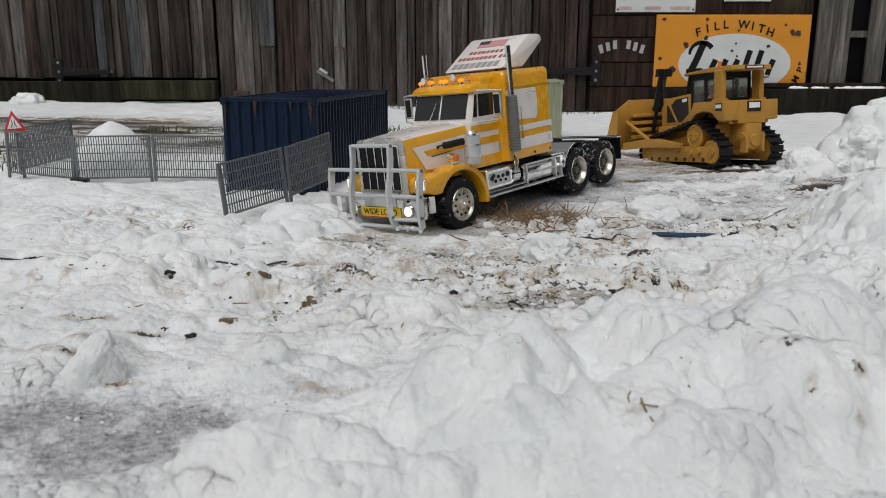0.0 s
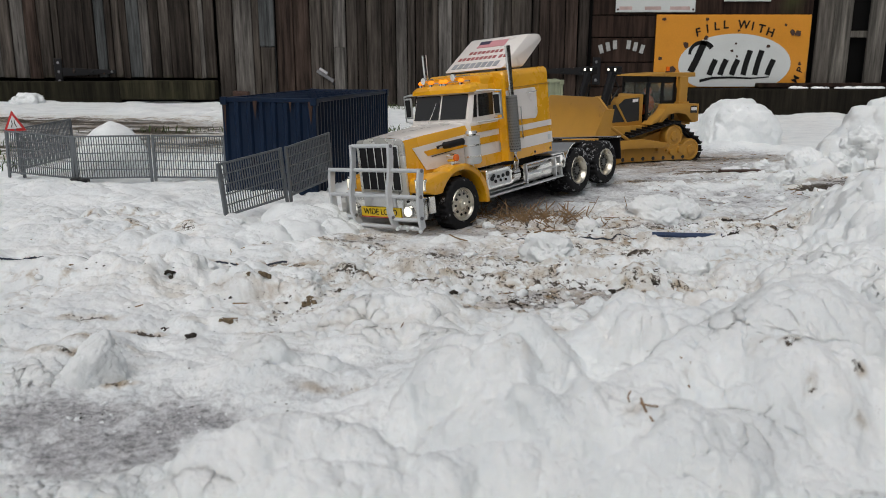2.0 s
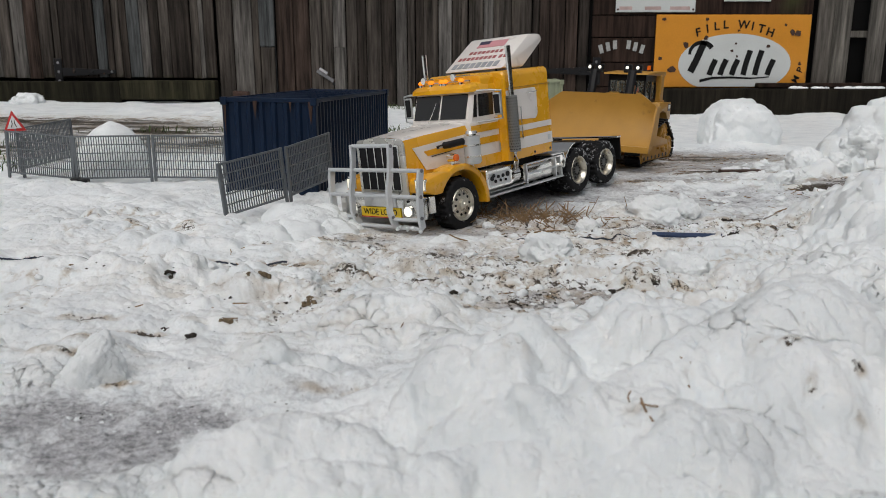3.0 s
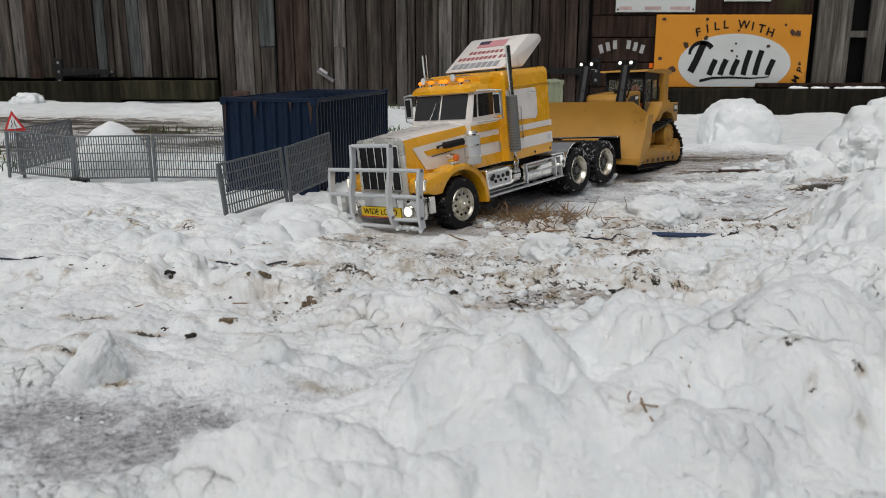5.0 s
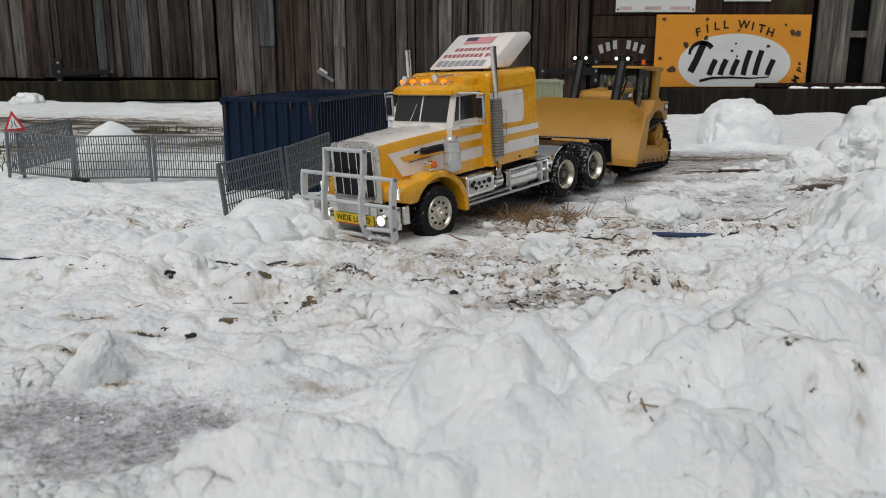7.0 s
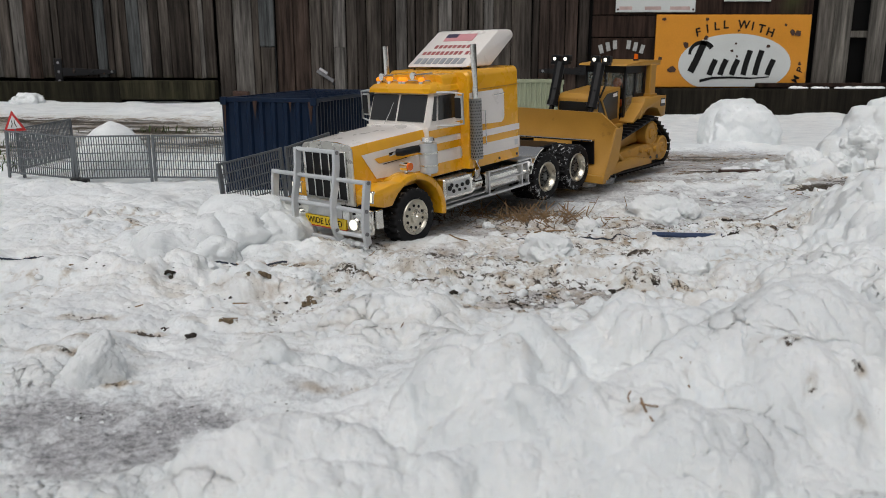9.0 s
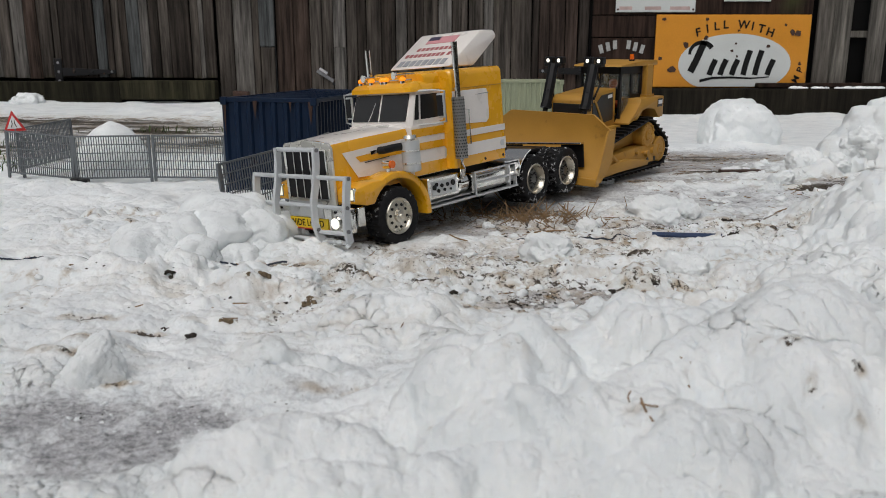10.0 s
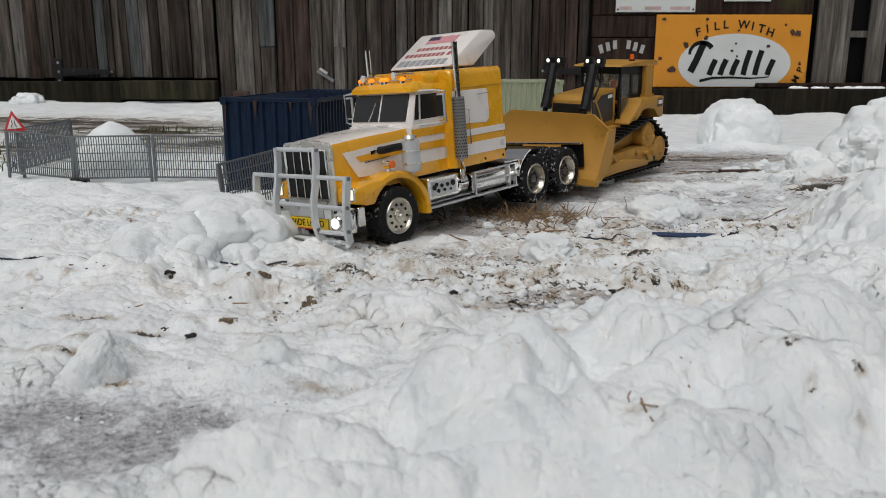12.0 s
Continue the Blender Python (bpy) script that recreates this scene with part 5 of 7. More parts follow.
        part("bar_wing", flat_bar([(0.100, 0.115), (0.103, 0.10), (0.106, 0.078), (0.107, 0.05), (0.104, 0.036), (0.098, 0.023)], [s * 0.099, s * 0.099, s * 0.098, s * 0.096, s * 0.094, s * 0.09], 0.0055, 0.0115), BARGREY, T)
        for x, z, y in ((0.102, 0.149, 0.0415), (0.101, 0.112, 0.099), (0.107, 0.074, 0.098), (0.107, 0.042, 0.096), (0.113, 0.042, 0.0415)):
            bm = B()
            cyl(bm, (x, s * (y - 0.004), z), (x, s * (y + 0.004), z), 0.0028, 10)
            part("bar_bolt", bm, DULLZINC, T)
    for z, x, y in ((0.1495, 0.1015, 0.0415), (0.1125, 0.104, 0.099), (0.0735, 0.1085, 0.098), (0.0245, 0.103, 0.09)):
        bm = B()
        tube(bm, [(x, -y, z), (x, 0, z), (x, y, z)], 0.0032, 12)
        part("bar_tube", bm, BARGREY, T)
    for s in (1, -1):
        bm = B()
        tube(bm, [(0.110, s * 0.0415, 0.0385), (0.107, s * 0.094, 0.0385)], 0.003, 12)
        part("bar_tube", bm, BARGREY, T)
    # cab
    bm = B()
    rounded_shell(bm, -0.048, -0.136, 0.0795, 0.088, 0.163, 0.001)
    part("cab_lower", bm, WHITE, T)
    bm = B()
    hw = 0.079
    rings = []
    for z, xf, w in ((0.160, -0.0475, hw), (0.168, -0.049, hw), (0.212, -0.064, hw - 0.003), (0.218, -0.066, hw - 0.005)):
        rings.append([(xf, -w + 0.006, z), (xf - 0.006, -w, z), (-0.136, -w, z), (-0.136, w, z), (xf - 0.006, w, z), (xf, w - 0.006, z)])
    loft(bm, rings)
    part("cab_upper", bm, WHITE, T)
    bm = B()
    rings = []
    for z, xf, w in ((0.2125, -0.055, 0.0800), (0.219, -0.056, 0.0795), (0.2245, -0.062, 0.075), (0.2275, -0.075, 0.064)):
        rings.append([(xf, -w + 0.009, z), (xf - 0.003, -w + 0.003, z), (xf - 0.009, -w, z), (-0.137, -w, z), (-0.137, w, z), (xf - 0.009, w, z), (xf - 0.003, w - 0.003, z), (xf, w - 0.009, z)])
    loft(bm, rings)
    part("cab_roof", bm, YELLOW, T)
    for y0, y1 in ((-0.068, -0.003), (0.003, 0.068)):
        bm = B()
        n = Vector((0.044, 0, 0.015)).normalized() * 0.0012
        q = [(-0.0492, y0, 0.1705), (-0.0492, y1, 0.1705), (-0.0626, y1, 0.2095), (-0.0626, y0, 0.2095)]
        loft(bm, [[Vector(p) - n for p in q], [Vector(p) + n for p in q]])
        part("windscreen", bm, GLASS, T, "dark windscreen pane", smooth=0)
    for y in (-0.012,):
        bm = B()
        tube(bm, [(-0.043, y - 0.012, 0.166), (-0.0475, y - 0.002, 0.182), (-0.0535, y + 0.004, 0.198)], 0.0007, 6)
        part("wiper", bm, CHROME, T)
    for s in (1, -1):
        flat(T, "quarter_window", [(-0.0590, 0.1715), (-0.0685, 0.1715), (-0.0720, 0.2075), (-0.0665, 0.2075)], 0.0787, GLASS, s)
        flat(T, "door_window", [(-0.0730, 0.1715), (-0.113, 0.1715), (-0.115, 0.2075), (-0.0765, 0.2075)], 0.0787, GLASS, s)
        for z0, z1, m_ in ((0.146, 0.158, YELLOW), (0.1255, 0.1365, YELLOW), (0.0885, 0.1065, YELLOW)):
            flat(T, "cab_stripe", [(-0.050, z0), (-0.136, z0), (-0.136, z1), (-0.050, z1 + 0.0)], 0.0797, m_, s)
        bm = B()
        tube(bm, [(-0.112, s * 0.0805, 0.165), (-0.112, s * 0.0835, 0.165), (-0.128, s * 0.0835, 0.164), (-0.128, s * 0.0805, 0.164)], 0.0011, 6)
        part("door_pull", bm, CHROME, T)
        bm = B()
        box(bm, -0.128, -0.120, s * 0.0803, s * 0.0818, 0.109, 0.122, 0.0005)
        part("door_latch", bm, SILVER, T, smooth=0)
        bm = B()
        box(bm, -0.1372, -0.1355, s * 0.0795, s * 0.0806, 0.09, 0.212)
        part("door_gap", bm, BLACK, T, smooth=0)
        # mirror
        bm = B()
        tube(bm, [(-0.072, s * 0.078, 0.213), (-0.078, s * 0.108, 0.213), (-0.082, s * 0.130, 0.211), (-0.082, s * 0.130, 0.167), (-0.078, s * 0.108, 0.164), (-0.070, s * 0.078, 0.163)], 0.0018, 8)
        part("mirror_arm", bm, SILVER, T)
        bm = B()
        box(bm, -0.086, -0.081, s * 0.110, s * 0.128, 0.172, 0.208, 0.002)
        mir = part("mirror", bm, SILVER, T)
        bm = B()
        box(bm, -0.0812, -0.0800, s * 0.1125, s * 0.1255, 0.175, 0.205)
        part("mirror_glass", bm, BLACK, mir, smooth=0)
    # sleeper
    bm = B()
    rounded_shell(bm, -0.137, -0.268, 0.0855, 0.090, 0.2405, 0.010)
    part("sleeper", bm, YELLOW, T)
    bm = B()
    rounded_shell(bm, -0.090, -0.138, 0.077, 0.222, 0.2375, 0.008)
    part("roof_step", bm, YELLOW, T)
    for s in (1, -1):
        for z0, z1 in ((0.1365, 0.1465), (0.1065, 0.1255)):
            flat(T, "sleeper_stripe", [(-0.1385, z0), (-0.2665, z0), (-0.2665, z1), (-0.1385, z1)], 0.0857, WHITE, s)
        flat(T, "sleeper_panel", [(-0.139, 0.158), (-0.218, 0.154), (-0.224, 0.158), (-0.226, 0.164), (-0.226, 0.200), (-0.222, 0.207), (-0.139, 0.2075)], 0.0857, WHITE, s)
        bm = B()
        tube(bm, [(-0.195, s * 0.086, 0.199), (-0.195, s * 0.090, 0.199), (-0.222, s * 0.090, 0.200), (-0.222, s * 0.086, 0.200)], 0.0009, 6)
        part("grab_rail", bm, CHROME, T)
        bm = B()
        tube(bm, [(-0.168, s * 0.086, 0.178), (-0.168, s * 0.093, 0.178), (-0.168, s * 0.093, 0.125), (-0.168, s * 0.086, 0.125)], 0.0012, 6)
        part("grab_rail", bm, CHROME, T)
        bm = B()
        for x in (-0.15, -0.21, -0.258):
            cyl(bm, (x, s * 0.085, 0.096), (x, s * 0.0868, 0.096), 0.0022, 8)
        part("skirt_screw", bm, BLACK, T)
        flat(T, "skirt_tag", [(-0.252, 0.112), (-0.260, 0.112), (-0.260, 0.121), (-0.252, 0.121)], 0.0866, SILVER, s)
        flat(T, "seam", [(-0.1385, 0.2105), (-0.267, 0.2105), (-0.267, 0.2115), (-0.1385, 0.2115)], 0.0857, CATY, s)
    bm = B()
    box(bm, -0.262, -0.06, -0.05, 0.05, 0.074, 0.09)
    part("body_mount", bm, BLACK, T, smooth=0)
    # wind deflector
    bm = B()
    prism(bm, [(-0.158, 0.2445), (-0.222, 0.2425), (-0.287, 0.286), (-0.281, 0.2975), (-0.245, 0.2985)], -0.066, 0.066, "y", bevel=0.005)
    defl = part("wind_deflector", bm, WHITE, T)
    up = Vector((-0.245 + 0.158, 0, 0.2985 - 0.2445)).normalized()
    def on_face(u, v, du, dv, material, name="print_bar", lift=0.0009):
        """A thin print on the sloping face: u across to the left, v up the slope."""
        o = Vector((-0.158, 0, 0.2445))
        nn = Vector((up.z, 0, -up.x))
        bm = B()
        q = [o + up * a + Vector((0, c, 0)) for a, c in ((v, u), (v, u + du), (v + dv, u + du), (v + dv, u))]
        loft(bm, [[p + nn * 0.0001 for p in q], [p + nn * lift for p in q]])
        part(name, bm, material, defl, smooth=0)
    for k in range(8):
        on_face(-0.052 + k * 0.0132, 0.009, 0.0098, 0.015, PRINTGREY)
    for k in range(11):
        on_face(-0.052 + k * 0.0097 + (0.004 if k > 8 else 0), 0.034, 0.006, 0.0085, PRINTRED)
    for k in range(8):
        on_face(-0.038 + k * 0.0098, 0.052, 0.006, 0.008, PRINTRED)
    on_face(-0.032, 0.072, 0.062, 0.019, PINK, "flag_print")
    on_face(-0.032, 0.081, 0.024, 0.010, FLAGBLUE, "flag_print", 0.0013)
    bm = B()
    for s in (1, -1):
        cyl(bm, (-0.205, s * 0.05, 0.236), (-0.215, s * 0.05, 0.250), 0.002, 8)
        cyl(bm, (-0.165, s * 0.05, 0.226), (-0.165, s * 0.05, 0.246), 0.002, 8)
    part("deflector_strut", bm, BLACK, T)
    # roof lamps and horns
    for k, y in enumerate((-0.062, -0.034, -0.006, 0.004, 0.046)):
        bm = B()
        ball(bm, (-0.070, y, 0.2315), 0.0042, 1.4, 1.3, 0.95, 12)
        part("roof_lamp", bm, AMBER, T, "lit amber roof lamp")
        bm = B()
        cyl(bm, (-0.070, y, 0.224), (-0.070, y, 0.229), 0.0048, 12)
        part("roof_lamp_base", bm, CHROME, T)
    for y, z in ((-0.05, 0.2355), (0.030, 0.2375)):
        bm = B()
        cyl(bm, (-0.064, y, z), (-0.070, y, z), 0.0058, 14, 0.0035)
        cyl(bm, (-0.070, y, z), (-0.110, y, z), 0.0022, 10)
        ball(bm, (-0.068, y, z), 0.0055, 0.7, 1, 1, 12)
        cyl(bm, (-0.09, y, z - 0.012), (-0.09, y, z), 0.0018, 8)
        part("air_horn", bm, CHROME, T)
    bm = B()
    tube(bm, [(-0.071, -0.066, 0.2300), (-0.071, 0.066, 0.2300)], 0.0013, 8)
    part("lamp_bar", bm, CHROME, T)
    # exhausts, air cleaners
    for s in (1, -1):
        bm = B()
        cyl(bm, (-0.143, s * 0.0935, 0.196), (-0.143, s * 0.0935, 0.280), 0.0046, 16)
        part("exhaust_stack", bm, CHROME, T)
        bm = B()
        tube(bm, [(-0.143, s * 0.0935, 0.108), (-0.143, s * 0.0935, 0.09), (-0.147, s * 0.088, 0.078), (-0.155, s * 0.075, 0.072)], 0.0046, 12)
        part("exhaust_pipe", bm, CHROME, T)
        bm = B()
        cyl(bm, (-0.143, s * 0.0935, 0.106), (-0.143, s * 0.0935, 0.199), 0.0096, 24)
        muf = part("heat_shield", bm, SHIELD, T, "perforated alloy heat shield")
        bm = B()
        for j in range(19):
            for k in range(14):
                t = 2 * math.pi * (k + 0.5 * (j % 2)) / 14
                c = Vector((-0.143 + 0.0096 * math.cos(t), s * 0.0935 + 0.0096 * math.sin(t), 0.110 + j * 0.0047))
                d = Vector((math.cos(t), math.sin(t), 0))
                cyl(bm, c - d * 0.0003, c + d * 0.00015, 0.00125, 6)
        part("perforation", bm, BLACK, muf, smooth=0)
        bm = B()
        cyl(bm, (-0.034, s * 0.090, 0.104), (-0.034, s * 0.090, 0.146), 0.0135, 28)
        cyl(bm, (-0.034, s * 0.090, 0.102), (-0.034, s * 0.090, 0.105), 0.0118, 28)
        ac = part("air_cleaner", bm, SILVER, T)
        bm = B()
        for z in (0.114, 0.132):
            cyl(bm, (-0.034, s * 0.090, z - 0.0012), (-0.034, s * 0.090, z + 0.0012), 0.0141, 28)
        cyl(bm, (-0.034, s * 0.090, 0.146), (-0.034, s * 0.090, 0.150), 0.0075, 20)
        cyl(bm, (-0.034, s * 0.090, 0.1495), (-0.034, s * 0.090, 0.154), 0.0105, 24, 0.009)
        part("cleaner_trim", bm, CHROME, ac)
        bm = B()
        tube(bm, [(-0.026, s * 0.083, 0.139), (-0.012, s * 0.079, 0.1385), (0.004, s * 0.074, 0.137), (0.006, s * 0.066, 0.1365)], 0.0055, 14)
        part("intake_duct", bm, BLACK, T)
        # side boxes, steps, tanks
        bm = B()
        box(bm, -0.142, -0.072, s * 0.048, s * 0.084, 0.050, 0.084, 0.002)
        bx = part("battery_box", bm, CHROME, T, smooth=20)
        bm = B()
        box(bm, -0.134, -0.078, s * 0.0838, s * 0.0850, 0.056, 0.078)
        part("box_plate", bm, ALU, bx, smooth=0)
        bm = B()
        for x, z, r in ((-0.083, 0.069, 0.004), (-0.092, 0.063, 0.003), (-0.100, 0.070, 0.003), (-0.106, 0.063, 0.0025), (-0.113, 0.070, 0.003), (-0.126, 0.071, 0.0045), (-0.120, 0.062, 0.002), (-0.088, 0.073, 0.003)):
            cyl(bm, (x, s * 0.084, z), (x, s * 0.0868, z), r, 10)
        part("connector", bm, BLACK, bx)
        bm = B()
        box(bm, -0.178, -0.068, s * 0.066, s * 0.089, 0.0385, 0.0425, 0.001)
        box(bm, -0.178, -0.068, s * 0.066, s * 0.0865, 0.0462, 0.0475, 0.0004)
        part("step", bm, ALU, T, smooth=0)
        bm = B()
        turned(bm, [(0.0, -0.148), (0.014, -0.147), (0.0165, -0.150), (0.0165, -0.168), (0.014, -0.171), (0.0, -0.171)], 28, "x", (0, s * 0.066, 0.064))
        part("air_tank", bm, CHROME, T)
        bm = B()
        prism(bm, [(s * 0.047, 0.044), (s * 0.078, 0.044), (s * 0.083, 0.050), (s * 0.083, 0.070), (s * 0.078, 0.076), (s * 0.047, 0.076)], -0.290, -0.176, "x", bevel=0.001)
        tk = part("fuel_tank", bm, CHROME, T, smooth=20)
        bm = B()
        for x in (-0.181, -0.272, -0.290):
            box(bm, x - 0.002, x + 0.002, s * 0.080, s * 0.0865, 0.040, 0.078)
        for z in (0.0405, 0.060, 0.0775):
            box(bm, -0.292, -0.179, s * 0.0835, s * 0.0868, z - 0.0012, z + 0.0012)
        box(bm, -0.292, -0.179, s * 0.076, s * 0.0885, 0.0385, 0.041)
        part("tank_step_frame", bm, ALU, tk, smooth=0)
        # rear quarter fender
        bm = B()
        o, i_ = arc_pts(-0.34, 0.0425, 0.056, 15, 75, 8), arc_pts(-0.34, 0.0425, 0.054, 75, 15, 8)
        prism(bm, o + i_, s * 0.046, s * 0.0945, "y")
        part("quarter_fender", bm, CHROME, T)
        bm = B()
        box(bm, -0.30, -0.262, s * 0.04, s * 0.086, 0.080, 0.0835, 0.001)
        tube(bm, [(-0.29, s * 0.05, 0.082), (-0.295, s * 0.085, 0.075), (-0.292, s * 0.088, 0.055)], 0.0028, 8)
        part("deck_plate", bm, ALU, T, smooth=20)
        # rear plates
        bm = B()
        box(bm, -0.4975, -0.4945, s * 0.045, s * 0.094, 0.040, 0.086, 0.0006)
        part("mud_flap", bm, BLACK, T, smooth=0)
        bm = B()
        box(bm, -0.503, -0.4978, s * 0.056, s * 0.086, 0.058, 0.074, 0.001)
        part("tail_lamp", bm, BLACK, T, smooth=0)
    bm = B()
    box(bm, -0.4985, -0.485, -0.095, 0.095, 0.0835, 0.0875, 0.001)
    part("rear_bar", bm, CHROME, T, smooth=0)
    # deck and fifth wheel
    bm = B()
    box(bm, -0.47, -0.275, -0.034, 0.034, 0.074, 0.078, 0.001)
    box(bm, -0.45, -0.36, -0.044, 0.044, 0.079, 0.0855, 0.002)
    part("deck", bm, BLACK, T, smooth=0)
    bm = B()
    turned(bm, [(0.0, 0.092), (0.034, 0.091), (0.036, 0.093), (0.036, 0.098), (0.03, 0.0995), (0.0, 0.0995)], 28, "z", (-0.325, 0, 0))
    box(bm, -0.34, -0.31, -0.025, 0.025, 0.077, 0.093, 0.002)
    part("coupling_plate", bm, BLACK, T)
    # the cab is narrower than the fenders and stands behind the cowl
    fit_cab = Matrix.Translation((-0.0135, 0, 0)) @ Matrix.Diagonal((1, 0.835, 1, 1))
    cab_names = ("cab_", "windscreen", "wiper", "quarter_window", "door_", "mirror", "roof_lamp", "roof_step", "air_horn", "lamp_bar")
    for ob in list(T.children_recursive):
        if ob.type == "MESH" and ob.name.startswith(cab_names):
            ob.data.transform(fit_cab)
    # snow frozen to the bull bar
    rnd = random.Random(77)
    pieces = []
    for k in range(16):
        r = rnd.uniform(0.0015, 0.0042)
        v, f = puff(r, 800 + k, 3, 0.8)
        pieces.append((v + np.array([0.103 + rnd.uniform(-0.003, 0.004), rnd.uniform(0.035, 0.092), 0.0235 + rnd.uniform(-0.003, 0.003)]), f))
    crust = snow_mesh("snow_crust", pieces)
    crust.parent = T
    crust["label"] = "crumbs of snow stuck to the bar"
    # wheels
    ws = []
    for s in (1, -1):
        ws.append(wheel(T, 0.0, s * 0.0745, True, s, False))
        for x in (-0.34, -0.44):
            ws.append(wheel(T, x, s * 0.0785, False, s, True))
    return T, ws


TRUCK, TRUCK_WHEELS = build_truck()

# ---- model bulldozer: x forward, y to its left, z up, origin on the ground amid the tracks ----
TRACKC = mat("black_track_rubber", (0.008, 0.008, 0.009), 0.45, 0, 0.2, 120, 0.1, second=(0.6, 0.6, 0.62), amount=-0.04, spec=0.35)
CABGLASS = mat("clear_cab_pane", (0.72, 0.76, 0.72), 0.04, 0, 0.03, bump=0)
CABGLASS.node_tree.nodes["Principled BSDF"].inputs["Transmission Weight"].default_value = 0.92
CABGLASS.node_tree.nodes["Principled BSDF"].inputs["IOR"].default_value = 1.12
DECAL = mat("black_decal", (0.012, 0.012, 0.012), 0.35)
WHEELS3 = ((-0.055, 0.075, 0.0275), (-0.111, 0.0395, 0.0275), (0.122, 0.0375, 0.0255))


def track_path():
    """The loop round the three wheels, as points and the length along it."""
    pts = []
    for cx, cz, r in WHEELS3:
        for k in range(180):
            t = math.pi * k / 90
            pts.append((cx + (r + 0.0045) * math.cos(t), cz + (r + 0.0045) * math.sin(t)))
    pts = sorted(set(pts))
    def half(ps):
        out = []
        for p in ps:
            while len(out) > 1 and (out[-1][0] - out[-2][0]) * (p[1] - out[-2][1]) - (out[-1][1] - out[-2][1]) * (p[0] - out[-2][0]) <= 0:
                out.pop()
            out.append(p)
        return out
    lo, hi = half(pts), half(pts[::-1])
    loop = lo[:-1] + hi[:-1]
    s = [0.0]
    for a, c in zip(loop, loop[1:] + loop[:1]):
        s.append(s[-1] + math.hypot(c[0] - a[0], c[1] - a[1]))
    return loop, s


LOOP, ALONG = track_path()


def on_track(d):
    """Pose of a shoe d metres along the loop (counter-clockwise seen from the right)."""
    total = ALONG[-1]
    d %= total
    i = int(np.searchsorted(ALONG, d, side="right")) - 1
    i = min(i, len(LOOP) - 1)
    a, c = LOOP[i], LOOP[(i + 1) % len(LOOP)]
    f = (d - ALONG[i]) / max(1e-9, ALONG[i + 1] - ALONG[i])
    e = 0.006
    def at(q):
        q %= total
        j = min(int(np.searchsorted(ALONG, q, side="right")) - 1, len(LOOP) - 1)
        g = (q - ALONG[j]) / max(1e-9, ALONG[j + 1] - ALONG[j])
        u, v = LOOP[j], LOOP[(j + 1) % len(LOOP)]
        return u[0] + (v[0] - u[0]) * g, u[1] + (v[1] - u[1]) * g
    p, q = at(d - e), at(d + e)
    ang = math.degrees(math.atan2(q[1] - p[1], q[0] - p[0]))
    x, z = a[0] + (c[0] - a[0]) * f, a[1] + (c[1] - a[1]) * f
    return x, z, ang


N_SHOES = 38


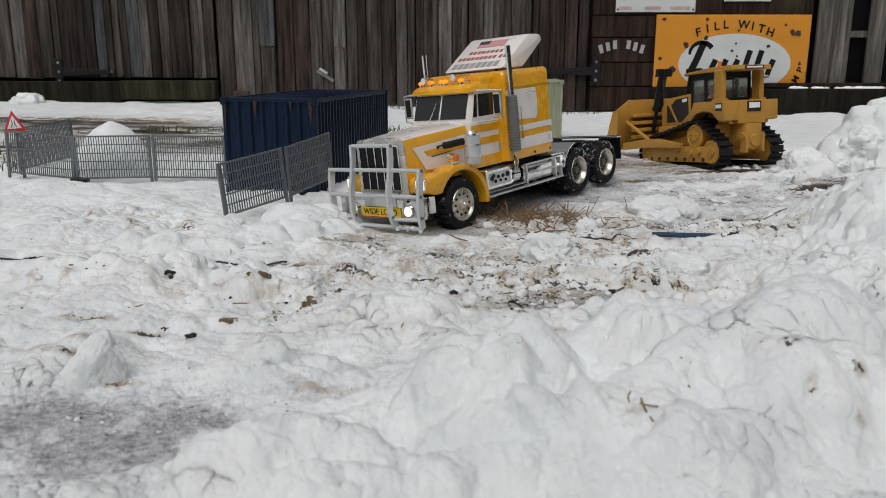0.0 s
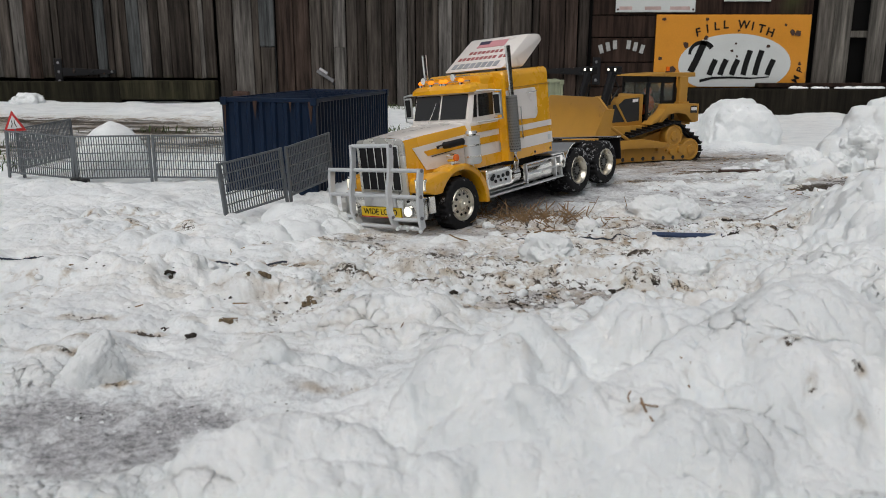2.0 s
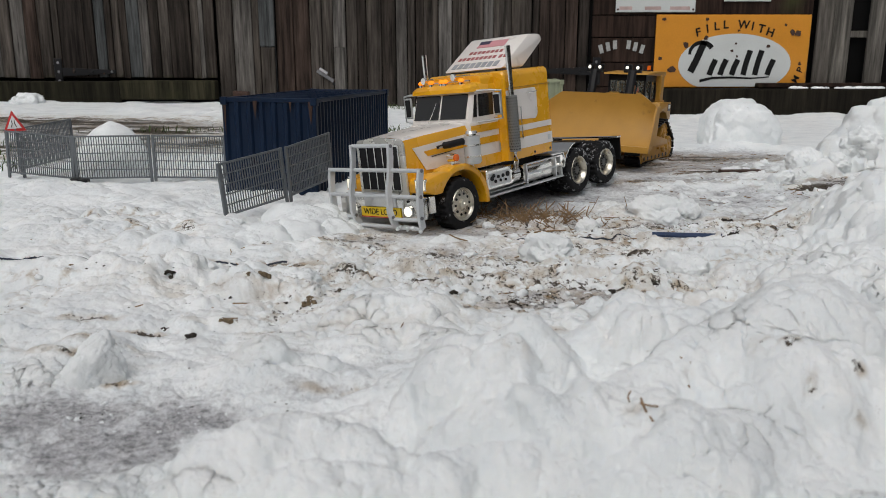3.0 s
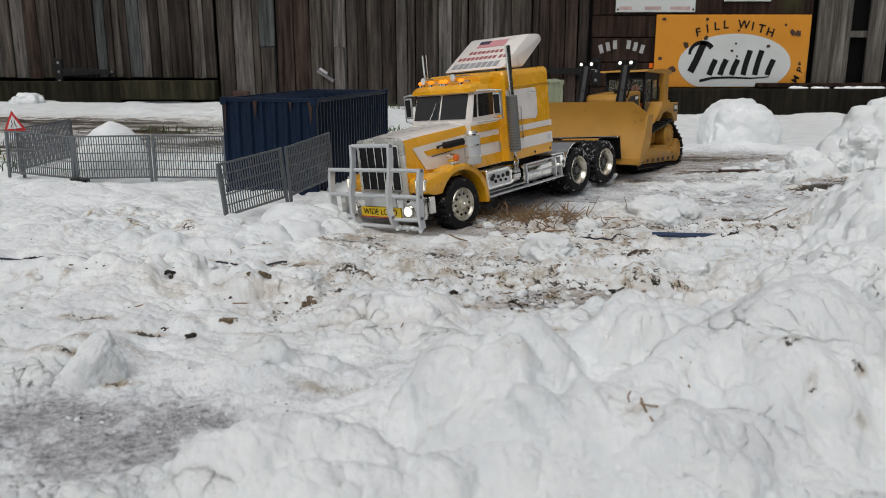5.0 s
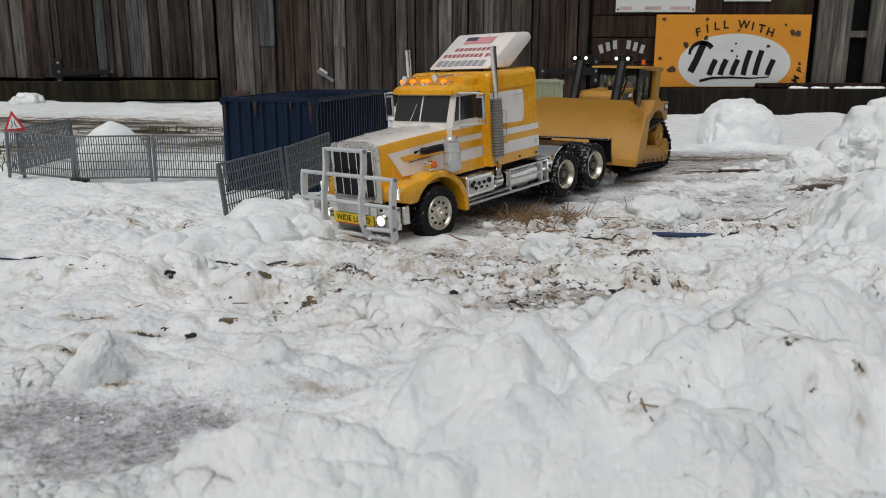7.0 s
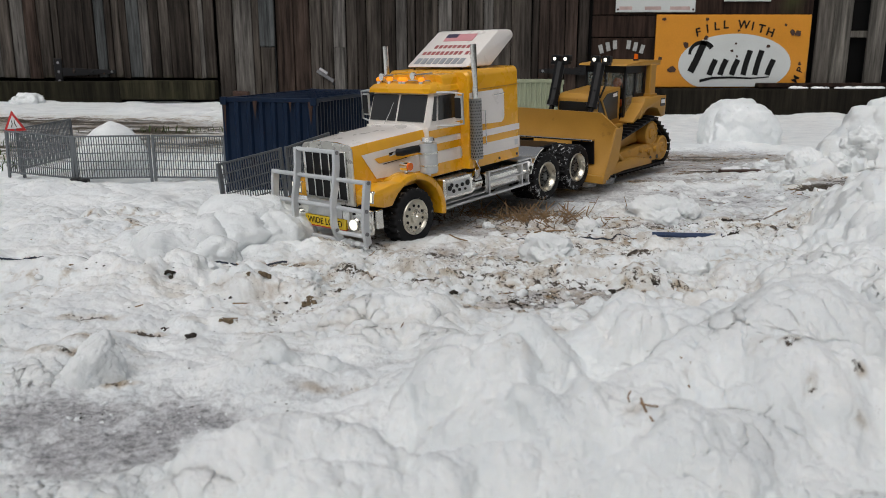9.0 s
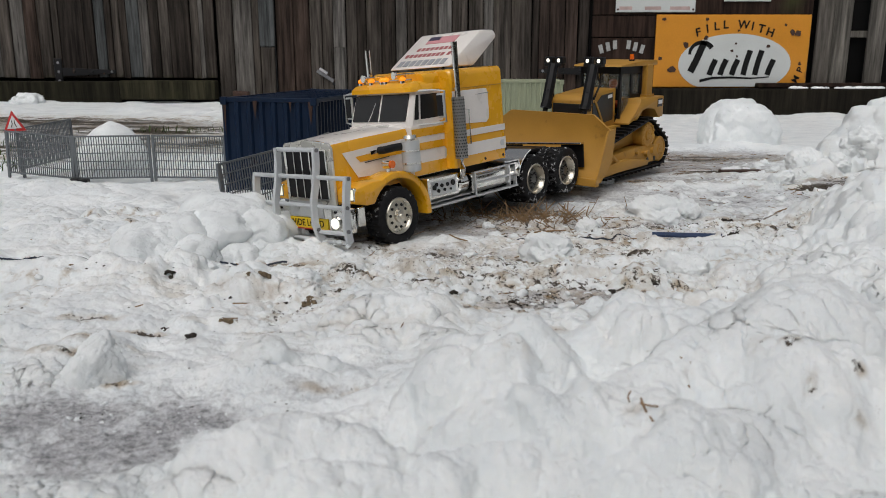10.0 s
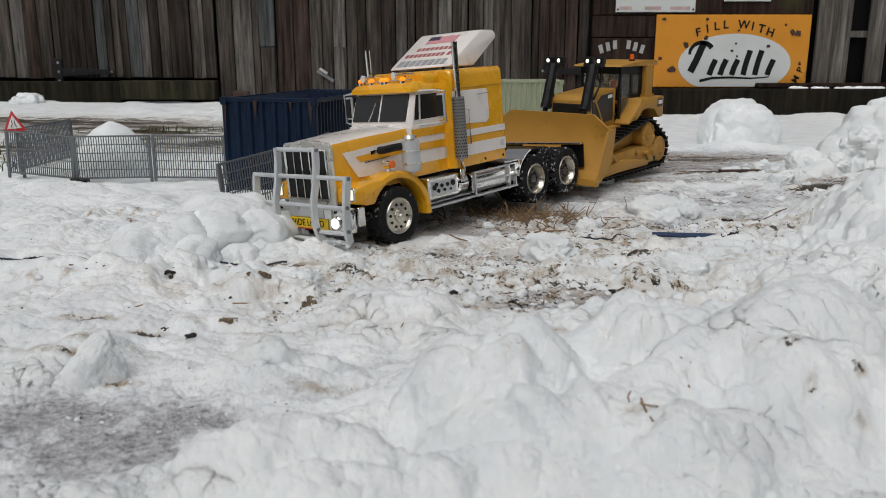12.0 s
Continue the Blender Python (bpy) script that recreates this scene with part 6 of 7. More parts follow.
def build_dozer():
    D = thing("model_bulldozer", pose(0, 0, 0), "yellow model bulldozer with wide blade and black tracks", "bulldozer")
    moving = {"shoe": [], "disc": [], "blade": None}
    shoe = None
    for s in (1, -1):
        y = s * 0.0725
        for k in range(N_SHOES):
            if shoe is None:
                bm = B()
                w = ALONG[-1] / N_SHOES
                box(bm, -w * 0.46, w * 0.46, -0.0185, 0.0185, -0.0015, 0.001, 0.0004)
                box(bm, w * 0.20, w * 0.36, -0.0185, 0.0185, -0.0068, -0.0012, 0.0003)
                box(bm, -w * 0.5, w * 0.5, -0.007, -0.004, 0.001, 0.0042)
                box(bm, -w * 0.5, w * 0.5, 0.004, 0.007, 0.001, 0.0042)
                ob = part("track_shoe", bm, TRACKC, D, smooth=0)
                shoe = ob.data
            else:
                ob = mesh_part("track_shoe", shoe, D)
            d = ALONG[-1] * k / N_SHOES
            x, z, a = on_track(d)
            ob.matrix_basis = pose(x, y, z, 0, -a, 0)
            moving["shoe"].append((ob, s, d, y))
        # drive sprocket and idlers
        for n, (cx, cz, r) in enumerate(WHEELS3):
            bm = B()
            prof = [(0.0, -0.012), (r, -0.012), (r, 0.011), (r - 0.002, 0.013), (r * 0.80, 0.0135), (r * 0.76, 0.0115), (r * 0.45, 0.0115), (r * 0.42, 0.015), (r * 0.2, 0.0155), (0.0, 0.0155)]
            turned(bm, [(a, s * (c + 0.002)) for a, c in prof], 36, "y")
            ob = part("drive_sprocket" if n == 0 else "idler", bm, CATY, D)
            ob.matrix_basis = pose(cx, y, cz)
            bm = B()
            m_ = 14 if n == 0 else 3
            for k in range(m_):
                t = 2 * math.pi * k / m_
                rr = r * (0.88 if n == 0 else 0.25)
                yy = s * (0.0145 if n == 0 else 0.0175)
                cyl(bm, (rr * math.cos(t), yy - s * 0.002, rr * math.sin(t)), (rr * math.cos(t), yy + s * 0.0022, rr * math.sin(t)), 0.0017, 6)
            part("bolt_ring", bm, CATY, ob)
            if n == 0:
                bm = B()
                for k in range(3):
                    t = 2 * math.pi * k / 3 + 0.5
                    tube(bm, [(r * 0.2 * math.cos(t), s * 0.0178, r * 0.2 * math.sin(t)), (r * 0.34 * math.cos(t), s * 0.0178, r * 0.34 * math.sin(t))], 0.0018, 6)
                part("hub_cover", bm, CATY, ob)
            moving["disc"].append((ob, s, r + 0.0045, pose(cx, y, cz)))
        # track frame with roller guards
        bm = B()
        prism(bm, [(-0.115, 0.028), (-0.10, 0.016), (0.118, 0.016), (0.13, 0.030), (0.118, 0.046), (0.03, 0.052), (-0.02, 0.054), (-0.09, 0.052), (-0.125, 0.042)], s * 0.060, s * 0.0875, "y", bevel=0.0012)
        part("track_frame", bm, CATY, D)
        for x in (-0.086, -0.054, -0.022, 0.010, 0.042, 0.074, 0.104):
            bm = B()
            cyl(bm, (x, s * 0.085, 0.0225), (x, s * 0.0885, 0.0225), 0.0048, 12)
            part("roller_end", bm, DECAL, D)
        for x, z in ((-0.03, 0.041), (-0.045, 0.037), (-0.072, 0.041), (0.0, 0.043)):
            bm = B()
            cyl(bm, (x, s * 0.086, z), (x, s * 0.0945, z), 0.0075 if x < -0.04 else 0.0035, 14)
            part("pivot_boss", bm, CATY, D)
        bm = B()
        prism(bm, [(0.105, 0.055), (0.0, 0.078), (-0.035, 0.088), (-0.035, 0.06), (0.08, 0.046)], s * 0.056, s * 0.064, "y", bevel=0.001)
        part("inner_guard", bm, CATY, D)
    # hull and engine hood
    bm = B()
    prism(bm, [(-0.100, 0.045), (-0.085, 0.028), (0.10, 0.028), (0.125, 0.045), (0.125, 0.10), (-0.100, 0.10)], -0.053, 0.053, "y", bevel=0.002)
    part("hull", bm, CATY, D)
    bm = B()
    prism(bm, [(0.010, 0.095), (0.128, 0.090), (0.128, 0.157), (0.118, 0.166), (0.010, 0.176)], -0.041, 0.041, "y", bevel=0.003)
    hood = part("engine_hood", bm, CATY, D)
    bm = B()
    box(bm, 0.1275, 0.1292, -0.036, 0.036, 0.096, 0.150, 0.0006)
    part("radiator_grille", bm, DECAL, hood, "black radiator grille", smooth=0)
    for s in (1, -1):
        flat(D, "hood_panel", [(0.022, 0.112), (0.064, 0.108), (0.088, 0.150), (0.070, 0.164), (0.024, 0.168)], 0.0412, DECAL, s, 0.0008, "black hood side panel")
        flat(D, "hood_panel", [(0.060, 0.110), (0.104, 0.108), (0.104, 0.150), (0.094, 0.152)], 0.0412, DECAL, s, 0.0008)
        flat(D, "hood_strut", [(0.058, 0.106), (0.064, 0.106), (0.099, 0.154), (0.093, 0.156)], 0.0418, CATY, s, 0.0014)
        flat(D, "model_mark", [(0.028, 0.158), (0.045, 0.156), (0.045, 0.163), (0.028, 0.165)], 0.0421, SIGNWHITE, s, 0.0006)
        # walkway fenders that slope to the front
        bm = B()
        prism(bm, [(0.012, 0.105), (-0.020, 0.128), (-0.045, 0.153), (-0.045, 0.142), (-0.030, 0.122), (-0.010, 0.109), (0.012, 0.101)], s * 0.040, s * 0.0745, "y", bevel=0.0012)
        part("side_step", bm, CATY, D)
        bm = B()
        prism(bm, [(-0.036, 0.152), (-0.141, 0.152), (-0.141, 0.108), (-0.122, 0.106), (-0.100, 0.126), (-0.070, 0.131), (-0.046, 0.126), (-0.024, 0.108), (-0.014, 0.108), (-0.030, 0.132)], s * 0.036, s * 0.0755, "y", bevel=0.0015)
        part("rear_tank", bm, CATY, D)
        flat(D, "black_mark", [(-0.112, 0.130), (-0.134, 0.130), (-0.134, 0.147), (-0.112, 0.147)], 0.0757, DECAL, s, 0.0008, "black square mark")
        flat(D, "white_mark", [(-0.114, 0.136), (-0.132, 0.136), (-0.132, 0.144), (-0.114, 0.144)], 0.0766, SIGNWHITE, s, 0.0005)
        bm = B()
        box(bm, -0.115, -0.088, s * 0.047, s * 0.060, 0.151, 0.220, 0.002)
        box(bm, -0.119, -0.084, s * 0.044, s * 0.063, 0.150, 0.157, 0.001)
        part("roof_post", bm, CATY, D)
        # cab side frames and panes
        bm = B()
        for x0, x1 in ((-0.001, 0.006), (-0.048, -0.040), (-0.086, -0.079)):
            box(bm, x0, x1, s * 0.043, s * 0.0475, 0.112, 0.218)
        box(bm, -0.086, 0.006, s * 0.043, s * 0.0475, 0.203, 0.219)
        box(bm, -0.086, -0.044, s * 0.043, s * 0.0475, 0.150, 0.160)
        part("cab_frame", bm, BLACK, D, smooth=0)
        flat(D, "cab_pane", [(0.000, 0.114), (-0.042, 0.114), (-0.042, 0.204), (0.000, 0.204)], 0.0445, CABGLASS, s, 0.0008)
        flat(D, "cab_pane", [(-0.047, 0.159), (-0.080, 0.159), (-0.080, 0.204), (-0.047, 0.204)], 0.0445, CABGLASS, s, 0.0008)
        # lift cylinder and work lamps
        top, bot = Vector((0.114, s * 0.046, 0.226)), Vector((0.157, s * 0.046, 0.085))
        mid = top.lerp(bot, 0.58)
        bm = B()
        cyl(bm, top, mid, 0.0105, 8)
        cyl(bm, mid - (mid - top) * 0.06, mid + (bot - top) * 0.03, 0.0120, 10)
        cyl(bm, mid, bot, 0.0052, 10)
        box(bm, 0.118, 0.140, s * 0.040, s * 0.052, 0.150, 0.178, 0.002)
        box(bm, 0.104, 0.120, s * 0.026, s * 0.066, 0.222, 0.228, 0.001)
        part("lift_cylinder", bm, BLACK, D)
        for dy in (-0.0125, 0.0125):
            bm = B()
            cyl(bm, (0.103, s * 0.046 + dy, 0.2335), (0.117, s * 0.046 + dy, 0.2335), 0.0074, 14)
            box(bm, 0.102, 0.116, s * 0.046 + dy - 0.009, s * 0.046 + dy + 0.009, 0.2265, 0.241, 0.002)
            lh = part("work_lamp", bm, BLACK, D)
            bm = B()
            ball(bm, (0.117, s * 0.046 + dy, 0.2335), 0.0038, 0.45, 1, 1, 12)
            part("lamp_lens", bm, LED, lh, "lit white lens")
        bm = B()
        tube(bm, [(0.112, s * 0.046, 0.22), (0.10, s * 0.055, 0.19), (0.122, s * 0.054, 0.16)], 0.0022, 6)
        part("hose", bm, BLACK, D)
        bm = B()
        ball(bm, (0.124, s * 0.043, 0.158), 0.0045, 1, 1, 1, 10)
        part("pivot_cap", bm, ZINC, D)
    # panes front and back
    for x, z0, z1 in ((0.004, 0.172, 0.206), (-0.084, 0.158, 0.206)):
        bm = B()
        box(bm, x - 0.0006, x + 0.0006, -0.041, 0.041, z0, z1)
        part("cab_pane", bm, CABGLASS, D, smooth=0)
    for x0, x1 in ((-0.001, 0.006), (-0.086, -0.080)):
        bm = B()
        box(bm, x0, x1, -0.043, 0.043, 0.204, 0.218)
        box(bm, x0, x1, -0.043, 0.043, 0.150, 0.160 if x0 < -0.05 else 0.174)
        box(bm, x0 + 0.001, x1 - 0.001, -0.0015, 0.0015, 0.15, 0.218)
        part("cab_cross_frame", bm, BLACK, D, smooth=0)
    bm = B()
    box(bm, -0.075, 0.0, -0.04, 0.04, 0.098, 0.116, 0.001)
    box(bm, -0.075, -0.062, -0.018, 0.018, 0.116, 0.18, 0.004)
    box(bm, -0.07, -0.03, -0.018, 0.018, 0.116, 0.135, 0.004)
    part("seat", bm, BLACK, D, smooth=0)
    bm = B()
    prism(bm, [(0.022, 0.2185), (0.018, 0.2225), (-0.080, 0.2285), (-0.138, 0.2285), (-0.140, 0.2185), (-0.115, 0.2175)], -0.057, 0.057, "y", bevel=0.0012)
    part("cab_roof", bm, CATY, D)
    bm = B()
    box(bm, -0.1408, -0.1395, -0.034, 0.018, 0.2195, 0.2275)
    nm = part("name_strip", bm, DECAL, D, "black strip with a white bar", smooth=0)
    bm = B()
    box(bm, -0.1414, -0.1407, -0.030, 0.014, 0.2217, 0.2254)
    part("white_bar", bm, SIGNWHITE, nm, smooth=0)
    bm = B()
    cyl(bm, (-0.072, 0.03, 0.2275), (-0.072, 0.03, 0.231), 0.006, 14)
    bc = part("beacon_base", bm, BLACK, D)
    bm = B()
    cyl(bm, (-0.072, 0.03, 0.231), (-0.072, 0.03, 0.242), 0.0048, 14, 0.0042)
    part("beacon_lens", bm, AMBERDIM, bc, "orange beacon lens")
    bm = B()
    cyl(bm, (0.078, 0.014, 0.168), (0.078, 0.014, 0.178), 0.008, 14)
    part("air_intake", bm, BLACK, D)
    # back of the machine
    bm = B()
    box(bm, -0.143, -0.036, -0.037, 0.037, 0.100, 0.152, 0.0015)
    part("rear_body", bm, CATY, D, smooth=0)
    bm = B()
    box(bm, -0.1446, -0.1432, -0.024, 0.014, 0.126, 0.149)
    mk = part("rear_mark", bm, DECAL, D, "black mark with a white bar", smooth=0)
    bm = B()
    box(bm, -0.1452, -0.1447, -0.020, 0.010, 0.134, 0.146)
    part("white_bar", bm, SIGNWHITE, mk, smooth=0)
    bm = B()
    prism(bm, [(-0.022, 0.10), (-0.022, 0.062), (-0.015, 0.046), (0.0, 0.040), (0.015, 0.046), (0.022, 0.062), (0.022, 0.10)], -0.150, -0.095, "x", bevel=0.002)
    part("final_drive_case", bm, CATY, D, smooth=30)
    bm = B()
    turned(bm, [(0.0, -0.153), (0.012, -0.154), (0.014, -0.150), (0.016, -0.149)], 24, "x", (0, 0, 0.062))
    part("case_cover", bm, CATY, D)
    for s in (1, -1):
        bm = B()
        cyl(bm, (-0.145, s * 0.022, 0.072), (-0.145, s * 0.030, 0.072), 0.007, 14)
        box(bm, -0.155, -0.135, s * 0.020, s * 0.026, 0.036, 0.08, 0.001)
        part("drawbar_lug", bm, CATY, D)
        bm = B()
        cyl(bm, (-0.13, s * 0.050, 0.1), (-0.13, s * 0.050, 0.115), 0.006, 10)
        part("tank_foot", bm, CATY, D)
    # blade with its arms, one part that lifts
    bm = B()
    cols = [-0.134, -0.124, -0.095, -0.05, 0.0, 0.05, 0.095, 0.124, 0.134]
    rings = []
    for y in cols:
        a = abs(y)
        zt = 0.157 if a < 0.1 else 0.157 - (a - 0.095) / 0.039 * 0.027
        fwd = 0.003 * max(0.0, (a - 0.095) / 0.039)
        prof = []
        k = 8
        for i in range(k + 1):
            z = 0.034 + (zt - 0.034) * i / k
            u = i / k
            prof.append((0.238 - 0.075 * u * (1 - u) - 0.046 * u + fwd, y, z))
        back = [(p[0] - 0.006, p[1], p[2]) for p in prof[::-1]]
        rings.append(prof + back)
    loft(bm, rings)
    blade = part("blade", bm, CATY, D, "wide yellow dozer blade with dented lower edge")
    bm = B()
    box(bm, 0.229, 0.241, -0.135, 0.135, 0.030, 0.044, 0.001)
    part("cutting_edge", bm, CATY, blade, smooth=0)
    for s in (1, -1):
        bm = B()
        prism(bm, [(0.176, 0.132), (0.202, 0.130), (0.243, 0.038), (0.225, 0.036), (0.186, 0.07)], s * 0.132, s * 0.136, "y")
        part("end_plate", bm, CATY, blade, smooth=0)
    for z in (0.062, 0.080, 0.098, 0.116):
        bm = B()
        box(bm, 0.160, 0.184, -0.095, 0.095, z - 0.005, z + 0.005, 0.002)
        part("blade_rib", bm, CATY, blade)
    for s in (1, -1):
        bm = B()
        prism(bm, [(-0.025, 0.036), (0.10, 0.036), (0.205, 0.030), (0.205, 0.048), (0.12, 0.056), (0.06, 0.058), (-0.025, 0.046)], s * 0.095, s * 0.105, "y", bevel=0.001)
        part("push_arm", bm, CATY, blade)
        bm = B()
        tube(bm, [(0.098, s * 0.100, 0.055), (0.145, s * 0.104, 0.081), (0.182, s * 0.108, 0.102)], 0.0042, 8)
        part("tilt_brace", bm, CATY, blade)
    moving["blade"] = blade
    return D, moving


DOZER, DOZER_MOVING = build_dozer()


def toy_figure():
    """The plain seated toy in the cab."""
    bm = B()
    ball(bm, (-0.030, 0.012, 0.150), 0.016, 0.9, 1.1, 1.4, 14)
    ball(bm, (-0.028, 0.012, 0.182), 0.0095, 1, 1, 1.1, 12)
    cyl(bm, (-0.045, 0.010, 0.135), (-0.015, 0.012, 0.130), 0.006, 10)
    cyl(bm, (-0.045, -0.010, 0.135), (-0.015, -0.012, 0.130), 0.006, 10)
    cyl(bm, (-0.028, 0.028, 0.162), (-0.008, 0.030, 0.140), 0.0045, 8)
    ob = part("toy_driver", bm, ORANGE)
    return tagged(ob, "plain orange toy figure seated in the cab", "toy figure")


ORANGE = mat("orange_plastic", (0.80, 0.16, 0.04), 0.6)
TOY = toy_figure()

# ---- snow that the bull bar shoves along ----
PUSHED = []
for i, (x, y, r, up) in enumerate([(-0.300, 1.150, 0.040, 0.020), (-0.318, 1.095, 0.046, 0.012), (-0.352, 1.055, 0.048, 0.008), (-0.372, 1.010, 0.036, 0.006), (-0.325, 1.000, 0.030, 0.004), (-0.282, 1.085, 0.036, 0.010), (-0.262, 1.120, 0.030, 0.008), (-0.405, 1.06, 0.030, 0.002),
                                   (-0.250, 1.050, 0.020, 0.002), (-0.215, 1.040, 0.016, 0.002), (-0.190, 1.060, 0.014, 0.0), (-0.225, 1.075, 0.018, 0.002), (-0.275, 1.020, 0.020, 0.002), (-0.160, 1.045, 0.012, 0.0)]):
    r *= 1.32
    v, f = puff(r, 60 + i, 5, 0.85, 0.8)
    lump = tagged(snow_mesh("pushed_snow", [(v, f)]), "broken clod of snow shoved along by the truck", "snow")
    PUSHED.append((lump, pose(x, y, up * 1.45 + (0.006 if r > 0.03 else 0.0))))


# ---- strips, twigs, crumbs ----
def strip_rod(name, pts, r, label, material):
    bm = B()
    tube(bm, pts, r, 8)
    return tagged(part(name, bm, material), label, "strip")


def on_ground(x, y, up=0.0):
    return (x, y, gz(x, y) + up)


strip_rod("blue_strip", [(x, 1.115 - 0.13 * (x - 0.30), max(gz(0.300, 1.115), gz(0.39, 1.103)) + 0.001) for x in (0.302, 0.350, 0.398)], 0.0038, "blue plastic strip half buried in snow", BLUEROD)
strip_rod("garden_twine", [on_ground(x, 1.15 - 0.02 * math.sin((x - 0.1) * 9), -0.0008) for x in np.linspace(0.11, 0.29, 60)], 0.0016, "thin blue twine in trodden snow", TWINE)
strip_rod("garden_twine", [on_ground(x, 1.0 - 0.05 * (x + 0.56) + 0.004 * math.sin(30 * x), 0.0045) for x in np.linspace(-0.60, -0.20, 130)], 0.0013, "thin dark blue twine in trodden snow", TWINE)


def scatter(name, label, category, material, count, area, make, seed):
    """Many small bits in one mesh."""
    rnd = random.Random(seed)
    bm = B()
    xs, ys = [], []
    for k in range(count):
        cx, cy, rx, ry = area[rnd.randrange(len(area))]
        xs.append(rnd.gauss(cx, rx))
        ys.append(rnd.gauss(cy, ry))
    zs = ground_z(np.array(xs), np.array(ys))
    for x, y, z in zip(xs, ys, zs):
        make(bm, rnd, x, y, float(z))
    return tagged(part(name, bm, material, smooth=0), label, category, kind="stuff")


def twig(bm, rnd, x, y, z, lo=0.012, hi=0.045, lift=0.5):
    L, a, e = rnd.uniform(lo, hi), rnd.uniform(0, 6.28), rnd.uniform(-0.1, lift)
    d = Vector((math.cos(a) * math.cos(e), math.sin(a) * math.cos(e), math.sin(e)))
    n = Vector((-math.sin(a), math.cos(a), 0)) * rnd.uniform(-0.15, 0.15)
    p = Vector((x, y, z + 0.0005))
    tube(bm, [p, p + d * L * 0.5 + n * L * 0.5, p + d * L], rnd.uniform(0.0004, 0.0009), 4)


def crumb(bm, rnd, x, y, z):
    r = rnd.uniform(0.0005, 0.0016) * (1.8 if rnd.random() < 0.06 else 1) * min(1.0, 0.35 + 0.65 * (y - 0.45) / 0.5)
    made = bmesh.ops.create_icosphere(bm, subdivisions=1, radius=r, matrix=pose(x, y, z + r * 0.2, 0, 0, rnd.uniform(0, 360)) @ Matrix.Diagonal((rnd.uniform(0.8, 2.6), 1, rnd.uniform(0.4, 0.8), 1)))
    for v in made["verts"]:
        v.co += Vector((rnd.uniform(-1, 1), rnd.uniform(-1, 1), rnd.uniform(-0.5, 0.5))) * r * 0.45


def snow_bits():
    """Loose crumbs and knobs of snow thrown up by the wheels and tracks."""
    rnd = random.Random(9)
    bm = B()
    bmesh.ops.create_icosphere(bm, subdivisions=3, radius=1)
    bm.verts.index_update()
    base = np.array([v.co for v in bm.verts])
    tris = np.array([[v.index for v in f.verts] for f in bm.faces])
    bm.free()
    rows = []
    for n, cx, cy, rx, ry, lo, hi in ((300, 0.12, 1.05, 0.24, 0.12, 0.0015, 0.010), (150, 0.42, 1.22, 0.14, 0.12, 0.0015, 0.009), (120, 0.13, 0.86, 0.12, 0.06, 0.0015, 0.008), (70, -0.32, 0.98, 0.14, 0.12, 0.0015, 0.007),
                                   (120, -0.25, 0.55, 0.07, 0.03, 0.0005, 0.002), (60, -0.12, 0.50, 0.02, 0.03, 0.001, 0.004), (200, 0.62, 1.75, 0.14, 0.22, 0.003, 0.012)):
        for k in range(n):
            rows.append((rnd.gauss(cx, rx), rnd.gauss(cy, ry), lo + (hi - lo) * rnd.random() ** 3))
    xs, ys, rs = np.array(rows).T
    # the wheels' and tracks' lane is pressed flat
    lane = np.abs((xs - 0.12) * 0.755 - (ys - 1.45) * 0.655) < 0.15
    lane &= (ys > 1.04)
    xs, ys, rs = xs[~lane], ys[~lane], rs[~lane]
    zs = ground_z(xs, ys)
    vs, fs = [], []
    for i, (x, y, z, r) in enumerate(zip(xs, ys, zs, rs)):
        p = base * 1.1 + i * 7.1
        k = 0.75 + 0.55 * fbm(p[:, 0] + p[:, 2] * 0.8, p[:, 1] - p[:, 2] * 0.7, 1.0, 2, 5) + 0.55 * np.abs(fbm(p[:, 0] - p[:, 2] * 0.5, p[:, 1] + p[:, 2] * 0.9, 2.6, 3, 15, 0.7))
        q = base * k[:, None] * r * np.array([rnd.uniform(0.9, 1.5), rnd.uniform(0.8, 1.3), rnd.uniform(0.7, 1.1)])
        vs.append(q + np.array([x, y, z - r * 0.1]))
        fs.append(tris + i * len(base))
    me = bpy.data.meshes.new("snow_crumbs")
    me.from_pydata(np.concatenate(vs).tolist(), [], np.concatenate(fs).tolist())
    me.polygons.foreach_set("use_smooth", np.ones(len(me.polygons), bool))
    me.materials.append(SNOW)
    return tagged(new("snow_crumbs", me), "loose crumbs of white snow strewn over the trodden ground", "snow", kind="stuff")


snow_bits()


def blade_of_grass(bm, rnd, x, y, z):
    L = rnd.uniform(0.012, 0.04)
    a = rnd.uniform(0, 6.28)
    d = Vector((math.cos(a) * 0.5, math.sin(a) * 0.5, 1)) * L
    p = Vector((x, y, z - 0.004))
    w = Vector((math.sin(a), -math.cos(a), 0)) * 0.0016
    q = p + d * 0.6
    t = p + d + Vector((math.cos(a), math.sin(a), -0.3)) * L * 0.3
    vs = [bm.verts.new(v) for v in (p - w, p + w, q + w * 0.7, q - w * 0.7, t)]
    bm.faces.new(vs[:4])
    bm.faces.new((vs[3], vs[2], vs[4]))


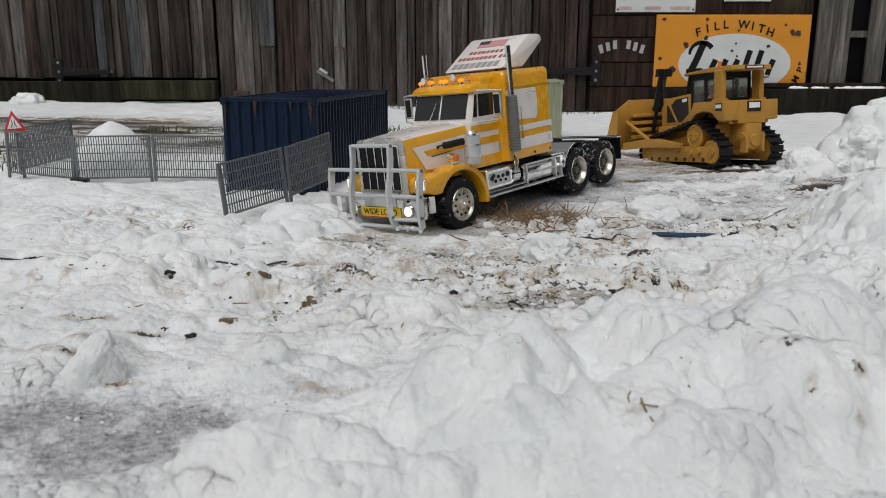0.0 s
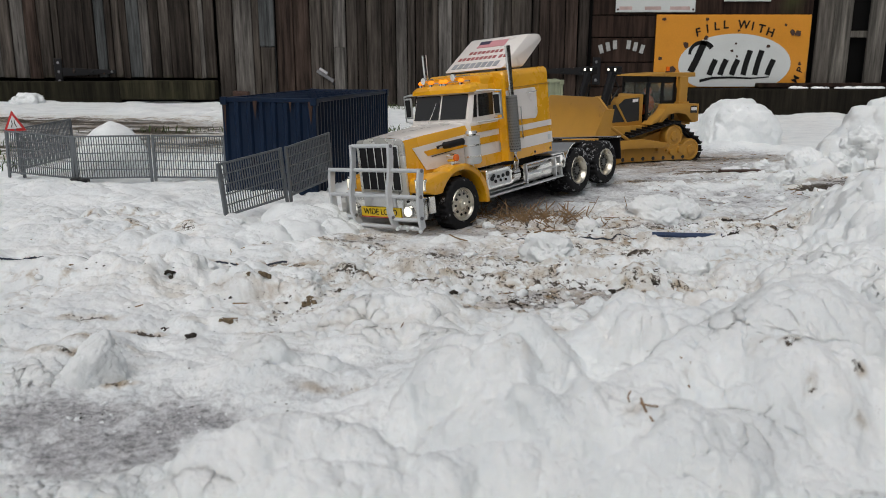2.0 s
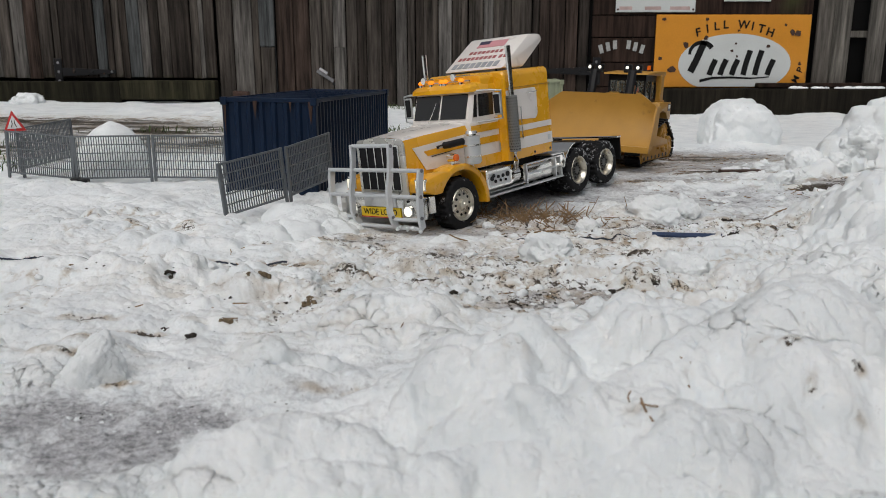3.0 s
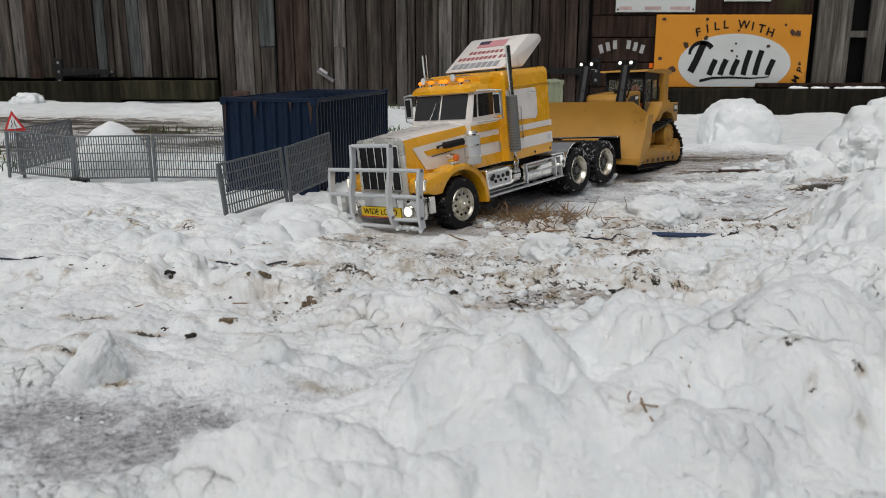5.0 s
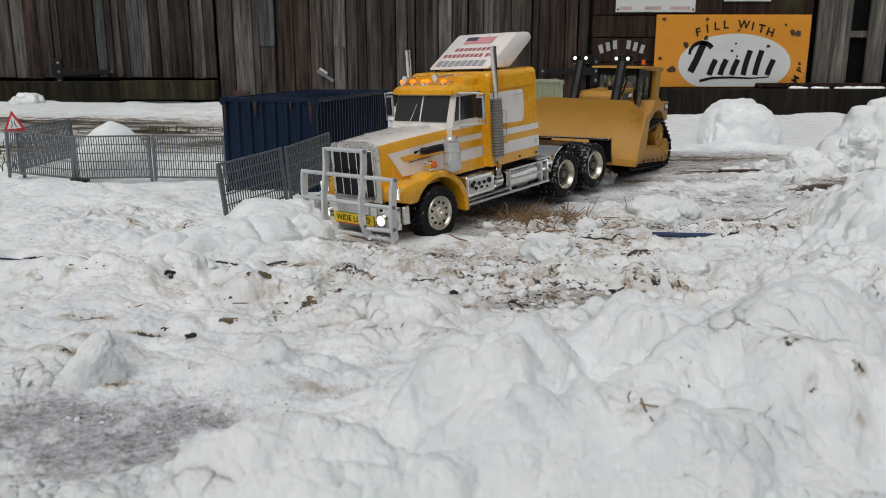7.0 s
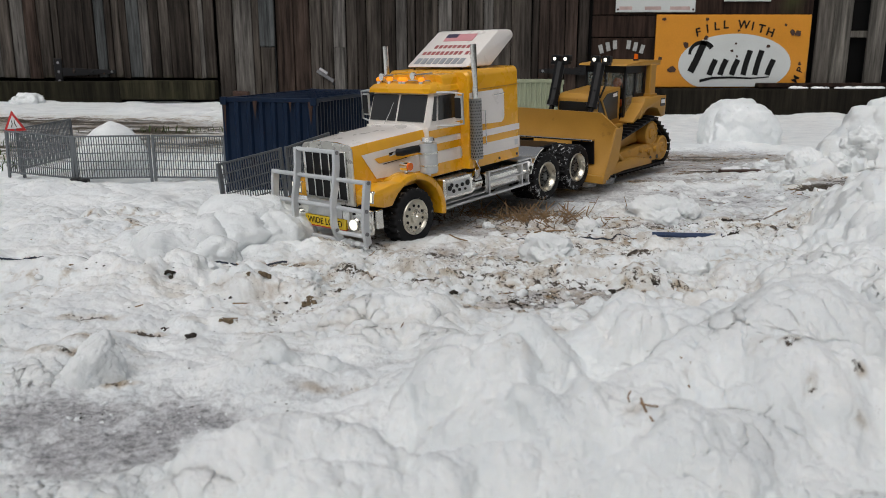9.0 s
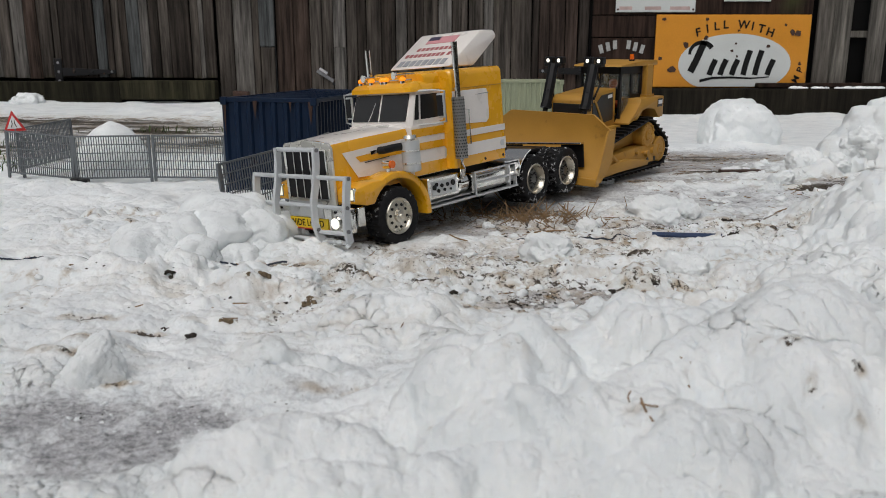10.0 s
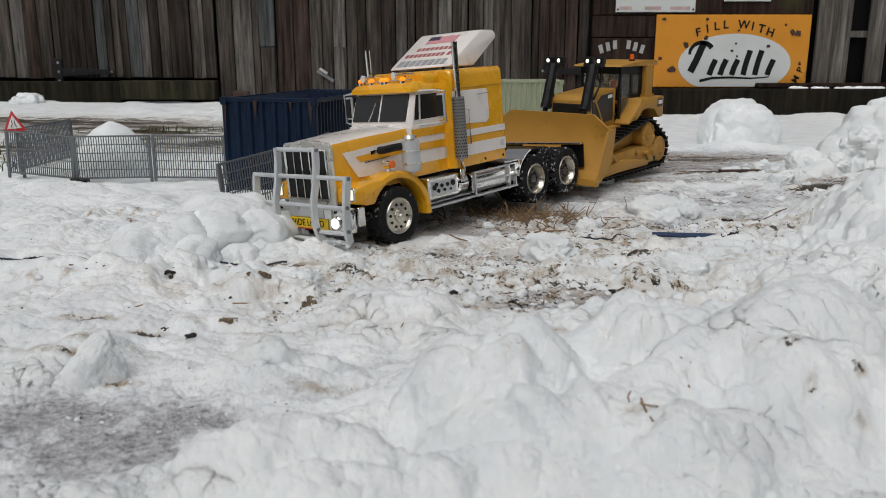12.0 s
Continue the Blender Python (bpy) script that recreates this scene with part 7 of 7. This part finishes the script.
scatter("straw", "brown dry straw and stalks poking from the snow", "straw", STRAWM, 260, [(0.13, 1.30, 0.07, 0.03), (0.17, 1.27, 0.07, 0.03), (0.10, 1.33, 0.05, 0.03), (0.16, 1.29, 0.03, 0.02)], lambda b, r, x, y, z: twig(b, r, x, y, z, 0.012, 0.045, 1.1), 1)
scatter("twig_litter", "thin dark twigs lying on snow", "twigs", STRAWM, 260, [(0.62, 1.95, 0.14, 0.09), (0.70, 2.05, 0.12, 0.06), (0.60, 1.72, 0.14, 0.06), (0.30, 1.18, 0.12, 0.05), (0.05, 1.0, 0.2, 0.1), (0.45, 1.4, 0.2, 0.1), (-0.3, 0.9, 0.2, 0.2), (0.62, 1.45, 0.08, 0.05)], lambda b, r, x, y, z: twig(b, r, x, y, z, 0.006, 0.022, 0.25), 2)
scatter("soil_crumbs", "dark soil crumbs strewn over trodden snow", "soil", SOIL, 1500, [(0.05, 1.03, 0.12, 0.06), (0.10, 0.87, 0.05, 0.05), (-0.3, 0.99, 0.10, 0.02), (-0.28, 0.83, 0.13, 0.06), (0.25, 1.2, 0.12, 0.05), (0.45, 1.30, 0.2, 0.08), (0.15, 0.80, 0.12, 0.06), (0.72, 1.43, 0.12, 0.02), (-0.25, 0.53, 0.12, 0.04)], crumb, 3)
scatter("fence_grass", "green weeds at the foot of the fence", "grass", GRASSM, 650, [(0.70, 4.45, 0.12, 0.04), (0.95, 4.42, 0.10, 0.04), (-0.2, 4.4, 0.1, 0.04), (-1.32, 2.35, 0.07, 0.15), (-1.05, 1.85, 0.05, 0.08), (-0.72, 3.0, 0.06, 0.05), (-1.0, 2.9, 0.10, 0.04), (-0.18, 2.9, 0.05, 0.05)], blade_of_grass, 4)


def twig_piece(x, y, up, L, a, tilt, r=0.0012, bend=0.2):
    p = Vector(on_ground(x, y, up))
    d = Vector((math.cos(a) * math.cos(tilt), math.sin(a) * math.cos(tilt), math.sin(tilt))) * L
    n = Vector((-math.sin(a), math.cos(a), 0)) * L * bend
    bm = B()
    tube(bm, [p, p + d * 0.35 + n * 0.6, p + d * 0.7 + n * 0.5, p + d], r, 6)
    return tagged(part("twig", bm, STRAWM), "thin brown twig stuck in the snow", "twig")


for a in [(0.127, 0.440, 0.003, 0.020, 1.75, 0.35, 0.0008, 0.1), (0.131, 0.446, 0.005, 0.011, 2.9, 0.1, 0.0006, 0.2), (0.116, 0.456, 0.004, 0.010, 1.3, 0.3, 0.0005, 0.2), (0.155, 0.551, 0.003, 0.016, 2.6, 0.3, 0.0006, 0.5), (0.158, 0.551, 0.004, 0.012, 0.5, 0.3, 0.0006, 0.5), (0.168, 0.502, 0.003, 0.016, 1.4, 0.3, 0.0006, 0.2), (0.172, 0.515, 0.004, 0.012, 2.2, 0.3, 0.0005, 0.3), (0.20, 0.79, 0.002, 0.03, 2.4, 0.3, 0.0011, 0.25), (0.215, 0.785, 0.002, 0.025, 0.4, 0.2, 0.0009, 0.3), (0.035, 1.10, 0.002, 0.03, 2.6, 0.2, 0.001, 0.2), (-0.22, 0.74, 0.001, 0.018, 0.2, 0.1, 0.0006, 0.3), (0.14, 1.19, 0.004, 0.05, 0.05, 0.05, 0.0012, 0.1), (0.56, 1.32, 0.003, 0.05, 0.4, 0.2, 0.0014, 0.15), (0.13, 1.36, 0.002, 0.07, 2.3, 0.5, 0.001, 0.1)]:
    twig_piece(*a)
bm = B()
box(bm, -0.045, 0.045, -0.012, 0.012, -0.002, 0.004, 0.001)
tagged(part("bark_piece", bm, RUST, smooth=0, m=pose(0.655, 1.735, gz(0.655, 1.735) + 0.002, 0, 0, 3)), "reddish brown bark piece lying in slush", "bark")



def soil_clod(x, y, r, material, seed):
    rnd = random.Random(seed)
    bm = B()
    for k in range(14):
        q = r * rnd.uniform(0.25, 0.6)
        px, py = x + rnd.gauss(0, r * 0.7), y + rnd.gauss(0, r * 0.4)
        made = bmesh.ops.create_icosphere(bm, subdivisions=2, radius=q, matrix=Matrix.Translation((px, py, gz(px, py) + q * 0.5 + 0.001)))
        for v in made["verts"]:
            v.co += Vector((rnd.uniform(-1, 1), rnd.uniform(-1, 1), rnd.uniform(-0.6, 0.6))) * q * 0.4
    return tagged(part("soil_clod", bm, material, smooth=60), "small crumbly clod of soil and leaf on snow", "soil")


TANSOIL = mat("frozen_tan_soil", (0.17, 0.125, 0.075), 0.9, 0, 0.5, 160, 0.3)
for k, (x, y, r, tone) in enumerate([(-0.233, 0.697, 0.007, SOIL), (-0.213, 0.740, 0.008, TANSOIL), (-0.200, 0.741, 0.004, TANSOIL), (-0.220, 0.846, 0.008, TANSOIL), (-0.199, 0.856, 0.008, TANSOIL), (-0.273, 0.736, 0.006, SOIL), (-0.272, 0.657, 0.005, TANSOIL), (0.194, 0.868, 0.007, SOIL), (0.011, 0.855, 0.005, SOIL), (0.292, 0.955, 0.006, SOIL), (0.385, 1.03, 0.008, SOIL),
                                     (-0.036, 0.588, 0.003, TANSOIL), (-0.361, 0.910, 0.006, SOIL), (-0.141, 0.810, 0.009, TANSOIL), (-0.062, 0.800, 0.004, SOIL), (0.077, 0.851, 0.004, SOIL), (0.245, 0.879, 0.004, SOIL), (0.122, 0.935, 0.004, TANSOIL), (-0.318, 0.888, 0.007, SOIL), (0.235, 1.19, 0.008, SOIL), (0.45, 1.24, 0.010, SOIL), (0.40, 1.23, 0.007, SOIL)]):
    soil_clod(x, y, r * 0.62, tone, 700 + k)

# ---- what moves ----
# truck: seconds, x, y, z, heading, pitch, roll
TRUCK_ROWS = [
    (0.0, -0.0305, 1.2928, -0.0077, 228.89, 3.31, 4.68), (5.9, -0.0305, 1.2928, -0.0077, 228.89, 3.31, 4.68), (6.2, -0.0318, 1.2890, -0.0070, 229.0, 3.2, 4.5),
    (6.5, -0.0365, 1.2810, -0.0061, 228.95, 3.34, 3.57), (7.0, -0.0680, 1.2388, -0.0065, 228.2, 3.89, 1.54), (8.0, -0.0840, 1.2185, -0.0045, 228.5, 3.85, 0.9),
    (9.0, -0.1053, 1.1957, -0.0022, 229.0, 3.71, 0.44), (9.5, -0.1227, 1.1781, -0.0030, 228.93, 3.13, 2.31), (9.8, -0.1260, 1.1720, -0.0014, 229.1, 2.65, 3.5), (10.0, -0.1262, 1.1714, -0.0012, 229.11, 2.59, 3.61), (12.0, -0.1262, 1.1714, -0.0012, 229.11, 2.59, 3.61)]
# bulldozer: seconds, x, y, z, heading, pitch, roll, lift of the blade
DOZER_ROWS = [
    (0.0, 0.6429, 1.9081, 0.0126, 111.59, 5.62, -0.68, 0.014), (0.5, 0.6144, 1.9225, 0.0123, 129.74, 4.26, -0.86, 0.009), (1.0, 0.5508, 1.9392, 0.0118, 165.5, 0.36, 0.8, 0.002),
    (1.5, 0.5087, 1.9637, 0.0084, 187.49, 0.75, 0.76, 0.012), (2.0, 0.4827, 2.0168, 0.0054, 207.06, -0.73, 0.57, 0.014), (2.5, 0.4573, 2.0174, 0.0096, 236.6, -1.09, -0.70, 0.020), (3.0, 0.4543, 2.0116, 0.0096, 239.5, -1.69, -1.05, 0.018),
    (4.0, 0.4380, 1.9350, 0.0130, 236.5, -2.3, 0.6, 0.006), (5.0, 0.4244, 1.8585, 0.0167, 234.43, -2.92, 2.25, -0.007), (5.5, 0.4215, 1.8560, 0.0175, 234.6, -2.8, 1.4, -0.006), (6.0, 0.4148, 1.8489, 0.0188, 235.07, -2.72, 0.56, -0.005), (6.5, 0.4025, 1.8395, 0.0215, 237.52, -3.06, -0.49, -0.005),
    (7.0, 0.3843, 1.8005, 0.0267, 237.95, -3.42, -0.75, -0.008), (8.0, 0.3690, 1.7700, 0.0305, 234.0, -1.2, -0.9, -0.014), (9.0, 0.3499, 1.7392, 0.0336, 230.21, 1.04, -1.05, -0.020), (9.5, 0.3385, 1.7180, 0.0322, 229.05, 1.6, -0.70, -0.019), (10.0, 0.3378, 1.7167, 0.0320, 229.01, 1.67, -0.66, -0.019), (12.0, 0.3378, 1.7167, 0.0320, 229.01, 1.67, -0.66, -0.019)]


def pose_of(r):
    return pose(r[1], r[2], r[3], r[6], r[5], r[4])


def between(rows, n):
    """More rows in between, evenly eased, for the parts that turn."""
    out = []
    for a, c in zip(rows, rows[1:]):
        for k in range(n):
            f = k / n
            out.append(tuple(u + (v - u) * f for u, v in zip(a, c)))
    return out + [rows[-1]]


def travel(rows, side):
    """How far a track or wheel has rolled by each row."""
    d, out = 0.0, [0.0]
    for a, c in zip(rows, rows[1:]):
        h = radians((a[4] + c[4]) / 2)
        step = (c[1] - a[1]) * math.cos(h) + (c[2] - a[2]) * math.sin(h)
        d += step - side * 0.0725 * radians(c[4] - a[4])
        out.append(d)
    return out


def motions():
    walk(TRUCK, [(r[0], pose_of(r)) for r in TRUCK_ROWS])
    roll = travel(TRUCK_ROWS, 0)
    for ob in TRUCK_WHEELS:
        rest = Matrix.Translation(ob.matrix_basis.translation)
        walk(ob, [(r[0], rest @ Matrix.Rotation(d / WHEEL_R, 4, "Y")) for r, d in zip(TRUCK_ROWS, roll)])
    walk(DOZER, [(r[0], pose_of(r)) for r in DOZER_ROWS])
    walk(TOY, [(r[0], pose_of(r)) for r in DOZER_ROWS])
    walk(DOZER_MOVING["blade"], [(r[0], pose(0, 0, r[7])) for r in DOZER_ROWS])
    fine = [r for r in between(DOZER_ROWS, 3)]
    for side in (1, -1):
        run = travel(fine, side)
        for ob, s, d, y in DOZER_MOVING["shoe"]:
            if s == side:
                rows = []
                for r, q in zip(fine, run):
                    x, z, a = on_track(d - q)
                    rows.append((r[0], pose(x, y, z, 0, -a, 0)))
                walk(ob, rows)
        for ob, s, rad, rest in DOZER_MOVING["disc"]:
            if s == side:
                walk(ob, [(r[0], rest @ Matrix.Rotation(q / rad, 4, "Y")) for r, q in zip(fine, run)])
    for ob, m in PUSHED:
        rows = []
        for r in TRUCK_ROWS:
            dx, dy = r[1] - TRUCK_ROWS[-1][1], r[2] - TRUCK_ROWS[-1][2]
            rows.append((r[0], Matrix.Translation((dx * 0.95, dy * 0.95, -0.30 * dy)) @ m))
        walk(ob, rows)


motions()
